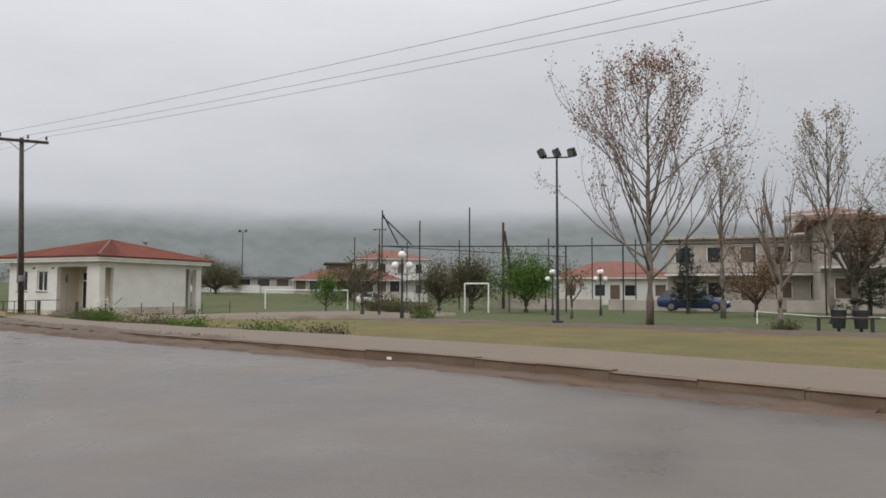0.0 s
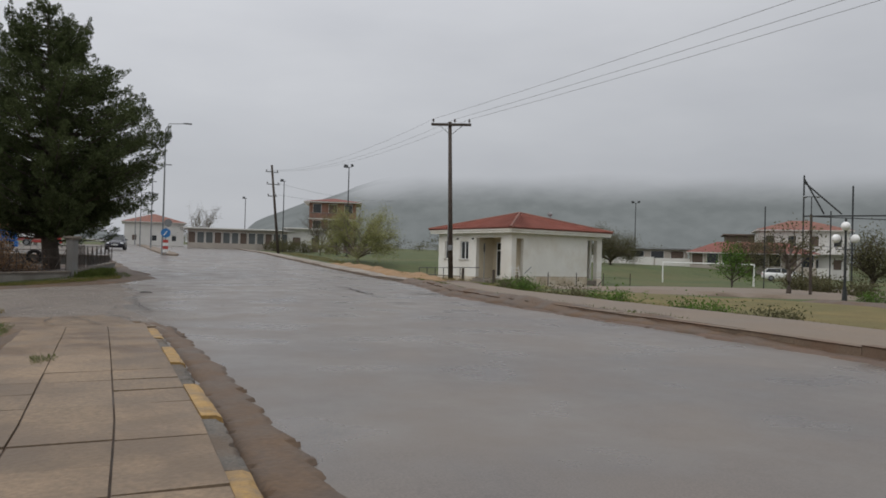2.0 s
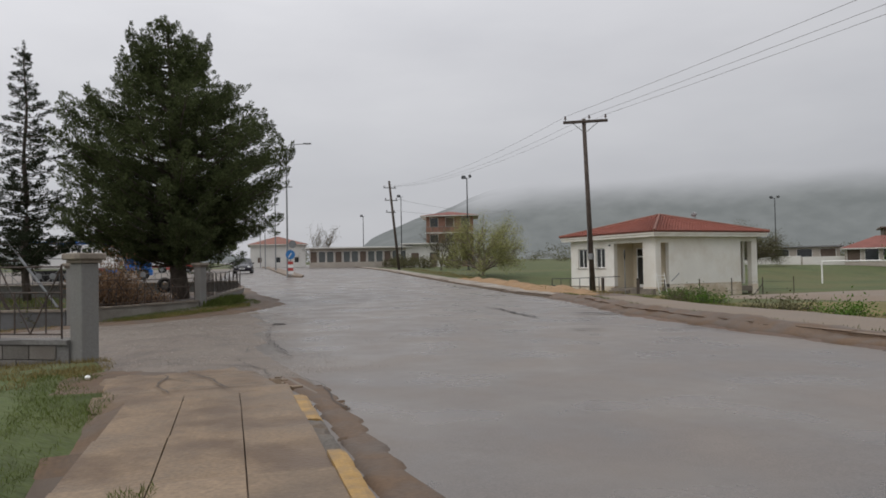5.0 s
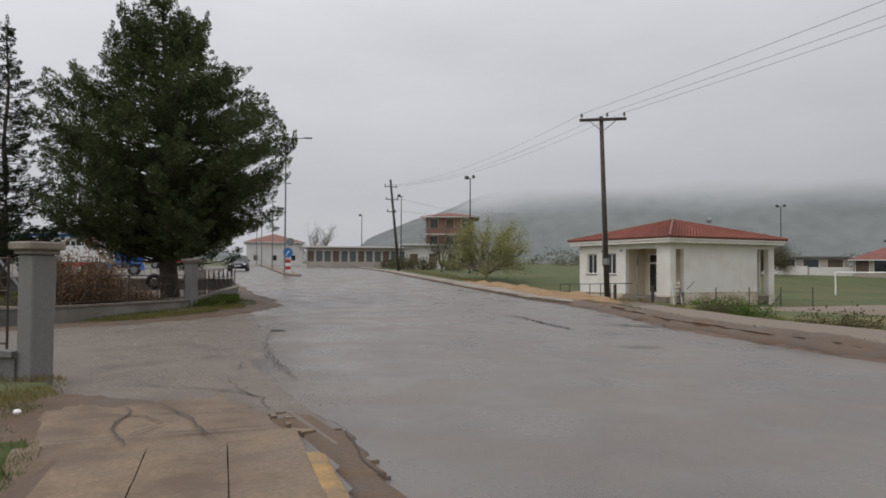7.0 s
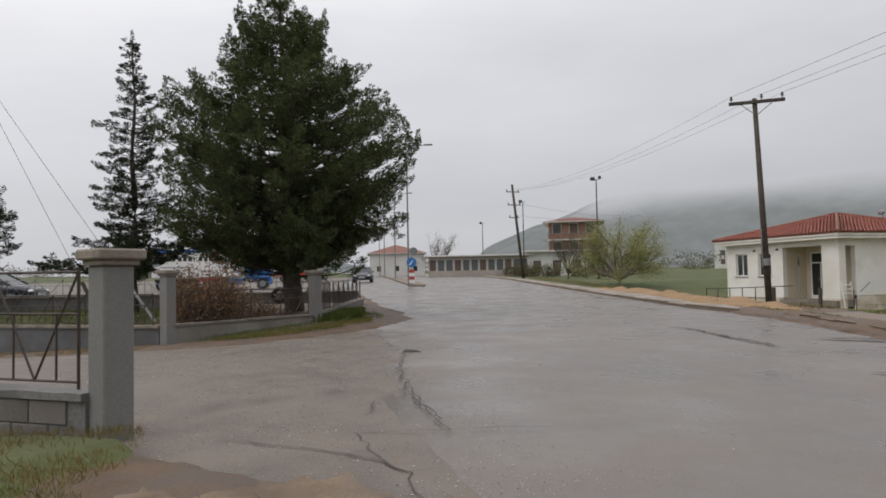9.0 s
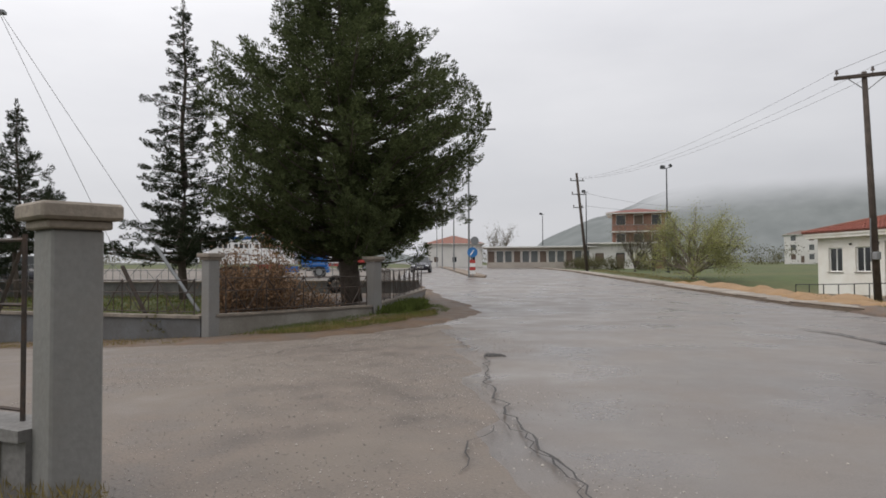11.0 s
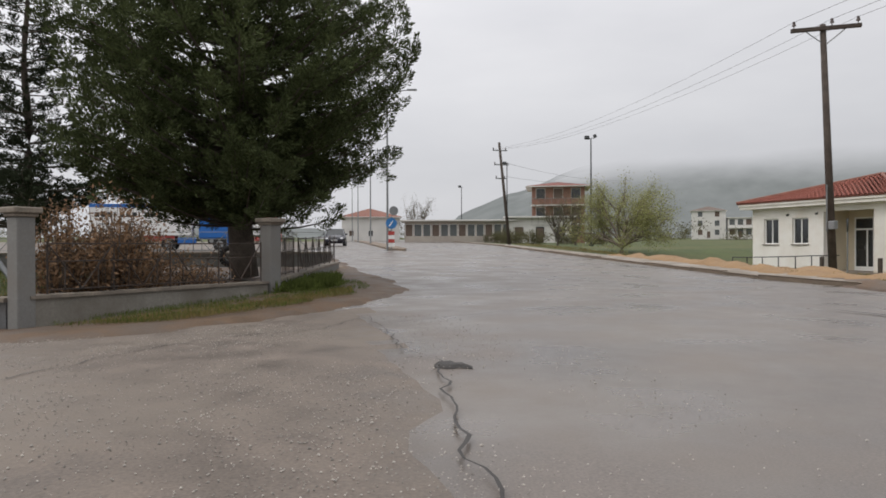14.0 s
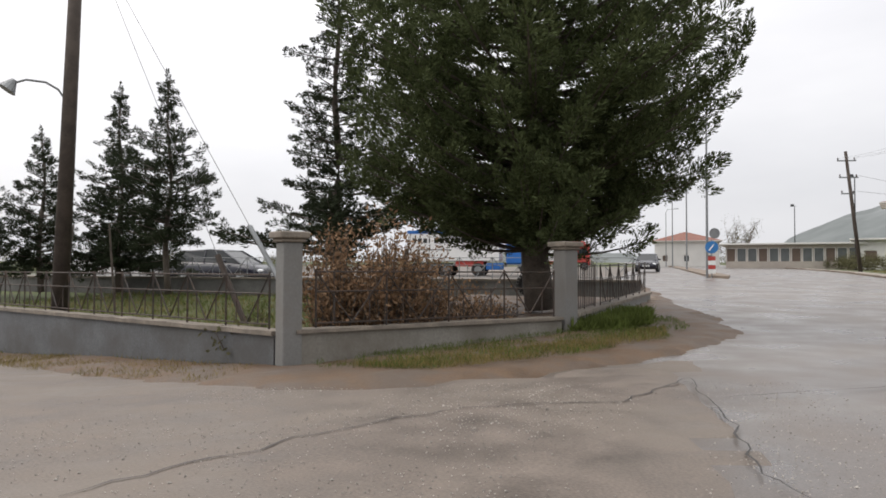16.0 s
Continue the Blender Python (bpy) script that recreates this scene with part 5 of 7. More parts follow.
conifer(-35.4, 1.22, 0.3, 10.3, env_big, 0.31, 1.95, 350, 11, "large dark-green spreading conifer behind the yard wall", M_CONIFER, plume=0.62, width=0.25, per=215, leaf=0.085, gap=0.37, fan=1.15, upturn=0.42, lean=(0, -0.3),
        leaders=((-1.55, 0.0, 9.85, 0.45, 1.7), (1.05, 0.2, 9.85, 0.5, 1.9), (-0.9, 0.7, 9.5, 0.5, 1.4), (0.2, -0.7, 9.4, 0.5, 1.4), (-2.85, 0.2, 7.65, 0.55, 1.3), (1.75, -0.2, 8.0, 0.55, 1.3), (-3.7, -0.3, 7.1, 0.5, 1.0),
                 (3.1, 0.3, 7.05, 0.5, 1.0), (4.05, -0.2, 5.95, 0.5, 0.9), (-1.9, -0.8, 8.7, 0.5, 1.3)))


def env_steps(zs, rs, wob, k, s):
    return lambda h_, az: float(np.interp(h_, zs, rs)) * (1 + wob * noise.noise((2 * math.cos(az) + s, 2 * math.sin(az), h_ * k)))


def env_cone(top, zb, rb, pw=0.85, wob=0.3, s=0.0):
    return lambda h_, az: rb * max((top - h_) / (top - zb), 0.0) ** pw * (1 + wob * noise.noise((2 * math.cos(az) + s, 2 * math.sin(az), h_ * 1.6)))


NARROW = dict(droop=0.16, upturn=0.34, plume=0.42, width=0.13, per=185, leaf=0.08, gap=0.24, inner=0.1, rmin=0.35, fan=1.0)
conifer(-39.2, -3.8, 0.3, 9.95, env_steps([1.6, 2.3, 3.0, 3.6, 5.3, 6.7, 7.5, 8.5, 9.3, 9.95], [2.3, 2.6, 2.2, 1.6, 1.3, 1.0, 0.8, 0.55, 0.32, 0.05], 0.8, 2.2, 3), 0.15, 1.7, 145, 12,
        "tall narrow blackish conifer with thin spreading boughs", M_CONIFER2, **NARROW)
SMALL = dict(droop=0.03, upturn=0.45, plume=0.46, width=0.17, per=200, leaf=0.08, gap=0.27, inner=0.1, rmin=0.4, fan=1.05)
conifer(-41.2, -9.3, 0.35, 6.8, env_steps([1.6, 2.4, 3.6, 4.8, 5.4, 6.8], [1.0, 1.6, 1.75, 1.15, 0.45, 0.06], 0.6, 1.6, 0), 0.10, 1.8, 105, 13, "small dark conifer with a bare lower trunk", M_CONIFER2, low=0.7, **SMALL)
conifer(-43.2, -11.9, 0.35, 7.0, env_cone(7.1, 0.8, 2.3, 1.05, 0.6, 6), 0.12, 0.9, 150, 14, "dark pointed conifer in the yard", M_CONIFER2, **NARROW)
conifer(-42.2, -13.9, 0.35, 5.4, env_steps([1.0, 2.0, 3.6, 4.6, 5.4], [0.9, 1.25, 1.0, 0.5, 0.06], 0.5, 1.4, 5), 0.10, 1.1, 95, 15, "slim dark conifer in the yard", M_CONIFER2, **SMALL)
conifer(-41.3, -15.7, 0.35, 5.6, env_cone(5.7, 0.8, 1.8, 0.85, 0.5, 9), 0.10, 0.9, 120, 16, "dark bushy conifer at the end of the yard", M_CONIFER2, **SMALL)


def grow(s, p, d, length, r, depth, rng, tips, spread, lift, kids, n=5, taper=0.62, gnarl=0.18):
    """One limb with its side limbs; the ends of the last twigs go into tips."""
    pts, q, dd = [p], p, d.copy()
    segs = 4 if depth > 0 else 2
    for k in range(segs):
        dd = (dd + Vector(rng.normal(size=3)) * gnarl * 0.5 + Vector((0, 0, lift))).normalized()
        q = q + dd * (length / segs)
        pts.append(q)
        if depth <= 1:
            tips.append(tuple(q))
    s.path(pts, r, r * (taper if depth > 0 else 0.35), n=n if r > 0.03 else 3)
    if depth == 0:
        return
    for k in range(kids):
        f = rng.uniform(0.3, 1.0) if k else 1.0
        i = min(int(f * segs), segs - 1)
        b = pts[i].lerp(pts[i + 1], f * segs - i)
        dirn = (pts[i + 1] - pts[i]).normalized()
        a = dirn.orthogonal().normalized()
        a = Matrix.Rotation(rng.uniform(0, 2 * math.pi), 3, dirn) @ a
        nd = (dirn + a * spread * rng.uniform(0.5, 1.2)).normalized()
        grow(s, b, nd, length * rng.uniform(0.5, 0.75), r * (0.62 if k else 0.7) * (1 - 0.3 * f), depth - 1, rng, tips, spread, lift, kids, n, taper, gnarl)


def leafy(name, x, y, z, trunk_h, trunk_r, limbs, limb_len, depth, kids, seed, label, leaf_mat, n_leaf, leaf, bark=M_BARK, spread=0.6, lift=0.06, fan=0.55, jitter=0.25, category="tree", group="", asp=0.5, limb_from=0.6, squash=1.0, keep=None, thick=1.0):
    rng = np.random.default_rng(seed)
    t = thing(name, x, y, z, label, category, group)
    s, tips = Shape(), []
    Shape().path([(x + 0.03 * math.sin(k), y, z - 0.1 + (trunk_h + 0.1) * k / 4) for k in range(5)], trunk_r, trunk_r * 0.7, n=10).make("trunk", bark, t, smooth=True)
    for i in range(limbs):
        f = limb_from + (1 - limb_from) * i / max(limbs - 1, 1)
        a = i * 2.39996 + rng.normal() * 0.3
        w = fan * rng.uniform(0.45, 1.15) * (1.15 - 0.5 * i / limbs)
        d = Vector((math.cos(a) * w, math.sin(a) * w * squash, 1 - 0.35 * w)).normalized()
        grow(s, Vector((x, y, z + trunk_h * f)), d, limb_len * rng.uniform(0.75, 1.1), trunk_r * rng.uniform(0.38, 0.55) * thick, depth, rng, tips, spread, lift, kids)
    tagged(s.make("limbwork", bark, t, smooth=True), kind="stuff")
    if n_leaf:
        tp = np.array(tips)
        if keep:
            tp = np.array([p for p in tips if keep(p)] or tips)
        c = tp[rng.integers(0, len(tp), n_leaf)] + rng.normal(size=(n_leaf, 3)) * jitter
        v = leaves(c, rng.uniform(0.6, 1.3, n_leaf) * leaf, asp, np.array([0, 0, 0.3]), rng)
        leaf_mesh("crown", v, leaf_mat, t)
    return t


def zat(x, y):
    return ground_z(x, y) - 0.06


def leader_tree(name, x, y, z, top, r, zlow, n_limb, reach, seed, label, crowns, bark=M_PALEBARK, steep=0.95, depth=2, kids=4):
    """A tree with one leading stem and many rising side limbs; crowns: (material, count, size, test) each."""
    rng = np.random.default_rng(seed)
    t = thing(name, x, y, z, label, "tree", "bare trees")
    stem = [(x + 0.10 * noise.noise((k * 0.7, seed, 0)), y + 0.10 * noise.noise((k * 0.7, seed, 5)), z - 0.1 + (top - z) * k / 10) for k in range(11)]
    Shape().path(stem, r, 0.012, n=9).make("trunk", bark, t, smooth=True)
    s, tips = Shape(), []
    for i in range(n_limb):
        f = (i + rng.random() * 0.8) / n_limb
        h_ = zlow + (top - 0.6 - zlow) * f
        a = i * 2.39996 + rng.normal() * 0.3
        L = reach * (1 - f) ** 0.75 * rng.uniform(0.75, 1.1) + 0.5
        st = steep * rng.uniform(0.8, 1.25)
        k = min(int((h_ - z) / (top - z) * 10), 9)
        b0 = Vector(stem[k]).lerp(Vector(stem[k + 1]), (h_ - z) / (top - z) * 10 - k)
        grow(s, b0, Vector((math.cos(a), math.sin(a), st)).normalized(), L * 0.75, max(r * 0.3 * (1 - f * 0.75), 0.01), depth, rng, tips, 0.5, 0.10, kids)
    tagged(s.make("limbwork", bark, t, smooth=True), kind="stuff")
    tp = np.array(tips)
    for mat, cnt, size, test in crowns:
        sel = np.array([p for p in tips if test(p)])
        c = sel[rng.integers(0, len(sel), cnt)] + rng.normal(size=(cnt, 3)) * 0.1
        leaf_mesh("foliage", leaves(c, rng.uniform(0.6, 1.3, cnt) * size, 0.6, np.array([0, 0, 0.1]), rng), mat, t)
    return t


leader_tree("plane_tree", -7.6, 24.1, zat(-7.6, 24.1), 9.4, 0.155, 1.4, 38, 4.5, 21, "tall bare plane tree with a few withered reddish leaves",
            ((M_REDLEAF, 3600, 0.10, lambda p: p[2] > 3.2), (M_PALELEAF, 2600, 0.09, lambda p: True)), steep=1.02, depth=3, kids=3)
leader_tree("bare_tree", -1.3, 33.0, zat(-1.3, 33), 9.0, 0.15, 2.6, 20, 3.0, 23, "bare tree with thin pale remaining leaves", ((M_PALELEAF, 1500, 0.11, lambda p: True),), steep=1.5, depth=3, kids=3)
leader_tree("bare_tree", -6.0, 38.0, zat(-6, 38), 8.6, 0.15, 2.6, 18, 2.8, 24, "bare tree with thin pale remaining leaves", ((M_PALELEAF, 1200, 0.11, lambda p: True),), steep=1.5, depth=3, kids=3)
leader_tree("bare_tree", 2.2, 36.0, zat(2.2, 36), 7.0, 0.14, 2.4, 16, 2.8, 26, "bare tree with thin pale remaining leaves", ((M_PALELEAF, 1200, 0.11, lambda p: True),), steep=1.3, depth=3, kids=3)
leafy("bare_tree", -3.4, 21.5, zat(-3.4, 21.5), 2.0, 0.10, 8, 1.75, 2, 3, 22, "pollarded bare tree with upright branches on the lawn", M_REDLEAF, 120, 0.1, M_PALEBARK, 0.35, 0.16, 0.7, 0.1, limb_from=0.55)
leafy("brown_tree", 0.2, 40.0, zat(0.2, 40), 2.2, 0.2, 10, 2.6, 2, 4, 25, "rusty brown leafless-looking bush-headed tree", M_DRYLEAF, 3200, 0.11, M_BARK, 0.6, 0.03, 0.6, 0.3)
leafy("brown_tree", -4.5, 42.0, zat(-4.5, 42), 1.0, 0.13, 9, 1.9, 2, 4, 26, "low rusty brown garden tree", M_DRYLEAF, 3000, 0.15, M_BARK, 0.7, 0.02, 0.8, 0.3)
leafy("spring_tree", -61.0, 28.1, zat(-61, 28.1), 0.7, 0.17, 15, 2.3, 3, 4, 27, "low spreading tree with pale new spring leaves", M_SPRING, 30000, 0.095, M_PALEBARK, 0.6, 0.03, 1.15, 0.24, limb_from=0.4)
leafy("brown_tree", -81.7, 34.4, zat(-81.7, 34.4), 0.8, 0.14, 10, 2.6, 3, 3, 28, "reddish-brown budding tree beside the field", M_SHRUB, 3000, 0.10, M_BARK, 0.5, 0.05, 0.8, 0.3, limb_from=0.4)
leafy("brown_tree", -84.5, 38.0, zat(-84.5, 38), 0.8, 0.14, 9, 2.2, 3, 3, 29, "reddish-brown budding tree beside the field", M_SHRUB, 2200, 0.10, M_BARK, 0.5, 0.05, 0.8, 0.3, limb_from=0.4)
leafy("bare_tree", -98.0, 7.0, zat(-98, 7), 2.0, 0.22, 10, 3.4, 3, 3, 30, "grey bare roadside tree far along the road", M_SHRUB, 900, 0.16, M_PALEBARK, 0.5, 0.04, 0.7, 0.2)
leafy("bare_tree", -104.0, 8.5, zat(-104, 8.5), 2.0, 0.22, 10, 3.8, 3, 3, 31, "grey bare roadside tree far along the road", M_SHRUB, 900, 0.16, M_PALEBARK, 0.5, 0.04, 0.7, 0.2)
leafy("bare_tree", -140.0, 37.5, zat(-140, 37.5), 1.6, 0.2, 10, 3.2, 3, 3, 32, "hazy bare tree behind the traffic island", M_SHRUB, 1500, 0.2, M_PALEBARK, 0.5, 0.04, 0.9, 0.3)
leafy("young_tree", -19.9, 24.6, zat(-19.9, 24.6), 1.35, 0.10, 7, 1.0, 2, 3, 33, "young street tree with a thin brownish crown", M_SHRUB, 900, 0.11, M_BARK, 0.6, 0.03, 0.8, 0.2)
leafy("young_tree", -35.5, 45.0, zat(-35.5, 45), 1.2, 0.10, 8, 1.3, 2, 4, 34, "young round-headed green tree before the pitch", M_GREENLEAF, 2600, 0.15, M_BARK, 0.6, 0.03, 0.8, 0.28)
leafy("young_tree", -12.4, 31.5, zat(-12.4, 31.5), 1.3, 0.07, 6, 0.8, 2, 3, 35, "staked sapling with rusty leaves", M_DRYLEAF, 420, 0.12, M_BARK, 0.6, 0.03, 0.7, 0.2)
leafy("round_tree", -18.3, 42.5, zat(-18.3, 42.5), 1.0, 0.16, 12, 1.5, 2, 4, 36, "dense rounded green tree by the sports court", M_GREENLEAF, 7000, 0.17, M_BARK, 0.6, 0.03, 0.9, 0.42)
leafy("round_tree", -25.0, 49.5, zat(-25, 49.5), 1.0, 0.2, 12, 1.7, 2, 4, 37, "dense dull-green tree behind the court fence", M_SHRUB, 7000, 0.16, M_BARK, 0.6, 0.03, 0.9, 0.5)
leafy("round_tree", -29.0, 52.0, zat(-29, 52), 1.0, 0.2, 12, 1.6, 2, 4, 38, "dense dull-green tree behind the court fence", M_SHRUB, 6000, 0.16, M_BARK, 0.6, 0.03, 0.9, 0.5)
leafy("field_bush", -67.5, 68.0, zat(-67.5, 68), 0.8, 0.25, 12, 2.6, 2, 4, 39, "broad hazy olive tree clump beyond the pitch", M_SHRUB, 24000, 0.12, M_BARK, 0.7, 0.02, 1.2, 0.42)
leafy("field_bush", -58.0, 84.0, zat(-58, 84), 0.8, 0.25, 12, 2.6, 2, 4, 40, "broad hazy olive tree clump beyond the pitch", M_SHRUB, 22000, 0.12, M_BARK, 0.7, 0.02, 1.2, 0.42)
conifer(-8.6, 46.5, zat(-8.6, 46.5), 4.3, env_cone(4.4, 0.3, 1.5, 0.8, 0.2, 1), 0.1, 0.4, 80, 41, "dark green fir before the two-storey house", M_CONIFER2, plume=0.5, width=0.16, per=60, leaf=0.13)
conifer(1.6, 47.0, zat(1.6, 47), 6.4, env_cone(6.5, 0.3, 2.0, 0.75, 0.25, 2), 0.14, 0.3, 90, 42, "dark green fir before the two-storey house", M_CONIFER2, plume=0.5, width=0.16, per=60, leaf=0.13)
conifer(4.2, 45.0, zat(4.2, 45), 5.2, env_cone(5.3, 0.3, 1.8, 0.75, 0.25, 4), 0.14, 0.3, 80, 43, "dark green fir before the two-storey house", M_CONIFER2, plume=0.5, width=0.16, per=60, leaf=0.13)


def bush(x, y, z, r, h_, n, mat, seed, label, leaf=0.12, name="bush", stems=14, category="shrub", group="", asp=0.45):
    rng = np.random.default_rng(seed)
    t = thing(name, x, y, z, label, category, group)
    s = Shape()
    tips = []
    for i in range(stems):
        a, w = rng.uniform(0, 6.28), r * math.sqrt(rng.uniform(0, 1))
        e_ = Vector((x + w * math.cos(a), y + w * math.sin(a), z + h_ * rng.uniform(0.55, 1.0) * (1 - 0.35 * w / r)))
        b_ = Vector((x + 0.35 * w * math.cos(a), y + 0.35 * w * math.sin(a), z - 0.05))
        s.path([b_, b_.lerp(e_, 0.5) + Vector(rng.normal(size=3)) * 0.04 * r, e_], 0.012, 0.004, n=4)
        tips.append((b_, e_))
    tagged(s.make("stemwork", M_BARK, t), kind="stuff")
    k = rng.integers(0, len(tips), n)
    f = rng.uniform(0.25, 1.05, n)
    c = np.array([np.array(tips[i][0].lerp(tips[i][1], u_)) for i, u_ in zip(k, f)]) + rng.normal(size=(n, 3)) * 0.13 * r ** 0.5
    c[:, 2] = np.maximum(c[:, 2], z)
    v = leaves(c, rng.uniform(0.6, 1.3, n) * leaf, asp, np.array([0, 0, 0.35]), rng)
    leaf_mesh("foliage", v, mat, t)
    return t


for i, (x, y, r, h_, n) in enumerate(((-30.6, -1.75, 0.55, 1.95, 1100), (-31.0, -1.15, 0.75, 2.1, 1350), (-31.6, -0.8, 0.75, 1.8, 1000), (-32.3, -0.1, 0.7, 0.95, 380), (-33.0, 0.4, 0.5, 0.6, 160))):
    bush(x, y, ground_z(x, y) + 0.08, r, h_, int(n * 3.2), M_DRYLEAF, 60 + i, "dead brown-leaved hedge shrub behind the low wall", 0.075, "dry_shrub", 80, group="dry hedge")
bush(-30.3, -2.9, ground_z(-30.3, -2.9) + 0.05, 0.45, 0.75, 350, M_SHRUB, 70, "scrubby olive weeds inside the yard fence", 0.1)
for i, (x, y, r, h_) in enumerate(((-24.4, 14.6, 0.8, 0.42), (-23.0, 13.9, 0.7, 0.35), (-25.8, 15.8, 0.8, 0.35), (-19.6, 12.6, 0.9, 0.3), (-17.5, 12.1, 0.8, 0.28), (-14.6, 11.3, 0.8, 0.2), (-12.4, 10.6, 0.7, 0.2), (-15.4, 21.6, 0.55, 0.4), (-27.5, 17.0, 0.7, 0.25), (-3.2, 21.2, 0.5, 0.25))):
    bush(x, y, zat(x, y) + 0.03, r, h_, int(1500 * r), M_GREENLEAF if i % 3 else M_SHRUB, 80 + i, "low clump of green weeds at the pavement edge", 0.07, "weed_clump", 26, "weeds", "verge weeds")
for i, (x, y, r, h_) in enumerate(((-23.5, 33.0, 1.3, 1.1), (-25.3, 35.5, 1.4, 1.2), (-21.8, 31.5, 1.0, 0.9), (-18.8, 28.0, 0.9, 0.7))):
    bush(x, y, zat(x, y), r, h_, int(1000 * r), M_SHRUB, 100 + i, "dull brown-green shrub beside the lane", 0.14, "bush", 24)
for i, (x, y, r, h_) in enumerate(((-95, 38.5, 2.2, 1.9), (-100, 38, 2.4, 2.0), (-105, 40, 2.4, 2.2), (-92, 41, 2.0, 1.8), (-110, 40.5, 2.2, 1.7), (-88, 43, 2.0, 1.6), (-116, 41, 2, 1.6))):
    bush(x, y, zat(x, y), r, h_, 1500, M_SHRUB, 110 + i, "scruffy olive hedge shrub along the distant buildings", 0.2, "bush", 30, group="distant hedge")


def blades(name, poly, n, seed, hmin, hmax, mat, label, lift=0.03, dens=None):
    """Grass blades strewn over a polygon."""
    rng = np.random.default_rng(seed)
    xs, ys = np.array([p[0] for p in poly]), np.array([p[1] for p in poly])
    pts = []
    while len(pts) < n:
        x, y = rng.uniform(xs.min(), xs.max()), rng.uniform(ys.min(), ys.max())
        x2, y2 = np.roll(xs, -1), np.roll(ys, -1)
        if (((ys > y) != (y2 > y)) & (x < (x2 - xs) * (y - ys) / (y2 - ys + 1e-12) + xs)).sum() % 2 and 0.6 * noise.noise((x * 1.1, y * 1.1, seed)) + 0.6 * noise.noise((x * 3.1, y * 3.1, seed)) > rng.uniform(-0.35, 0.3):
            pts.append((x, y, ground_z(x, y) + lift))
    c = np.array(pts)
    v = leaves(c, rng.uniform(hmin, hmax, n), 0.09, np.array([0, 0, 2.2]), rng)
    ob = leaf_mesh(name, v, mat, None)
    return tagged(ob, label, "grass", kind="stuff")


blades("grass", [(-28.7, -1.5), (-28.2, -0.2), (-29.2, 1.3), (-30.9, 2.8), (-33.0, 3.6), (-34.8, 3.7), (-34.0, 2.2), (-32.4, 1.2), (-30.7, -0.7), (-29.7, -1.8)], 9000, 1, 0.03, 0.1, M_GRASS, "thin green grass along the foot of the yard wall", 0.075)
blades("tall_grass", [(-32.2, 1.9), (-33.2, 3.0), (-35.2, 3.4), (-35.2, 2.7), (-33.4, 2.0), (-32.5, 1.5)], 4200, 2, 0.10, 0.27, M_GRASS, "lush taller grass tuft beside the pillar", 0.08)
blades("dry_grass", [(-29.0, -1.4), (-28.2, -0.2), (-29.4, 1.4), (-31.4, 2.9), (-33.0, 3.2), (-31.0, 1.6), (-29.8, -0.2)], 9500, 3, 0.025, 0.09, M_DRYGRASS, "yellowed grass blades on the verge", 0.07)
blades("lot_grass", [(-16.4, -1.6), (-15.7, -1.8), (-14.85, -1.52), (-14.2, -1.64), (-13.26, -1.85), (-12.3, -2.05), (-11.3, -2.17), (-10.3, -2.34), (-7, -3.0), (-8, -4.8), (-14.5, -4.2), (-17.6, -3.2)], 44000, 4, 0.015, 0.055, M_GRASS, "short green grass of the corner plot", 0.1)
blades("lot_dry_grass", [(-18.4, -1.5), (-17.2, -1.4), (-16.2, -1.9), (-15.2, -2.8), (-17.5, -4.5), (-19.4, -2.9)], 7500, 5, 0.03, 0.09, M_DRYGRASS, "yellowed grass at the foot of the corner wall", 0.1)
blades("yard_grass", [(-30.2, -3.4), (-33.8, -8.8), (-37.5, -14), (-43.6, -12), (-42.2, -3), (-36, -2.4)], 12000, 6, 0.06, 0.2, M_GRASS, "rough grass inside the walled yard", -0.03)
blades("yard_dry_grass", [(-30.2, -3.4), (-33.8, -8.8), (-37.5, -14), (-43.6, -12), (-42.2, -3), (-36, -2.4)], 8000, 13, 0.05, 0.18, M_DRYGRASS, "yellowed grass inside the walled yard", -0.03)
blades("pavement_weeds", [(-11.9, -1.45), (-11.5, -1.5), (-11.45, -1.68), (-11.85, -1.66)], 260, 7, 0.02, 0.055, M_GRASS, "weeds growing in a paving joint", 0.11)
blades("verge_grass", [(-25, 13.3), (-17, 11), (-9.9, 9.2), (-2.6, 6.9), (3, 5.3), (3, 6.5), (-2.6, 8), (-9.9, 10.6), (-17, 12.6), (-24.5, 14.8)], 9000, 8, 0.03, 0.09, M_DRYGRASS, "thin yellowing grass behind the pavement", 0.0)

blades("kerb_grass", [(-29.5, 13.9), (-27.1, 13.1), (-25, 12.1), (-23, 11.1), (-21.4, 10.25), (-17, 8.95), (-12.3, 8.0), (-12.3, 7.75), (-17, 8.7), (-21.4, 10.0), (-23, 10.8), (-25, 11.8), (-27.1, 12.7), (-29.5, 13.5)], 2600, 9, 0.04, 0.12, M_GRASS, "thin grass along the muddy kerb", 0.1)
blades("roadside_weeds", [(-30, 16.6), (-26, 14.6), (-23, 13.1), (-19, 11.6), (-12.3, 10.1), (-7, 8.6), (-7, 9.0), (-12.3, 10.7), (-19, 12.5), (-23, 14.2), (-26, 15.9), (-30, 17.6)], 9000, 10, 0.03, 0.12, M_GRASS, "ragged green weeds behind the far pavement", 0.0)
blades("sand_grass", [(-27.5, 13.8), (-30, 15.0), (-36, 16.6), (-44, 18.9), (-56, 21.8), (-80, 28.6), (-80, 30.4), (-56, 24.2), (-44, 21.6), (-36, 20.0), (-30, 17.0)], 9000, 12, 0.05, 0.16, M_DRYGRASS, "dry grass growing through the sandy verge", 0.08)
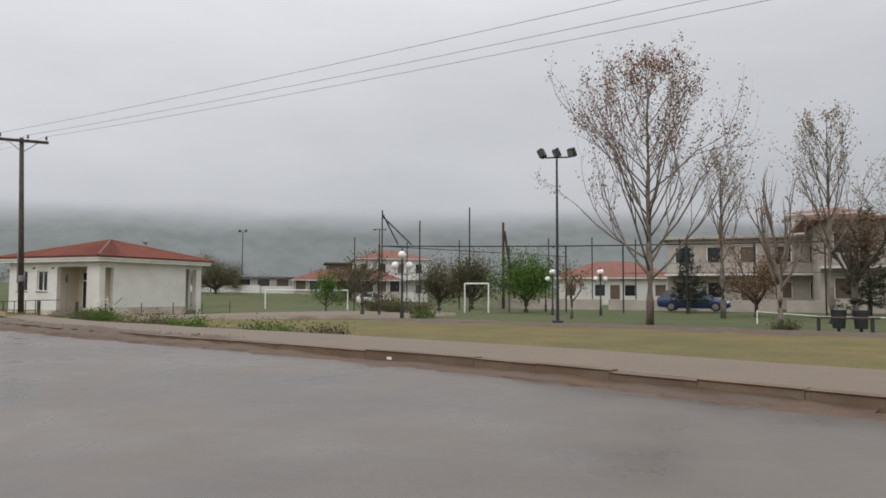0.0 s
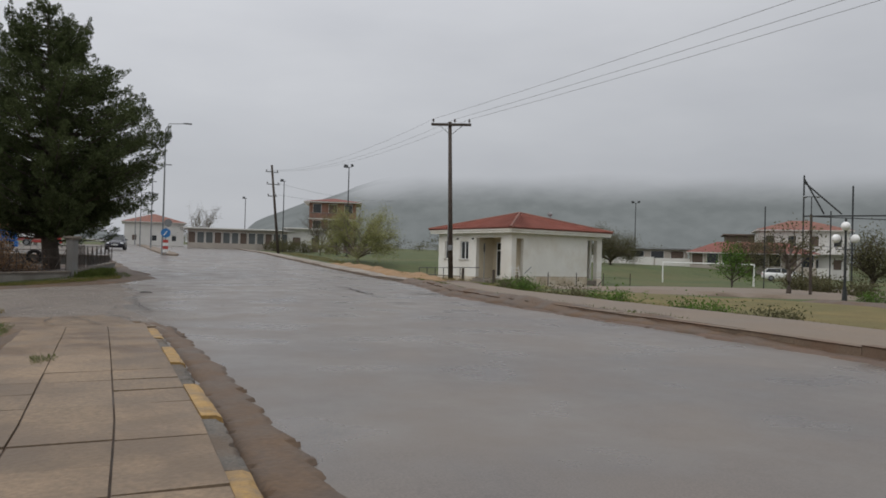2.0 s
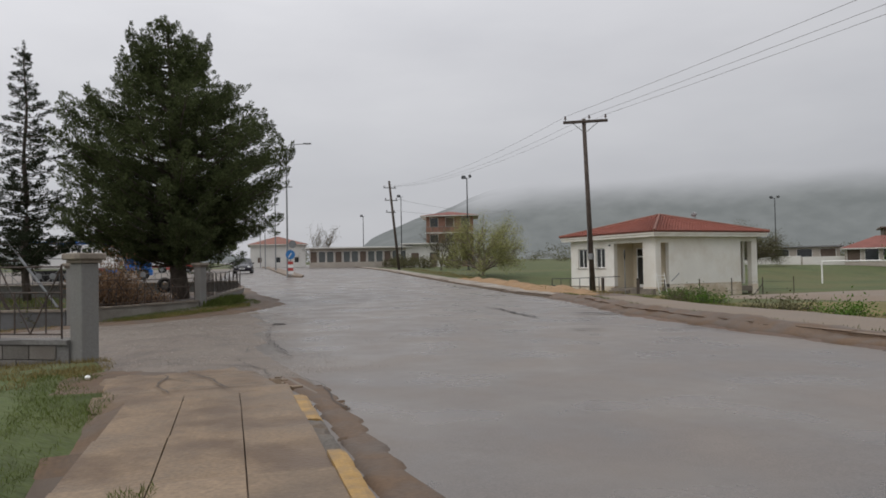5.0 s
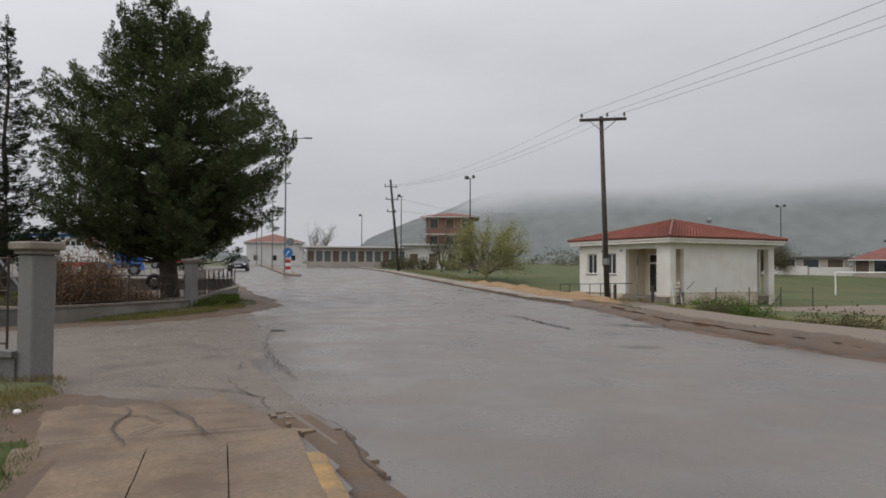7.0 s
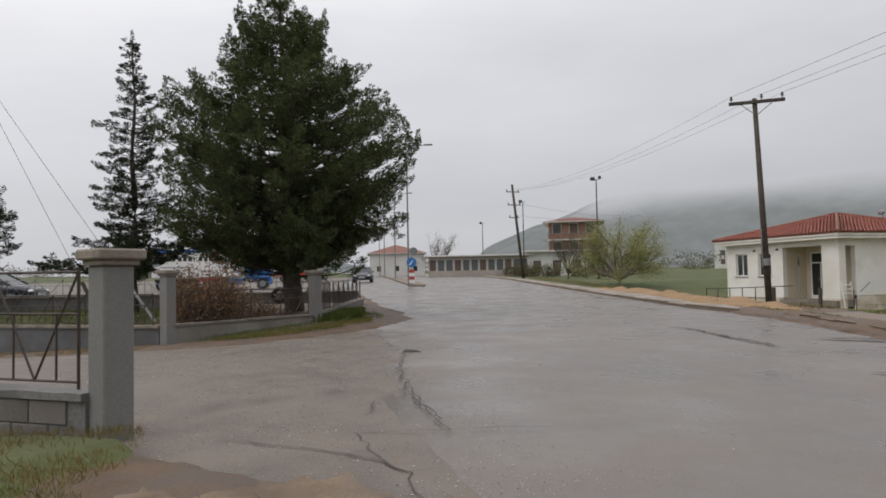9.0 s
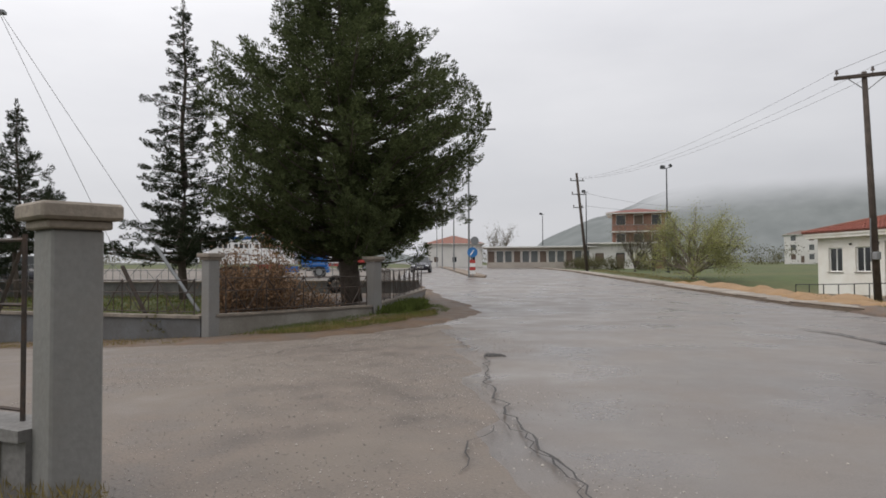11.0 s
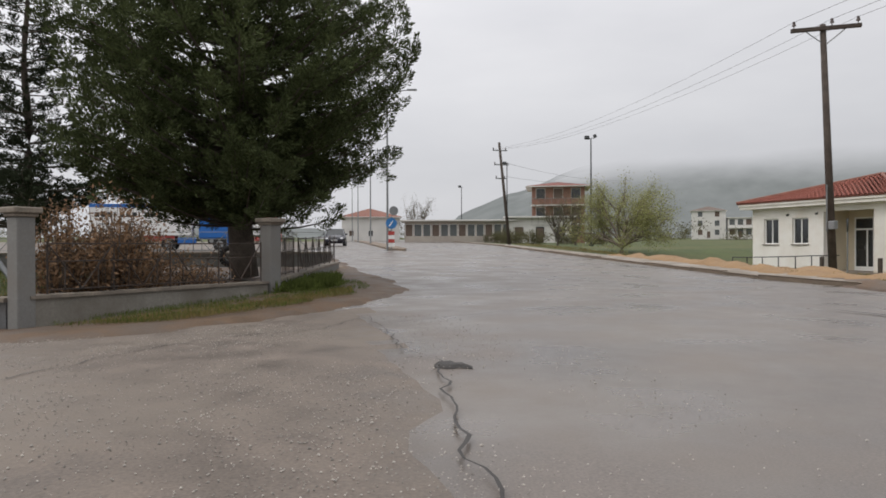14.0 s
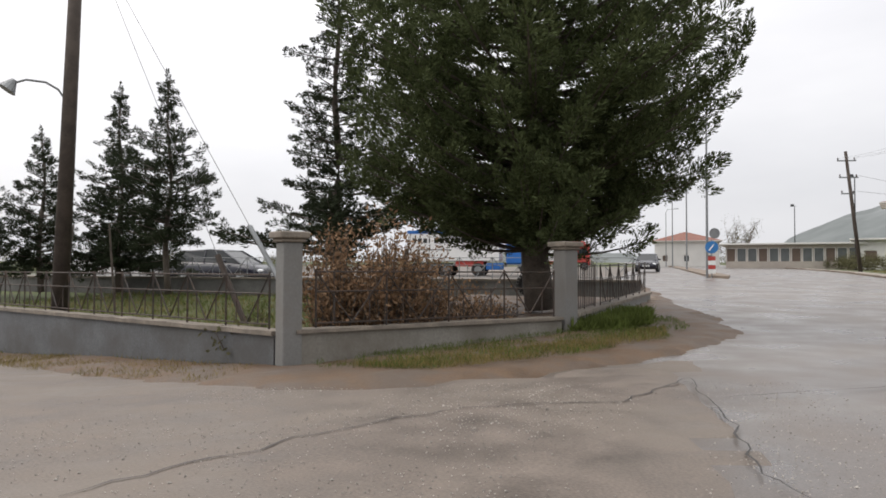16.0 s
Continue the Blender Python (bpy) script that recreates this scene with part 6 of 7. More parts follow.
blades("wall_foot_grass", [(-27.9, -2.5), (-29.0, -4.6), (-31.7, -8.2), (-36.2, -14.0), (-37.2, -13.4), (-33.2, -7.6), (-30.6, -3.9), (-29.6, -2.4)], 9000, 11, 0.02, 0.09, M_DRYGRASS, "dry matted grass along the foot of the side wall", 0.04)

# ---------------------------------------------------------------- poles, wires, lamps
pole = thing("power_pole", -37.75, 21.4, -0.35, "leaning dark wooden power pole with a crossarm", "power pole")
PT, PB = Vector((-38.13, 21.38, 8.72)), Vector((-37.72, 21.42, -0.6))
Shape().tube(PB, PT, 0.145, 0.10, n=12).make("shaft", M_WOODPOLE, pole, smooth=True)
arm_d = Vector((0.62, 0.785, 0)).normalized()
ac = PT + Vector((0.13, 0, -0.16))
arm = Shape()
aq = arm_d.to_track_quat("X", "Z").to_matrix().to_4x4()
arm.box(-1.13, -0.06, -0.07, 1.13, 0.06, 0.07, 0.01).moved(Matrix.Translation(ac) @ aq).make("crossarm", M_WOODPOLE, pole)
for sgn in (-1, 1):
    Shape().tube(ac + arm_d * sgn * 0.62 + Vector((0, 0, -0.08)), PT + Vector((0.1, 0, -0.75)), 0.02, n=5).make("brace", M_GREYMETAL, pole)
ins_at = []
for u_ in (-1.02, 0.2, 1.02):
    b_ = ac + arm_d * u_ + Vector((0, 0, 0.07))
    Shape().tube(b_, b_ + Vector((0, 0, 0.12)), 0.018, n=6).tube(b_ + Vector((0, 0, 0.10)), b_ + Vector((0, 0, 0.16)), 0.075, 0.06, n=10).tube(b_ + Vector((0, 0, 0.16)), b_ + Vector((0, 0, 0.25)), 0.045, 0.05, n=10).make("insulator", M_WHITEINS, pole)
    ins_at.append(b_ + Vector((0, 0, 0.24)))
Shape().box(-37.72, 21.16, 1.42, -37.45, 21.34, 1.72, 0.02).make("sign_plate", M_GREYMETAL, pole, "small pale metal plate")
Shape().tube((-37.78, 21.18, 1.35), (-37.78, 21.18, 3.0), 0.025, n=6).make("conduit", M_GREYMETAL, pole)


def wire(p, q, sag, r=0.012, n=22, name="power_line", label="thin overhead power line between poles"):
    p, q = Vector(p), Vector(q)
    s = Shape()
    s.path([p.lerp(q, k / n) - Vector((0, 0, sag * 4 * (k / n) * (1 - k / n))) for k in range(n + 1)], r, n=4)
    return tagged(s.make(name, M_WIRE), label, "cable", "overhead lines")


for b_, e_ in zip(ins_at, ((14.0, 12.6, 8.75), (14.0, 13.9, 8.75), (14.0, 14.9, 8.75))):
    wire(b_, e_, 0.32, 0.008)
pole2 = thing("power_pole", -82.8, 28.8, zat(-82.8, 28.8), "leaning dark wooden power pole with short crossarms", "power pole")
p2t, p2b = Vector((-82.85, 28.65, 10.95)), Vector((-82.5, 29.6, zat(-82.5, 29.6) - 0.3))
Shape().tube(p2b, p2t, 0.17, 0.12, n=10).make("shaft", M_WOODPOLE, pole2, smooth=True)
for k, dz in enumerate((0.75, 2.1, 3.4)):
    c = p2t.lerp(p2b, dz / 10)
    Shape().box(c.x - 0.05, c.y - 0.75, c.z - 0.05, c.x + 0.05, c.y + 0.75 - 0.4 * (k == 2), c.z + 0.05).make("crossarm", M_GREYMETAL, pole2)
    for u_ in (-0.7, 0.6 - 0.4 * (k == 2)):
        Shape().tube((c.x, c.y + u_, c.z + 0.05), (c.x, c.y + u_, c.z + 0.25), 0.05, n=6).make("insulator", M_WHITEINS, pole2)
for b_, u_ in zip(ins_at, (-0.7, 0.0, 0.6)):
    wire(b_, p2t + Vector((0, u_, -0.6)), 0.9, 0.007)
for dz in (2.1, 3.4):
    wire(p2t.lerp(p2b, dz / 10) + Vector((0, 0.5, 0.2)), (-101, 56, 9.6), 0.6, 0.012, 8)


def flood_pole(x, y, top, heads, label, r=0.06, size=0.27, base=None, aim=-60):
    z = zat(x, y) if base is None else base
    t = thing("floodlight_pole", x, y, z, label, "floodlight", "floodlights")
    Shape().tube((x, y, z - 0.1), (x, y, top), r, r * 0.6, n=8).make("pole", M_DARKMETAL, t)
    Shape().box(x - 0.16, y - 0.16, z - 0.02, x + 0.16, y + 0.16, z + 0.1, 0.01).make("base_plate", M_DARKMETAL, t)
    Shape().tube((x - 0.42, y - 0.1, top - 0.02), (x + 0.42, y + 0.1, top - 0.02), 0.03, n=6).make("crossbar", M_DARKMETAL, t)
    for k in range(heads):
        u_ = (k / max(heads - 1, 1) - 0.5) * 2
        m = pose(x + u_ * 0.52, y + 0.12 * u_, top + 0.14, 25, 0, aim + 40 * u_)
        hd = Shape().prism([(-size / 2, -0.15), (size / 2, -0.15), (size / 2 * 0.8, 0.16), (-size / 2 * 0.8, 0.16)], -0.1, 0.1).moved(m).make("lamp_head", M_DARKMETAL, t)
        Shape().box(-size / 2 * 0.8, -0.115, -0.11, size / 2 * 0.8, -0.1, 0.12).moved(m).make("lens", M_GREYMETAL, hd)
    return t


flood_pole(-10.55, 22.5, 5.85, 3, "tall dark floodlight pole at the lawn's edge")
flood_pole(-77.4, 35.6, 10.9, 2, "tall grey floodlight pole beside the field", 0.09, 0.5)
flood_pole(-101.3, 37.9, 11.2, 1, "tall grey floodlight pole beside the field", 0.09, 0.5)
flood_pole(-127.8, 41.9, 10.4, 1, "tall grey floodlight pole beside the field", 0.09, 0.5)
flood_pole(-82.0, 90.0, 10.6, 2, "tall grey floodlight pole beyond the pitch", 0.09, 0.5)

globe = thing("globe_lamp", -16.6, 22.1, zat(-16.6, 22.1), "dark street lamp with four white globes", "street lamp", "globe lamps")
gx, gy, gz = -16.6, 22.1, zat(-16.6, 22.1)
Shape().tube((gx, gy, gz), (gx, gy, gz + 0.5), 0.09, 0.06, n=10).tube((gx, gy, gz + 0.5), (gx, gy, gz + 2.75), 0.045, 0.035, n=8).make("pole", M_DARKMETAL, globe)
for k in range(4):
    a = radians(25 + 90 * k)
    ex, ey, ez = gx + 0.27 * math.cos(a), gy + 0.27 * math.sin(a), gz + (2.35 if k % 2 else 1.95)
    arm_ = Shape().path([(gx, gy, ez - 0.2), (ex, ey, ez - 0.22), (ex, ey, ez)], 0.018, n=5).make("arm", M_DARKMETAL, globe)
    Shape().ball((ex, ey, ez + 0.14), 0.145, seg=14, rings=10).make("globe", M_GLOBE, globe, "white round glass globe", smooth=True)
for k, (x, y) in enumerate(((-15.2, 38.0), (-12.6, 38.8), (-17.7, 45.0), (6.0, 44.0), (4.0, 45.0))):
    copy_thing(globe, pose(x, y, zat(x, y)))
lamp2 = thing("twin_lamp", -19.2, 24.9, zat(-19.2, 24.9), "slim dark pole with two small lamps on a wire bracket", "street lamp")
Shape().tube((-19.2, 24.9, zat(-19.2, 24.9) - 0.1), (-19.25, 24.95, 3.05), 0.06, 0.045, n=8).make("pole", M_WOODPOLE, lamp2)
Shape().tube((-19.25, 24.95, 3.05), (-19.25, 24.95, 3.72), 0.02, n=6).tube((-19.45, 24.85, 3.72), (-19.05, 25.05, 3.72), 0.015, n=5).make("bracket", M_DARKMETAL, lamp2)
for u_ in (-0.2, 0.2):
    Shape().ball((-19.25 + u_, 24.95 + u_ / 2, 3.72), 0.07, 0.07, 0.05).make("lamp_head", M_GREYMETAL, lamp2)


def street_lamp(x, y, h_, arm_len, az):
    z = zat(x, y)
    t = thing("street_lamp", x, y, z, "tall grey steel street lamp on the traffic island", "street lamp", "street lamps")
    Shape().tube((x, y, z), (x, y, z + h_ - 0.5), 0.085, 0.05, n=8).make("pole", M_GREYMETAL, t)
    dx, dy = math.cos(radians(az)), math.sin(radians(az))
    Shape().path([(x, y, z + h_ - 0.5), (x + dx * 0.25, y + dy * 0.25, z + h_ - 0.08), (x + dx * arm_len, y + dy * arm_len, z + h_)], 0.035, n=6).make("arm", M_GREYMETAL, t)
    hd = Shape().box(-0.32, -0.11, -0.05, 0.32, 0.11, 0.05, 0.02).moved(pose(x + dx * (arm_len + 0.25), y + dy * (arm_len + 0.25), z + h_ + 0.02, 0, 0, az)).make("lamp_head", M_GREYMETAL, t)
    return t


for x, y, h_ in ((-64.5, 12.45, 10.6), (-89.5, 17.4, 9.6), (-112, 21.2, 9.3), (-139, 26.3, 9.3)):
    street_lamp(x, y, h_, 1.4, 70)
isl = [(-61.6, 12.8), (-64, 13.6), (-80, 16.6), (-100, 20.6), (-140, 28.0), (-140, 26.8), (-100, 19.2), (-80, 15.2), (-64, 12.4)]
s = Shape()
top_v = [(x, y, ground_z(x, y) + 0.14) for x, y in isl]
nv = len(isl)
s.add(top_v + [(x, y, ground_z(x, y) - 0.1) for x, y in isl], [tuple(range(nv))] + [(i, nv + i, nv + (i + 1) % nv, (i + 1) % nv) for i in range(nv)])
tagged(s.make("traffic_island", M_PAVE2), "long narrow concrete traffic island", "traffic island", kind="structure")
M_BLUE = material("sign_blue", (0.03, 0.17, 0.42), 0.4, 0.1, 3, 40, 0.0)
M_REDP = material("sign_red", (0.42, 0.05, 0.04), 0.45, 0.1, 3, 40, 0.0)
ts = thing("traffic_sign", -63.2, 12.35, ground_z(-63.2, 12.35) + 0.1, "blue round arrow sign over a red and white striped marker", "sign")
tz = ground_z(-63.2, 12.35)
Shape().tube((-63.2, 12.35, tz), (-63.2, 12.35, tz + 2.2), 0.035, n=6).make("post", M_GREYMETAL, ts)
dq = (Vector((1, -0.27, 0))).normalized()
Shape().tube(Vector((-63.15, 12.34, tz + 1.75)), Vector((-63.15, 12.34, tz + 1.75)) + dq * 0.02, 0.36, n=20).make("disc", M_BLUE, ts, "blue round disc")
ar = Shape().tube(Vector((-63.13, 12.5, tz + 1.98)), Vector((-63.13, 12.18, tz + 1.55)), 0.035, n=5)
ar.make("arrow", M_WHITEPAINT, ts)
Shape().tube(Vector((-63.16, 12.5, tz + 2.55)), Vector((-63.14, 12.5, tz + 2.55)), 0.3, n=18).make("upper_disc", M_GREYMETAL, ts, "grey back of a second disc")
for k in range(4):
    Shape().box(-63.2, 12.15, tz + 0.25 + 0.25 * k, -63.15, 12.55, tz + 0.48 + 0.25 * k).make("stripe", M_REDP if k % 2 else M_WHITEPAINT, ts)

wp = thing("lamp_pole", -34.0, -7.9, 0.1, "old wooden pole carrying a curved street lamp", "power pole")
Shape().tube((-34.0, -7.95, -0.1), (-34.02, -7.7, 8.3), 0.16, 0.11, n=10).make("shaft", M_WOODPOLE, wp, smooth=True)
Shape().path([(-33.95, -7.85, 4.2), (-33.88, -7.98, 4.42), (-33.75, -8.15, 4.53), (-33.55, -8.4, 4.53), (-33.45, -8.55, 4.45)], 0.022, n=6).make("lamp_arm", M_GREYMETAL, wp)
Shape().tube((-33.45, -8.56, 4.50), (-33.37, -8.66, 4.30), 0.05, 0.17, n=14).make("lamp_head", M_GREYMETAL, wp, "conical grey lamp hood")
for k, zz in enumerate((7.9, 7.4)):
    Shape().box(-34.12, -8.15, zz, -33.9, -7.3, zz + 0.07).make("crossarm", M_GREYMETAL, wp)
    Shape().ball((-34.0, -8.1, zz + 0.15), 0.06).make("insulator", M_WHITEINS, wp)
guy = thing("guy_wire", -30.95, -2.75, 0.2, "taut guy wire with a pale sleeve at its foot", "cable")
ga, gb = Vector((-31.55, -2.5, 0.2)), Vector((-34.0, -7.7, 7.9))
Shape().tube(ga, gb, 0.007, n=4).make("wire", M_WIRE, guy)
Shape().tube(ga, ga.lerp(gb, 0.19), 0.04, n=8).make("sleeve", M_GREYMETAL, guy, "pale metal sleeve")
guy2 = thing("guy_wire", -32.6, -4.6, 0.2, "guy wire with a dark timber guard", "cable")
ga, gb = Vector((-32.65, -3.8, 0.1)), Vector((-34.0, -7.75, 8.1))
Shape().tube(ga, gb, 0.007, n=4).make("wire", M_WIRE, guy2)
Shape().tube(ga, ga.lerp(gb, 0.14), 0.05, n=8).make("sleeve", M_WOODPOLE, guy2, "dark timber guard")
wire((-34.0, -8.1, 8.05), (-60, -60, 8.5), 0.6, 0.008)
for i, (x, y, dx, dy) in enumerate(((-37.2, -10.0, 0.5, 0.1), (-38.6, -9.4, 0.4, -0.1), (-36.4, -11.6, 0.5, 0.3), (-38.8, -11.0, -0.3, 0.2))):
    s = Shape().tube((x, y, zat(x, y) - 0.1), (x + dx * 0.5, y + dy, zat(x, y) + 2.2 + 0.2 * (i % 2)), 0.035, 0.025, n=5)
    tagged(s.make("prop_stake", M_BARK), "thin leaning wooden stake among the conifers", "stake", "stakes")
tub = Shape().tube((-33.9, 0.35, ground_z(-33.9, 0.35) + 0.15), (-33.9, 0.35, ground_z(-33.9, 0.35) + 0.38), 0.15, 0.2, n=12)
tagged(tub.make("plant_tub", M_DARKMETAL), "dark plastic tub behind the wall", "tub")
tyre = Shape()
for k in range(20):
    a0, a1 = 2 * math.pi * k / 20, 2 * math.pi * (k + 1) / 20
    tyre.tube((-40.6, 1.2 + 0.24 * math.cos(a0), 0.62 + 0.24 * math.sin(a0)), (-40.6, 1.2 + 0.24 * math.cos(a1), 0.62 + 0.24 * math.sin(a1)), 0.09, n=7)
tagged(tyre.make("old_tyre", M_RUBBER), "old black tyre leaning by the back wall", "tyre")
lit = Shape().ball((-8.44, 6.5, 0.05), 0.13, 0.06, 0.05, 7, 5)
tagged(lit.make("litter", M_WHITEPAINT), "crumpled white paper litter by the kerb", "litter")
bit = Shape().ball((-15.9, -1.75, ground_z(-15.9, -1.75) + 0.16), 0.04, 0.03, 0.02, 6, 4)
tagged(bit.make("litter", M_WHITEPAINT), "small white scrap of litter on the grass edge", "litter")

# ---------------------------------------------------------------- sports ground and benches
def goal(x0, y0, x1, y1, h_, label, r=0.045, back=0.9):
    z0, z1 = zat(x0, y0), zat(x1, y1)
    zt = (z0 + z1) / 2 + h_
    t = thing("football_goal", (x0 + x1) / 2, (y0 + y1) / 2, z0, label, "goal", "goals")
    d = Vector((x1 - x0, y1 - y0, 0)).normalized()
    nn = Vector((-d.y, d.x, 0)) * back
    for x, y, z in ((x0, y0, z0), (x1, y1, z1)):
        Shape().tube((x, y, z - 0.05), (x, y, zt), r, n=8).make("upright", M_WHITEPAINT, t)
        if back:
            Shape().tube((x, y, zt), (x + nn.x, y + nn.y, z), r * 0.7, n=6).make("stay", M_WHITEPAINT, t)
    Shape().tube((x0, y0, zt), (x1, y1, zt), r, n=8).make("crossbar", M_WHITEPAINT, t)
    return t


goal(-48.4, 53.8, -42.0, 58.5, 1.9, "white football goal on the grass pitch", 0.06)
goal(-21.6, 40.1, -20.2, 40.7, 1.85, "small white goal frame on the lawn", 0.05, 0.7)
goal(-96.0, 47.0, -101.0, 52.0, 1.9, "white football goal far across the field", 0.06)
cf = thing("court_fence", -15, 41, 0, "tall steel posts and top rail of a sports court fence", "fence")
cpts = [(-27.2, 39.2, 6.4), (-24.9, 40.2, 5.7), (-21.9, 41.6, 6.6), (-19.4, 42.4, 4.0), (-15.9, 43.6, 4.0), (-12.3, 44.1, 4.0), (-8.5, 44.5, 4.0), (-4.6, 44.8, 4.0), (-0.8, 45.0, 4.0), (3.0, 45.1, 4.0), (8, 45.2, 4.0)]
for x, y, zt in cpts:
    Shape().tube((x, y, zat(x, y) - 0.1), (x, y, zt), 0.05, n=6).make("post", M_DARKMETAL, cf)
for zz, r in ((4.0, 0.045), (2.2, 0.018)):
    Shape().path([(x, y, zz) for x, y, _ in cpts[(0 if zz > 3 else 5):]], r, n=5).make("rail", M_DARKMETAL, cf)
Shape().tube((-27.2, 39.2, 6.0), (-25.4, 40.0, 4.1), 0.05, n=5).make("brace", M_DARKMETAL, cf)
Shape().tube((-27.2, 39.2, 6.2), (-26.2, 39.6, 4.1), 0.05, n=5).make("brace", M_DARKMETAL, cf)
cf2 = thing("court_fence", -22, 55, 0, "tall steel posts of the far side of the court", "fence")
for x, y, zt in ((-36, 50, 5.6), (-32, 52, 5.2), (-28, 54, 5.4), (-24.5, 55.5, 5.2), (-21, 57, 5.6), (-17.5, 58, 5.6), (-14, 58.6, 5.4), (-10.5, 59, 5.4)):
    Shape().tube((x, y, zat(x, y) - 0.1), (x, y, zt), 0.05, n=6).make("post", M_DARKMETAL, cf2)
Shape().tube((-27.2, 39.2, 4.0), (-19.5, 57.5, 4.0), 0.03, n=5).make("rail", M_DARKMETAL, cf2)
ups = thing("utility_pole", -23.4, 53, 0, "dark wooden pole with a slanting strut", "power pole")
Shape().tube((-23.4, 52.3, -0.4), (-23.4, 52.3, 6.6), 0.13, 0.1, n=8).make("shaft", M_WOODPOLE, ups)
Shape().tube((-22.4, 52.6, -0.4), (-23.3, 52.3, 5.9), 0.1, n=8).make("strut", M_WOODPOLE, ups)


def bench(x, y, rz):
    z = zat(x, y) + 0.03
    t = thing("bench", x, y, z, "dark slatted park bench on the lawn edge", "bench")
    m = pose(x, y, z, 0, 0, rz)
    for u_ in (-0.62, 0.62):
        Shape().box(u_ - 0.04, -0.22, 0, u_ + 0.04, 0.22, 0.4).moved(m).make("leg", M_DARKMETAL, t)
    for k in range(4):
        Shape().box(-0.8, -0.24 + 0.125 * k, 0.4, 0.8, -0.14 + 0.125 * k, 0.44, 0.006).moved(m).make("slat", M_WOODPOLE, t)
    return t


bench(-1.85, 19.2, -4)


def drum_(x, y):
    z = zat(x, y) + 0.03
    t = thing("waste_bin", x, y, z, "dark round drum standing in for a chair-like thing beyond the bench", "bin", "bins")
    Shape().tube((x, y, z + 0.1), (x, y, z + 0.62), 0.16, 0.21, n=14).make("body", M_DARKMETAL, t)
    Shape().tube((x, y, z - 0.05), (x, y, z + 0.12), 0.04, n=6).make("post", M_DARKMETAL, t)
    return t


# drums stand in for three dark chair-like things beyond the bench
for x in (-1.9, -1.35, 0.05):
    drum_(x, 20.6)
net = thing("volleyball_net", -1.5, 24, 0, "slack white rope between short stakes on the lawn", "rope")
Shape().path([(-4.2, 30, zat(-4.2, 30) + 0.5), (-2.0, 28, zat(-2, 28) + 0.38), (0.5, 26.5, zat(0.5, 26.5) + 0.4)], 0.015, n=4).make("rope", M_WHITEPAINT, net)
for x, y in ((-4.2, 30), (0.5, 26.5)):
    Shape().tube((x, y, zat(x, y) - 0.1), (x, y, zat(x, y) + 0.55), 0.03, n=5).make("stake", M_WHITEPAINT, net)

# ---------------------------------------------------------------- buildings
M_BEIGE = material("weathered_beige_render", (0.42, 0.38, 0.33), 0.9, 0.15, 0.5, 20, 0.1, tint=(0.30, 0.26, 0.23), tint_scale=0.4, tint_amt=0.6)
M_BRICKRED = material("bare_hollow_brick", (0.25, 0.135, 0.10), 0.9, 0.25, 1.0, 20, 0.2)
M_OFFWHITE = material("far_offwhite_render", (0.62, 0.61, 0.58), 0.9, 0.1, 0.5, 20, 0.05)
# a lighter grey pane for the farthest buildings
M_FARGLASS = material("grey_far_glass", (0.11, 0.12, 0.12), 0.25, 0.2, 1, 20, 0.0)
M_DULLRED = material("dull_red_roof", (0.20, 0.075, 0.06), 0.9, 0.2, 1, 20, 0.2)
M_SHUTTER = material("brown_shutter", (0.12, 0.085, 0.065), 0.7, 0.2, 3, 40, 0.1)


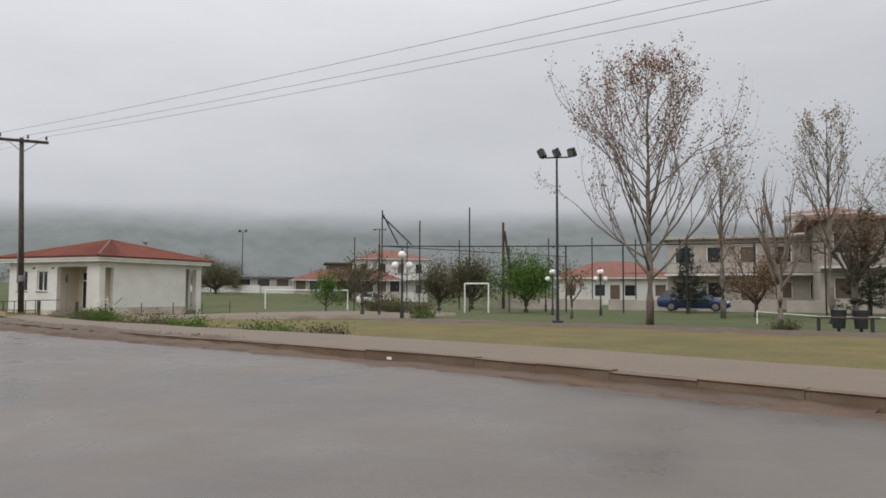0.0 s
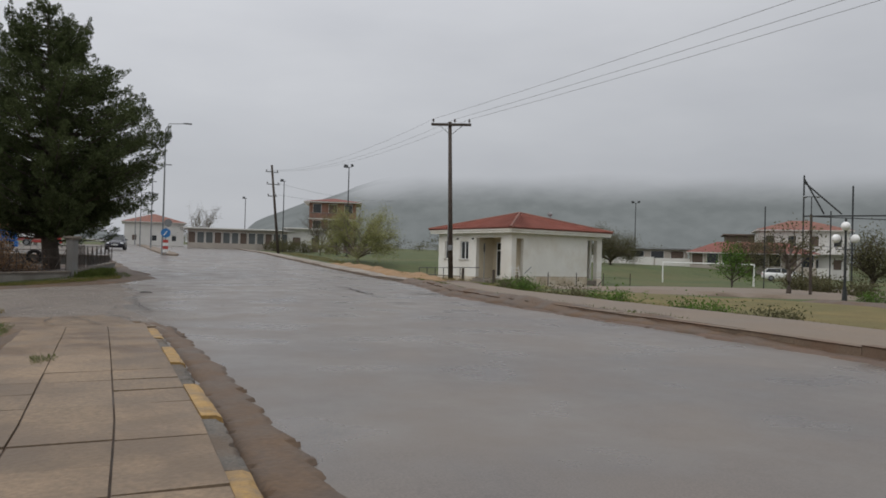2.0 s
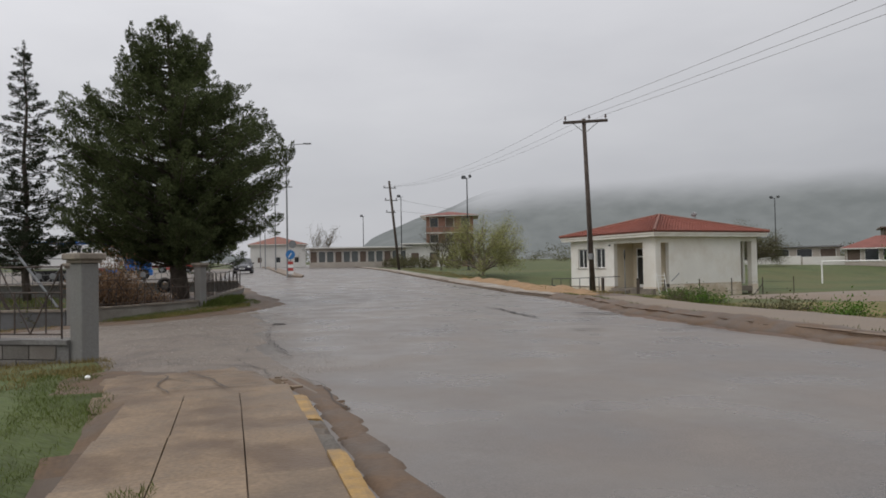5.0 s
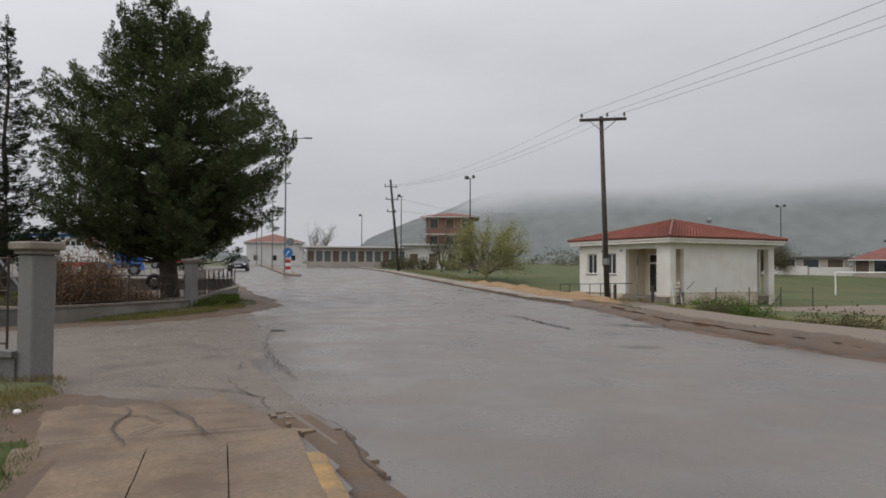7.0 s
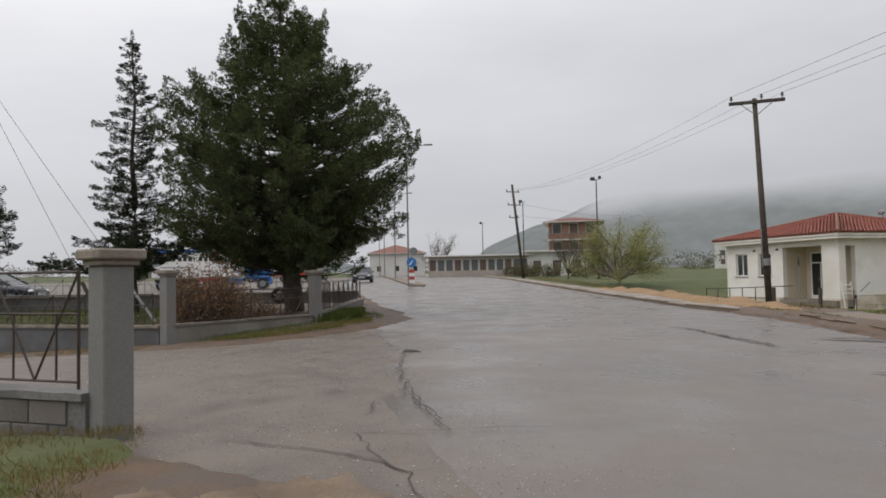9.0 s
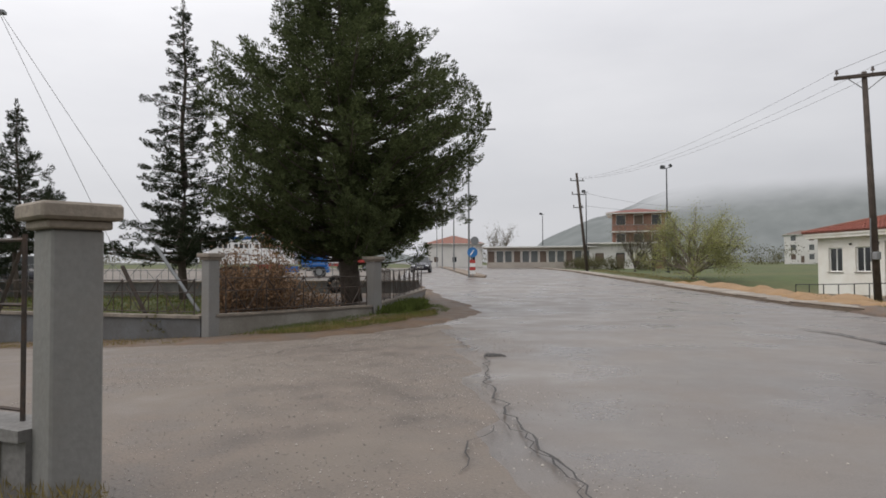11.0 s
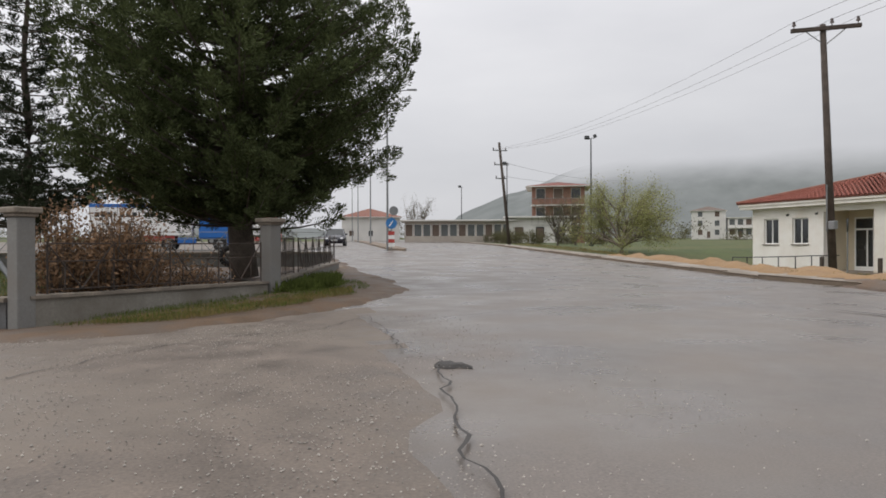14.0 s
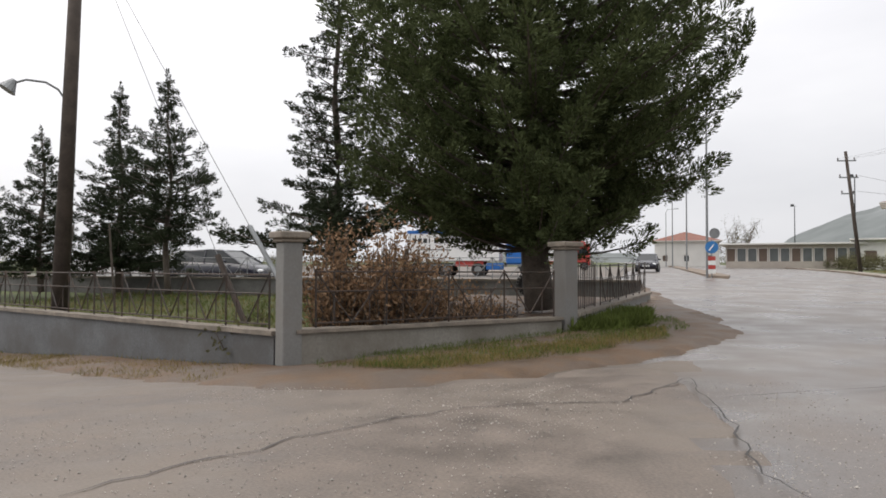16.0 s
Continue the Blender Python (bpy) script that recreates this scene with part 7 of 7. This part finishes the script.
def building(name, cx, cy, rz, length, depth, storeys, sh, label, wall=M_OFFWHITE, roof="flat", roof_mat=M_TILE2, bays=4, win=(1.0, 1.2), balcony=False, ground=None, over=0.5, roof_h=1.4, door=True, pane=M_DARKGLASS):
    """A house front along local x facing local -y, with its storeys, openings and roof."""
    z = zat(cx, cy) if ground is None else ground
    t = thing(name, cx, cy, z, label, "building")
    m = pose(cx, cy, z, 0, 0, rz)
    H = storeys * sh
    hl = length / 2
    bw = length / bays
    for st in range(storeys):
        z0 = st * sh
        zw0, zw1 = z0 + 0.95, z0 + 0.95 + win[1]
        front = Shape()
        front.box(-hl, 0, z0 - (0.5 if st == 0 else 0), hl, 0.25, zw0).box(-hl, 0, zw1, hl, 0.25, z0 + sh)
        for b in range(bays + 1):
            c0 = -hl + bw * b
            a0 = max(c0 - (bw - win[0]) / 2, -hl)
            a1 = min(c0 + (bw - win[0]) / 2, hl)
            front.box(a0, 0, zw0, a1, 0.25, zw1)
        front.moved(m).make("wall", wall, t)
        for b in range(bays):
            c0 = -hl + bw * (b + 0.5)
            w = Shape().box(c0 - win[0] / 2, 0.1, zw0, c0 - win[0] / 2 + 0.07, 0.16, zw1).box(c0 + win[0] / 2 - 0.07, 0.1, zw0, c0 + win[0] / 2, 0.16, zw1).box(c0 - win[0] / 2 + 0.07, 0.1, zw1 - 0.07, c0 + win[0] / 2 - 0.07, 0.16, zw1).moved(m).make("window", M_WHITEPAINT, t)
            Shape().box(c0 - win[0] / 2 + 0.07, 0.12, zw0, c0 + win[0] / 2 - 0.07, 0.15, zw1 - 0.07).moved(m).make("pane", pane if (b + st) % 3 else M_SHUTTER, w)
        if balcony and st:
            Shape().box(-hl - 0.1, -1.2, z0 - 0.16, hl + 0.1, 0, z0).moved(m).make("balcony_slab", M_OFFWHITE, t)
            rail = Shape().box(-hl - 0.1, -1.2, z0 + 0.85, hl + 0.1, -1.14, z0 + 0.92)
            rail.moved(m).make("balcony_rail", M_GREYMETAL, t)
            nb = int(length / 0.9)
            bal = Shape()
            for k in range(nb + 1):
                u_ = -hl + length * k / nb
                bal.box(u_ - 0.02, -1.19, z0, u_ + 0.02, -1.15, z0 + 0.85)
            tagged(bal.moved(m).make("balustrade", M_GREYMETAL, t), kind="stuff")
    Shape().box(-hl, 0.25, -0.5, -hl + 0.25, depth, H).moved(m).make("side_wall", wall, t)
    Shape().box(hl - 0.25, 0.25, -0.5, hl, depth, H).moved(m).make("side_wall", wall, t)
    Shape().box(-hl + 0.25, depth - 0.25, -0.5, hl - 0.25, depth, H).moved(m).make("back_wall", wall, t)
    if roof == "flat":
        Shape().box(-hl - over, -over, H, hl + over, depth + over, H + 0.22, 0.02).moved(m).make("roof", roof_mat, t)
    else:
        e0, e1 = (-hl - over, -over), (hl + over, depth + over)
        rr = min(hl, depth / 2) * 0.95
        yc = depth / 2
        Shape().add([(e0[0], e0[1], H), (e1[0], e0[1], H), (e1[0], e1[1], H), (e0[0], e1[1], H), (-hl + rr, yc, H + roof_h), (hl - rr, yc, H + roof_h)],
                    [(0, 1, 5, 4), (1, 2, 5), (2, 3, 4, 5), (3, 0, 4), (3, 2, 1, 0)]).moved(m).make("roof", roof_mat, t)
        Shape().box(e0[0], e0[1], H - 0.14, e1[0], e1[1], H - 0.01).moved(m).make("eaves_board", M_OFFWHITE, t)
    if door:
        Shape().box(-0.5, -0.04, 0, 0.5, -0.005, 2.1).moved(m).make("door", M_SHUTTER, t)
    return t


building("apartment_house", -5.4, 60.5, 2, 12.6, 9, 2, 2.85, "two-storey weathered beige house with a long balcony", M_BEIGE, "flat", M_BEIGE, 5, (1.3, 1.3), True)
building("bungalow", -19.0, 75.0, 14, 12.5, 9, 1, 2.9, "low white house with a brown hip roof", M_OFFWHITE, "hip", M_TILE2, 4, (1.2, 1.2), False, roof_h=1.9)
building("apartment_house", 4.2, 55.2, 3, 9.5, 9, 2, 3.2, "unfinished house with brown overhanging roof slabs", M_BEIGE, "flat", M_BRICKRED, 3, (1.5, 1.5), True, over=1.2)
building("apartment_house", 1.0, 68.0, 3, 6, 6, 3, 2.75, "taller house behind with a red roof slab", M_OFFWHITE, "hip", M_BRICKRED, 2, (1.1, 1.2), roof_h=0.8)
building("villa", -56.0, 93.0, 35, 11.0, 9, 2, 3.1, "two-storey cream house with a red-brown hip roof", M_OFFWHITE, "hip", M_TILE2, 4, (1.1, 1.4), True, roof_h=1.5)
building("tavern", -58.0, 84.0, 34, 15, 7, 1, 2.6, "long low building with a dull red roof", M_BEIGE, "hip", M_DULLRED, 8, (1.5, 1.6), roof_h=1.5)
building("shed", -73.0, 82.0, 38, 11, 6, 1, 2.2, "open grey shed with a flat roof at the field's edge", M_BEIGE, "flat", M_GREYMETAL, 4, (1.9, 1.1), door=False)
building("shed", -90.0, 78.0, 45, 5, 4, 1, 2.0, "small grey shed at the field's edge", M_BEIGE, "flat", M_GREYMETAL, 2, (1.0, 0.9))
building("barn", -66.0, 97.0, 36, 7, 7, 2, 2.4, "dark square barn behind the pitch", M_SHUTTER, "flat", M_SHUTTER, 2, (0.6, 0.6), door=False)
building("greenhouse", -116.5, 37.0, 71, 15.5, 7, 1, 3.1, "long low glazed sales building with a white flat roof", M_BEIGE, "flat", M_OFFWHITE, 12, (1.15, 1.75), over=0.7, door=False, pane=M_FARGLASS)
building("apartment_house", -112.0, 48.0, 64, 9, 8, 1, 3.6, "white single-storey house with a wide flat roof", M_OFFWHITE, "flat", M_OFFWHITE, 3, (1.4, 1.4), over=0.8)
building("apartment_house", -111.7, 50.8, 62, 7.6, 8, 3, 2.75, "unfinished red-brick house with pale balcony slabs", M_BRICKRED, "hip", M_DULLRED, 3, (1.4, 1.5), True, over=0.9, roof_h=0.9)
building("warehouse", -141.0, 30.0, 78, 10.0, 12, 1, 4.3, "long pale house with a reddish hip roof along the road", M_OFFWHITE, "hip", M_TILE2, 3, (0.9, 1.0), roof_h=1.7, door=False)
building("apartment_house", -205.6, 168.0, 52, 7.5, 10, 2, 3.2, "white two-storey house with balconies across the field", M_OFFWHITE, "flat", M_OFFWHITE, 3, (1.8, 1.9), True, ground=3.2, pane=M_FARGLASS)
building("apartment_house", -213.0, 161.6, 52, 10.5, 11, 3, 3.0, "taller white house with a grey hip roof across the field", M_OFFWHITE, "hip", M_SHUTTER, 2, (1.6, 1.8), roof_h=1.6, ground=3.2, pane=M_FARGLASS)
gw = thing("garden_wall", -6, 52.5, 0, "low pale garden wall before the houses", "wall")
for x0, x1 in ((-24, -15.5), (-15, -9.2), (-8.6, -3.4), (-2.8, 3), (3.6, 9)):
    Shape().box(x0, 52.4, -0.6, x1, 52.62, 0.45, 0.02).make("wall_panel", M_BEIGE, gw)
fw = thing("boundary_wall", -75, 88, 0, "pale low wall round the far side of the pitch", "wall")
for k in range(6):
    a, b = Vector((-92 + 7 * k, 73.5 + 2.6 * k)), Vector((-85.2 + 7 * k, 76.0 + 2.6 * k))
    zz = zat(*a)
    s = Shape().prism([(0, -0.3), ((b - a).length, -0.3), ((b - a).length, 1.0), (0, 1.0)], -0.1, 0.1)
    s.moved(pose(a.x, a.y, zz, 0, 0, math.degrees(math.atan2(b.y - a.y, b.x - a.x)))).make("wall_panel", M_OFFWHITE, fw)

# ---------------------------------------------------------------- vehicles
M_PAINTDK = material("dark_blue_black_car_paint", (0.010, 0.011, 0.022), 0.25, 0.05, 2, 30, 0.0, spec=0.7)
M_PAINTBL = material("blue_car_paint", (0.02, 0.04, 0.12), 0.3, 0.05, 2, 30, 0.0, spec=0.6)
M_PAINTW = material("white_car_paint", (0.75, 0.75, 0.74), 0.3, 0.05, 2, 30, 0.0)
M_CHROME = material("chrome", (0.7, 0.7, 0.72), 0.15, 0.05, 2, 30, 0.0, metal=1.0)
M_LAMPGLASS = material("clear_headlight", (0.75, 0.77, 0.78), 0.12, 0.1, 20, 60, 0.0)
M_CABIN = material("tinted_car_glass", (0.02, 0.024, 0.025), 0.12, 0.1, 2, 30, 0.0, spec=0.35)


def sedan(x, y, rz, paint, label, length=4.7, width=1.75, height=1.46, estate=False):
    """A saloon: lofted body, glazed cabin, wheels, lamps, grille, mirrors and plates. Its front looks along local +x."""
    z = ground_z(x, y)
    t = thing("car", x, y, z, label, "car", "cars")
    m = pose(x, y, z, 0, 0, rz)
    L, w = length / 2, width / 2
    # body: stations (x, half width, bottom, shoulder, deck)
    st = [(-L, 0.80, 0.42, 0.62, 0.80), (-L + 0.10, 0.93, 0.28, 0.68, 0.98), (-L + 0.7, 0.99, 0.22, 0.72, 1.00), (-0.9, 1.0, 0.20, 0.74, 0.97), (0.0, 1.0, 0.20, 0.74, 0.95), (0.9, 1.0, 0.20, 0.72, 0.92),
          (1.25, 0.99, 0.20, 0.70, 0.90), (L - 0.55, 0.95, 0.22, 0.64, 0.80), (L - 0.18, 0.86, 0.22, 0.58, 0.70), (L, 0.72, 0.30, 0.50, 0.60)]
    s = Shape()
    for sx, fw_, b, sh, dk in st:
        hw = w * fw_
        s.v += [(sx, -hw * 0.9, b), (sx, -hw, b + 0.16), (sx, -hw, sh), (sx, -hw * 0.93, dk - 0.03), (sx, -hw * 0.55, dk + 0.02), (sx, 0, dk + 0.035),
                (sx, hw * 0.55, dk + 0.02), (sx, hw * 0.93, dk - 0.03), (sx, hw, sh), (sx, hw, b + 0.16), (sx, hw * 0.9, b)]
    n = 11
    for i in range(len(st) - 1):
        s.f += [(i * n + k, (i + 1) * n + k, (i + 1) * n + (k + 1) % n, i * n + (k + 1) % n) for k in range(n)]
    s.f += [tuple(range(n - 1, -1, -1)), tuple(range((len(st) - 1) * n, len(st) * n))]
    body = s.moved(m).make("body", paint, t, smooth=True)
    # cabin
    back0, back1 = (-L + 0.25, -L + 0.6) if estate else (-L + 0.75, -1.15)
    c = Shape()
    ring = lambda sx, hw, zz: [(sx, -hw, zz), (sx, hw, zz)]
    P = [(back0, w * 0.88, 0.97), (back1, w * 0.72, height - 0.06), (-0.2, w * 0.74, height), (0.35, w * 0.72, height - 0.05), (1.3, w * 0.86, 0.90)]
    c.v = [q for sx, hw, zz in P for q in ring(sx, hw, zz)] + [(-0.9, -w * 0.93, 0.95), (-0.9, w * 0.93, 0.95), (0.4, -w * 0.93, 0.93), (0.4, w * 0.93, 0.93)]
    c.f = [(0, 1, 3, 2), (6, 7, 9, 8), (0, 2, 10), (2, 4, 12, 10), (4, 6, 12), (6, 8, 12), (1, 11, 3), (3, 11, 13, 5), (5, 13, 7), (7, 13, 9)]
    c.moved(m).make("cabin_glass", M_CABIN, t, "dark tinted windows")
    rf = Shape().add([(back1 - 0.05, -w * 0.71, height - 0.055), (back1 - 0.05, w * 0.71, height - 0.055), (-0.2, w * 0.735, height + 0.012), (-0.2, -w * 0.735, height + 0.012), (0.36, -w * 0.715, height - 0.035), (0.36, w * 0.715, height - 0.035)], [(0, 1, 2, 3), (3, 2, 5, 4)])
    rf.moved(m).make("roof", paint, t)
    for sg in (-1, 1):
        pl = Shape()
        for a, b in (((0.36, w * 0.715, height - 0.04), (1.32, w * 0.87, 0.91)), ((-0.42, w * 0.745, height - 0.02), (-0.42, w * 0.94, 0.95)), ((back1, w * 0.72, height - 0.06), (back0, w * 0.89, 0.98)), ((0.36, w * 0.715, height - 0.04), (back1, w * 0.72, height - 0.06))):
            pl.tube((a[0], a[1] * sg, a[2]), (b[0], b[1] * sg, b[2]), 0.03, n=5)
        pl.moved(m).make("window_frame", paint, t)
    for wx in (-L + 0.95, L - 0.90):
        for sg in (-1, 1):
            yy = sg * (w - 0.1)
            wh = Shape().tube((wx, yy - 0.1, 0.31), (wx, yy + 0.1, 0.31), 0.31, n=20).moved(m).make("wheel", M_RUBBER, t, smooth=False)
            rim = Shape().tube((wx, yy + sg * 0.095, 0.31), (wx, yy + sg * 0.108, 0.31), 0.2, n=16)
            for k in range(5):
                a = 2 * math.pi * k / 5
                rim.tube((wx, yy + sg * 0.11, 0.31), (wx + 0.18 * math.cos(a), yy + sg * 0.11, 0.31 + 0.18 * math.sin(a)), 0.025, n=4)
            rim.moved(m).make("rim", M_GREYMETAL, wh)
    for sg in (-1, 1):
        Shape().ball((L - 0.16, sg * w * 0.66, 0.60), 0.13, 0.19, 0.075).moved(m).make("headlight", M_LAMPGLASS, t)
        Shape().ball((-L + 0.06, sg * w * 0.72, 0.78), 0.08, 0.16, 0.09).moved(m).make("tail_light", M_REDP, t)
        Shape().ball((0.75, sg * (w + 0.08), 0.98), 0.06, 0.11, 0.07).moved(m).make("mirror", paint, t)
    gr = Shape()
    for k in range(4):
        gr.box(L - 0.04, -0.38 + 0.02 * k, 0.66 - 0.045 * k, L + 0.005, 0.38 - 0.02 * k, 0.675 - 0.045 * k)
    gr.moved(m).make("grille", M_CHROME, t, "chrome grille bars")
    Shape().tube((L - 0.01, 0, 0.6), (L + 0.02, 0, 0.6), 0.065, n=14).moved(m).make("badge", M_CHROME, t)
    Shape().box(L - 0.02, -0.26, 0.40, L + 0.02, 0.26, 0.51).moved(m).make("number_plate", M_WHITEPAINT, t, "white plate with plain dark bars")
    nb = Shape()
    for k in range(6):
        nb.box(L + 0.02, -0.2 + 0.07 * k, 0.425, L + 0.024, -0.16 + 0.07 * k, 0.485)
    nb.moved(m).make("plate_bars", M_DARKMETAL, t)
    return t


sedan(-80.0, 12.0, -14, M_PAINTDK, "dark blue-black saloon car on the wet road")
sedan(-49.6, -10.9, 72, M_PAINTDK, "dark estate car parked behind the yard's back wall", estate=True)
sedan(-50.5, -16.0, 70, M_PAINTW, "white car parked behind the yard's back wall")
sedan(-8.6, 49.8, 0, M_PAINTBL, "dark blue car parked before the garden wall", estate=True)
sedan(-49.0, 76.0, 35, M_PAINTW, "white car parked beyond the pitch", estate=True)
sedan(-128.0, 36.5, 100, M_REDP, "red car parked beside the far island")

M_TRUCKBLUE = material("bright_blue_truck_paint", (0.02, 0.13, 0.42), 0.35, 0.1, 1, 20, 0.0)


def lorry(x, y, rz, trailer, label, cab_mat=M_TRUCKBLUE, k_=0.74):
    z = ground_z(x, y)
    t = thing("lorry", x, y, z, label, "truck", "lorries")
    m = pose(x, y, z, 0, 0, rz) @ Matrix.Diagonal((k_, k_, k_, 1))
    Shape().box(-1.1, -1.22, 0.9, 1.1, 1.22, 3.4, 0.12).moved(m).make("cab", cab_mat, t, "bright blue cab")
    Shape().box(1.1, -1.05, 2.0, 1.13, 1.05, 2.9).box(-0.3, -1.25, 2.0, 0.8, -1.22, 2.8).box(-0.3, 1.22, 2.0, 0.8, 1.25, 2.8).moved(m).make("cab_window", M_CABIN, t)
    Shape().box(0.9, -1.2, 0.45, 1.2, 1.2, 0.95, 0.05).moved(m).make("bumper", cab_mat, t)
    Shape().box(-1.0, -1.0, 3.4, 0.5, 1.0, 3.75, 0.1).moved(m).make("roof_fairing", cab_mat, t)
    Shape().box(-5.2 if not trailer else -8.5, -0.5, 0.75, -1.1, 0.5, 1.0).moved(m).make("chassis", M_DARKMETAL, t)
    for wx in ((0.4, -3.6) if not trailer else (0.4, -3.2, -5.6, -6.7, -7.8)):
        for sg in (-1, 1):
            wh = Shape().tube((wx, sg * 0.95, 0.5), (wx, sg * 1.22, 0.5), 0.5, n=18).moved(m).make("wheel", M_RUBBER, t)
            Shape().tube((wx, sg * 1.2, 0.5), (wx, sg * 1.235, 0.5), 0.27, n=14).moved(m).make("rim", M_GREYMETAL, wh)
    Shape().box(-2.6, -1.15, 0.5, -1.3, -0.6, 1.0, 0.05).moved(m).make("fuel_tank", cab_mat, t)
    if trailer:
        tr_ = Shape().box(-8.6, -1.25, 1.15, -1.6, 1.25, 3.5, 0.04).moved(m).make("trailer_box", M_PAINTW, t, "white box trailer with a blue top band")
        Shape().box(-8.6, -1.265, 3.2, -1.6, -1.25, 3.46).moved(m).make("top_band", M_TRUCKBLUE, tr_)
        Shape().box(-8.6, 1.25, 3.2, -1.6, 1.265, 3.46).moved(m).make("top_band", M_TRUCKBLUE, tr_)
        for sg in (-1, 1):
            for k in range(12):
                wd = 0.3 if k % 4 != 3 else 0.1
                Shape().box(-8.2 + 0.42 * k, sg * 1.256 - 0.006, 2.5, -8.2 + 0.42 * k + wd, sg * 1.256 + 0.006, 2.85).moved(m).make("letter_bar", M_DARKMETAL, tr_)
            Shape().box(-7.9, sg * 1.256 - 0.006, 1.95, -5.2, sg * 1.256 + 0.006, 2.03).moved(m).make("letter_bar", M_GREYMETAL, tr_)
            Shape().box(-4.9, sg * 1.1 - 0.03, 0.75, -2.8, sg * 1.1 + 0.03, 1.15).moved(m).make("side_guard", M_REDP, tr_, "red side guard")
    return t


lorry(-64.5, 1.6, 84, True, "blue lorry with a white box trailer in the yard", k_=0.8)
lorry(-92.0, 8.0, 80, True, "white box trailer lorry with a red cab further back", M_REDP)

# ---------------------------------------------------------------- hills in low cloud
def glowing_hill_material():
    m = bpy.data.materials.new("glowing_hazed_hillside")
    m.use_nodes = True
    n, l = m.node_tree.nodes, m.node_tree.links
    b = n["Principled BSDF"]
    geo, sep, nz, big = n.new("ShaderNodeNewGeometry"), n.new("ShaderNodeSeparateXYZ"), n.new("ShaderNodeTexNoise"), n.new("ShaderNodeTexNoise")
    l.new(geo.outputs["Position"], sep.inputs[0])
    l.new(geo.outputs["Position"], nz.inputs["Vector"])
    l.new(geo.outputs["Position"], big.inputs["Vector"])
    nz.inputs["Scale"].default_value, nz.inputs["Detail"].default_value = 0.035, 8
    big.inputs["Scale"].default_value, big.inputs["Detail"].default_value = 0.0045, 4
    # haze is painted in: pale greys that glow by themselves, unlit by the sky
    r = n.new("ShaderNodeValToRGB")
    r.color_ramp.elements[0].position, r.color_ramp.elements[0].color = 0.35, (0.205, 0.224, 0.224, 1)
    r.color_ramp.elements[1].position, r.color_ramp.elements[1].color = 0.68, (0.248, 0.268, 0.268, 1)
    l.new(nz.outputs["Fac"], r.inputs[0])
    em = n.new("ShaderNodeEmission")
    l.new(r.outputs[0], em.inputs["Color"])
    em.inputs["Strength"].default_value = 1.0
    tr, mx = n.new("ShaderNodeBsdfTransparent"), n.new("ShaderNodeMixShader")
    ma = n.new("ShaderNodeMath")
    ma.operation = "MULTIPLY_ADD"
    ma.inputs[1].default_value = 46.0
    l.new(big.outputs["Fac"], ma.inputs[0])
    l.new(sep.outputs["Z"], ma.inputs[2])
    # low cloud imitated by turning the slope transparent with height
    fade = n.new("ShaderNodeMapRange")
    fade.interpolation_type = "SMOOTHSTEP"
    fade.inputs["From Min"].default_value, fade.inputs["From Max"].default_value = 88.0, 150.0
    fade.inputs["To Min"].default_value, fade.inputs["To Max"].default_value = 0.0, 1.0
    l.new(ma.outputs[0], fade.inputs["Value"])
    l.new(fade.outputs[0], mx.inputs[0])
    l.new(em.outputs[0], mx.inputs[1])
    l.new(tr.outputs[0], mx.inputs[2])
    l.new(mx.outputs[0], n["Material Output"].inputs["Surface"])
    return m


M_HILL = glowing_hill_material()
hl_ = Shape()
azs = np.linspace(84, 186, 200)
for i, a in enumerate(azs):
    crest = float(np.interp(a, [84, 95, 104, 110, 116, 124, 133, 140, 144, 147, 150, 151.7, 153.2, 154.4, 155.6, 158, 159.6, 160.6, 162, 166, 168.6, 170.4, 175, 186],
                            [110, 130, 150, 158, 162, 165, 168, 164, 155, 145, 132, 118, 101, 89, 83, 62, 45, 22, 12, 13, 22, 30, 34, 28]))
    for j in range(14):
        f = j / 13
        rr = 820 + 420 * f
        h_ = crest * (math.sin(f * math.pi / 2) ** 0.9) * (1 + 0.10 * noise.noise((a * 0.11, f * 2.2, 1))) + 3.0 * noise.noise((a * 0.6, f * 7, 5)) * f
        hl_.v.append((-15 + rr * math.cos(radians(a)), rr * math.sin(radians(a)), max(h_, 0) + (1 - f) * -4))
hl_.f = [(i * 14 + j, (i + 1) * 14 + j, (i + 1) * 14 + j + 1, i * 14 + j + 1) for i in range(len(azs) - 1) for j in range(13)]
tagged(hl_.make("hill_backdrop", M_HILL, smooth=True), "wooded hillside backdrop glowing in painted haze grey, faded out for low cloud", "hill", kind="structure")
rngw = np.random.default_rng(77)
far_c = []
for k in range(5200):
    a, rr = rngw.uniform(100, 250), rngw.uniform(190, 420)
    far_c.append((-15 + rr * math.cos(radians(a)), rr * math.sin(radians(a)), 0))
far_c = np.array([(x, y, ground_z(x, y) + abs(rngw.normal()) * 2.0) for x, y, _ in far_c if not (interp(NEAR_EDGE, x) - 6 < y < interp(FAR_KERB, x) + 4)])
far_c = np.repeat(far_c[::11], 125, 0)
far_c = far_c + rngw.normal(size=far_c.shape) * np.array([1.5, 1.5, 0.8])
tagged(leaf_mesh("far_woods", leaves(far_c, rngw.uniform(0.25, 0.6, len(far_c)), 0.6, np.array([0, 0, 0.5]), rngw), M_SHRUB, None), "hazy line of distant hedges and trees", "trees", kind="stuff")
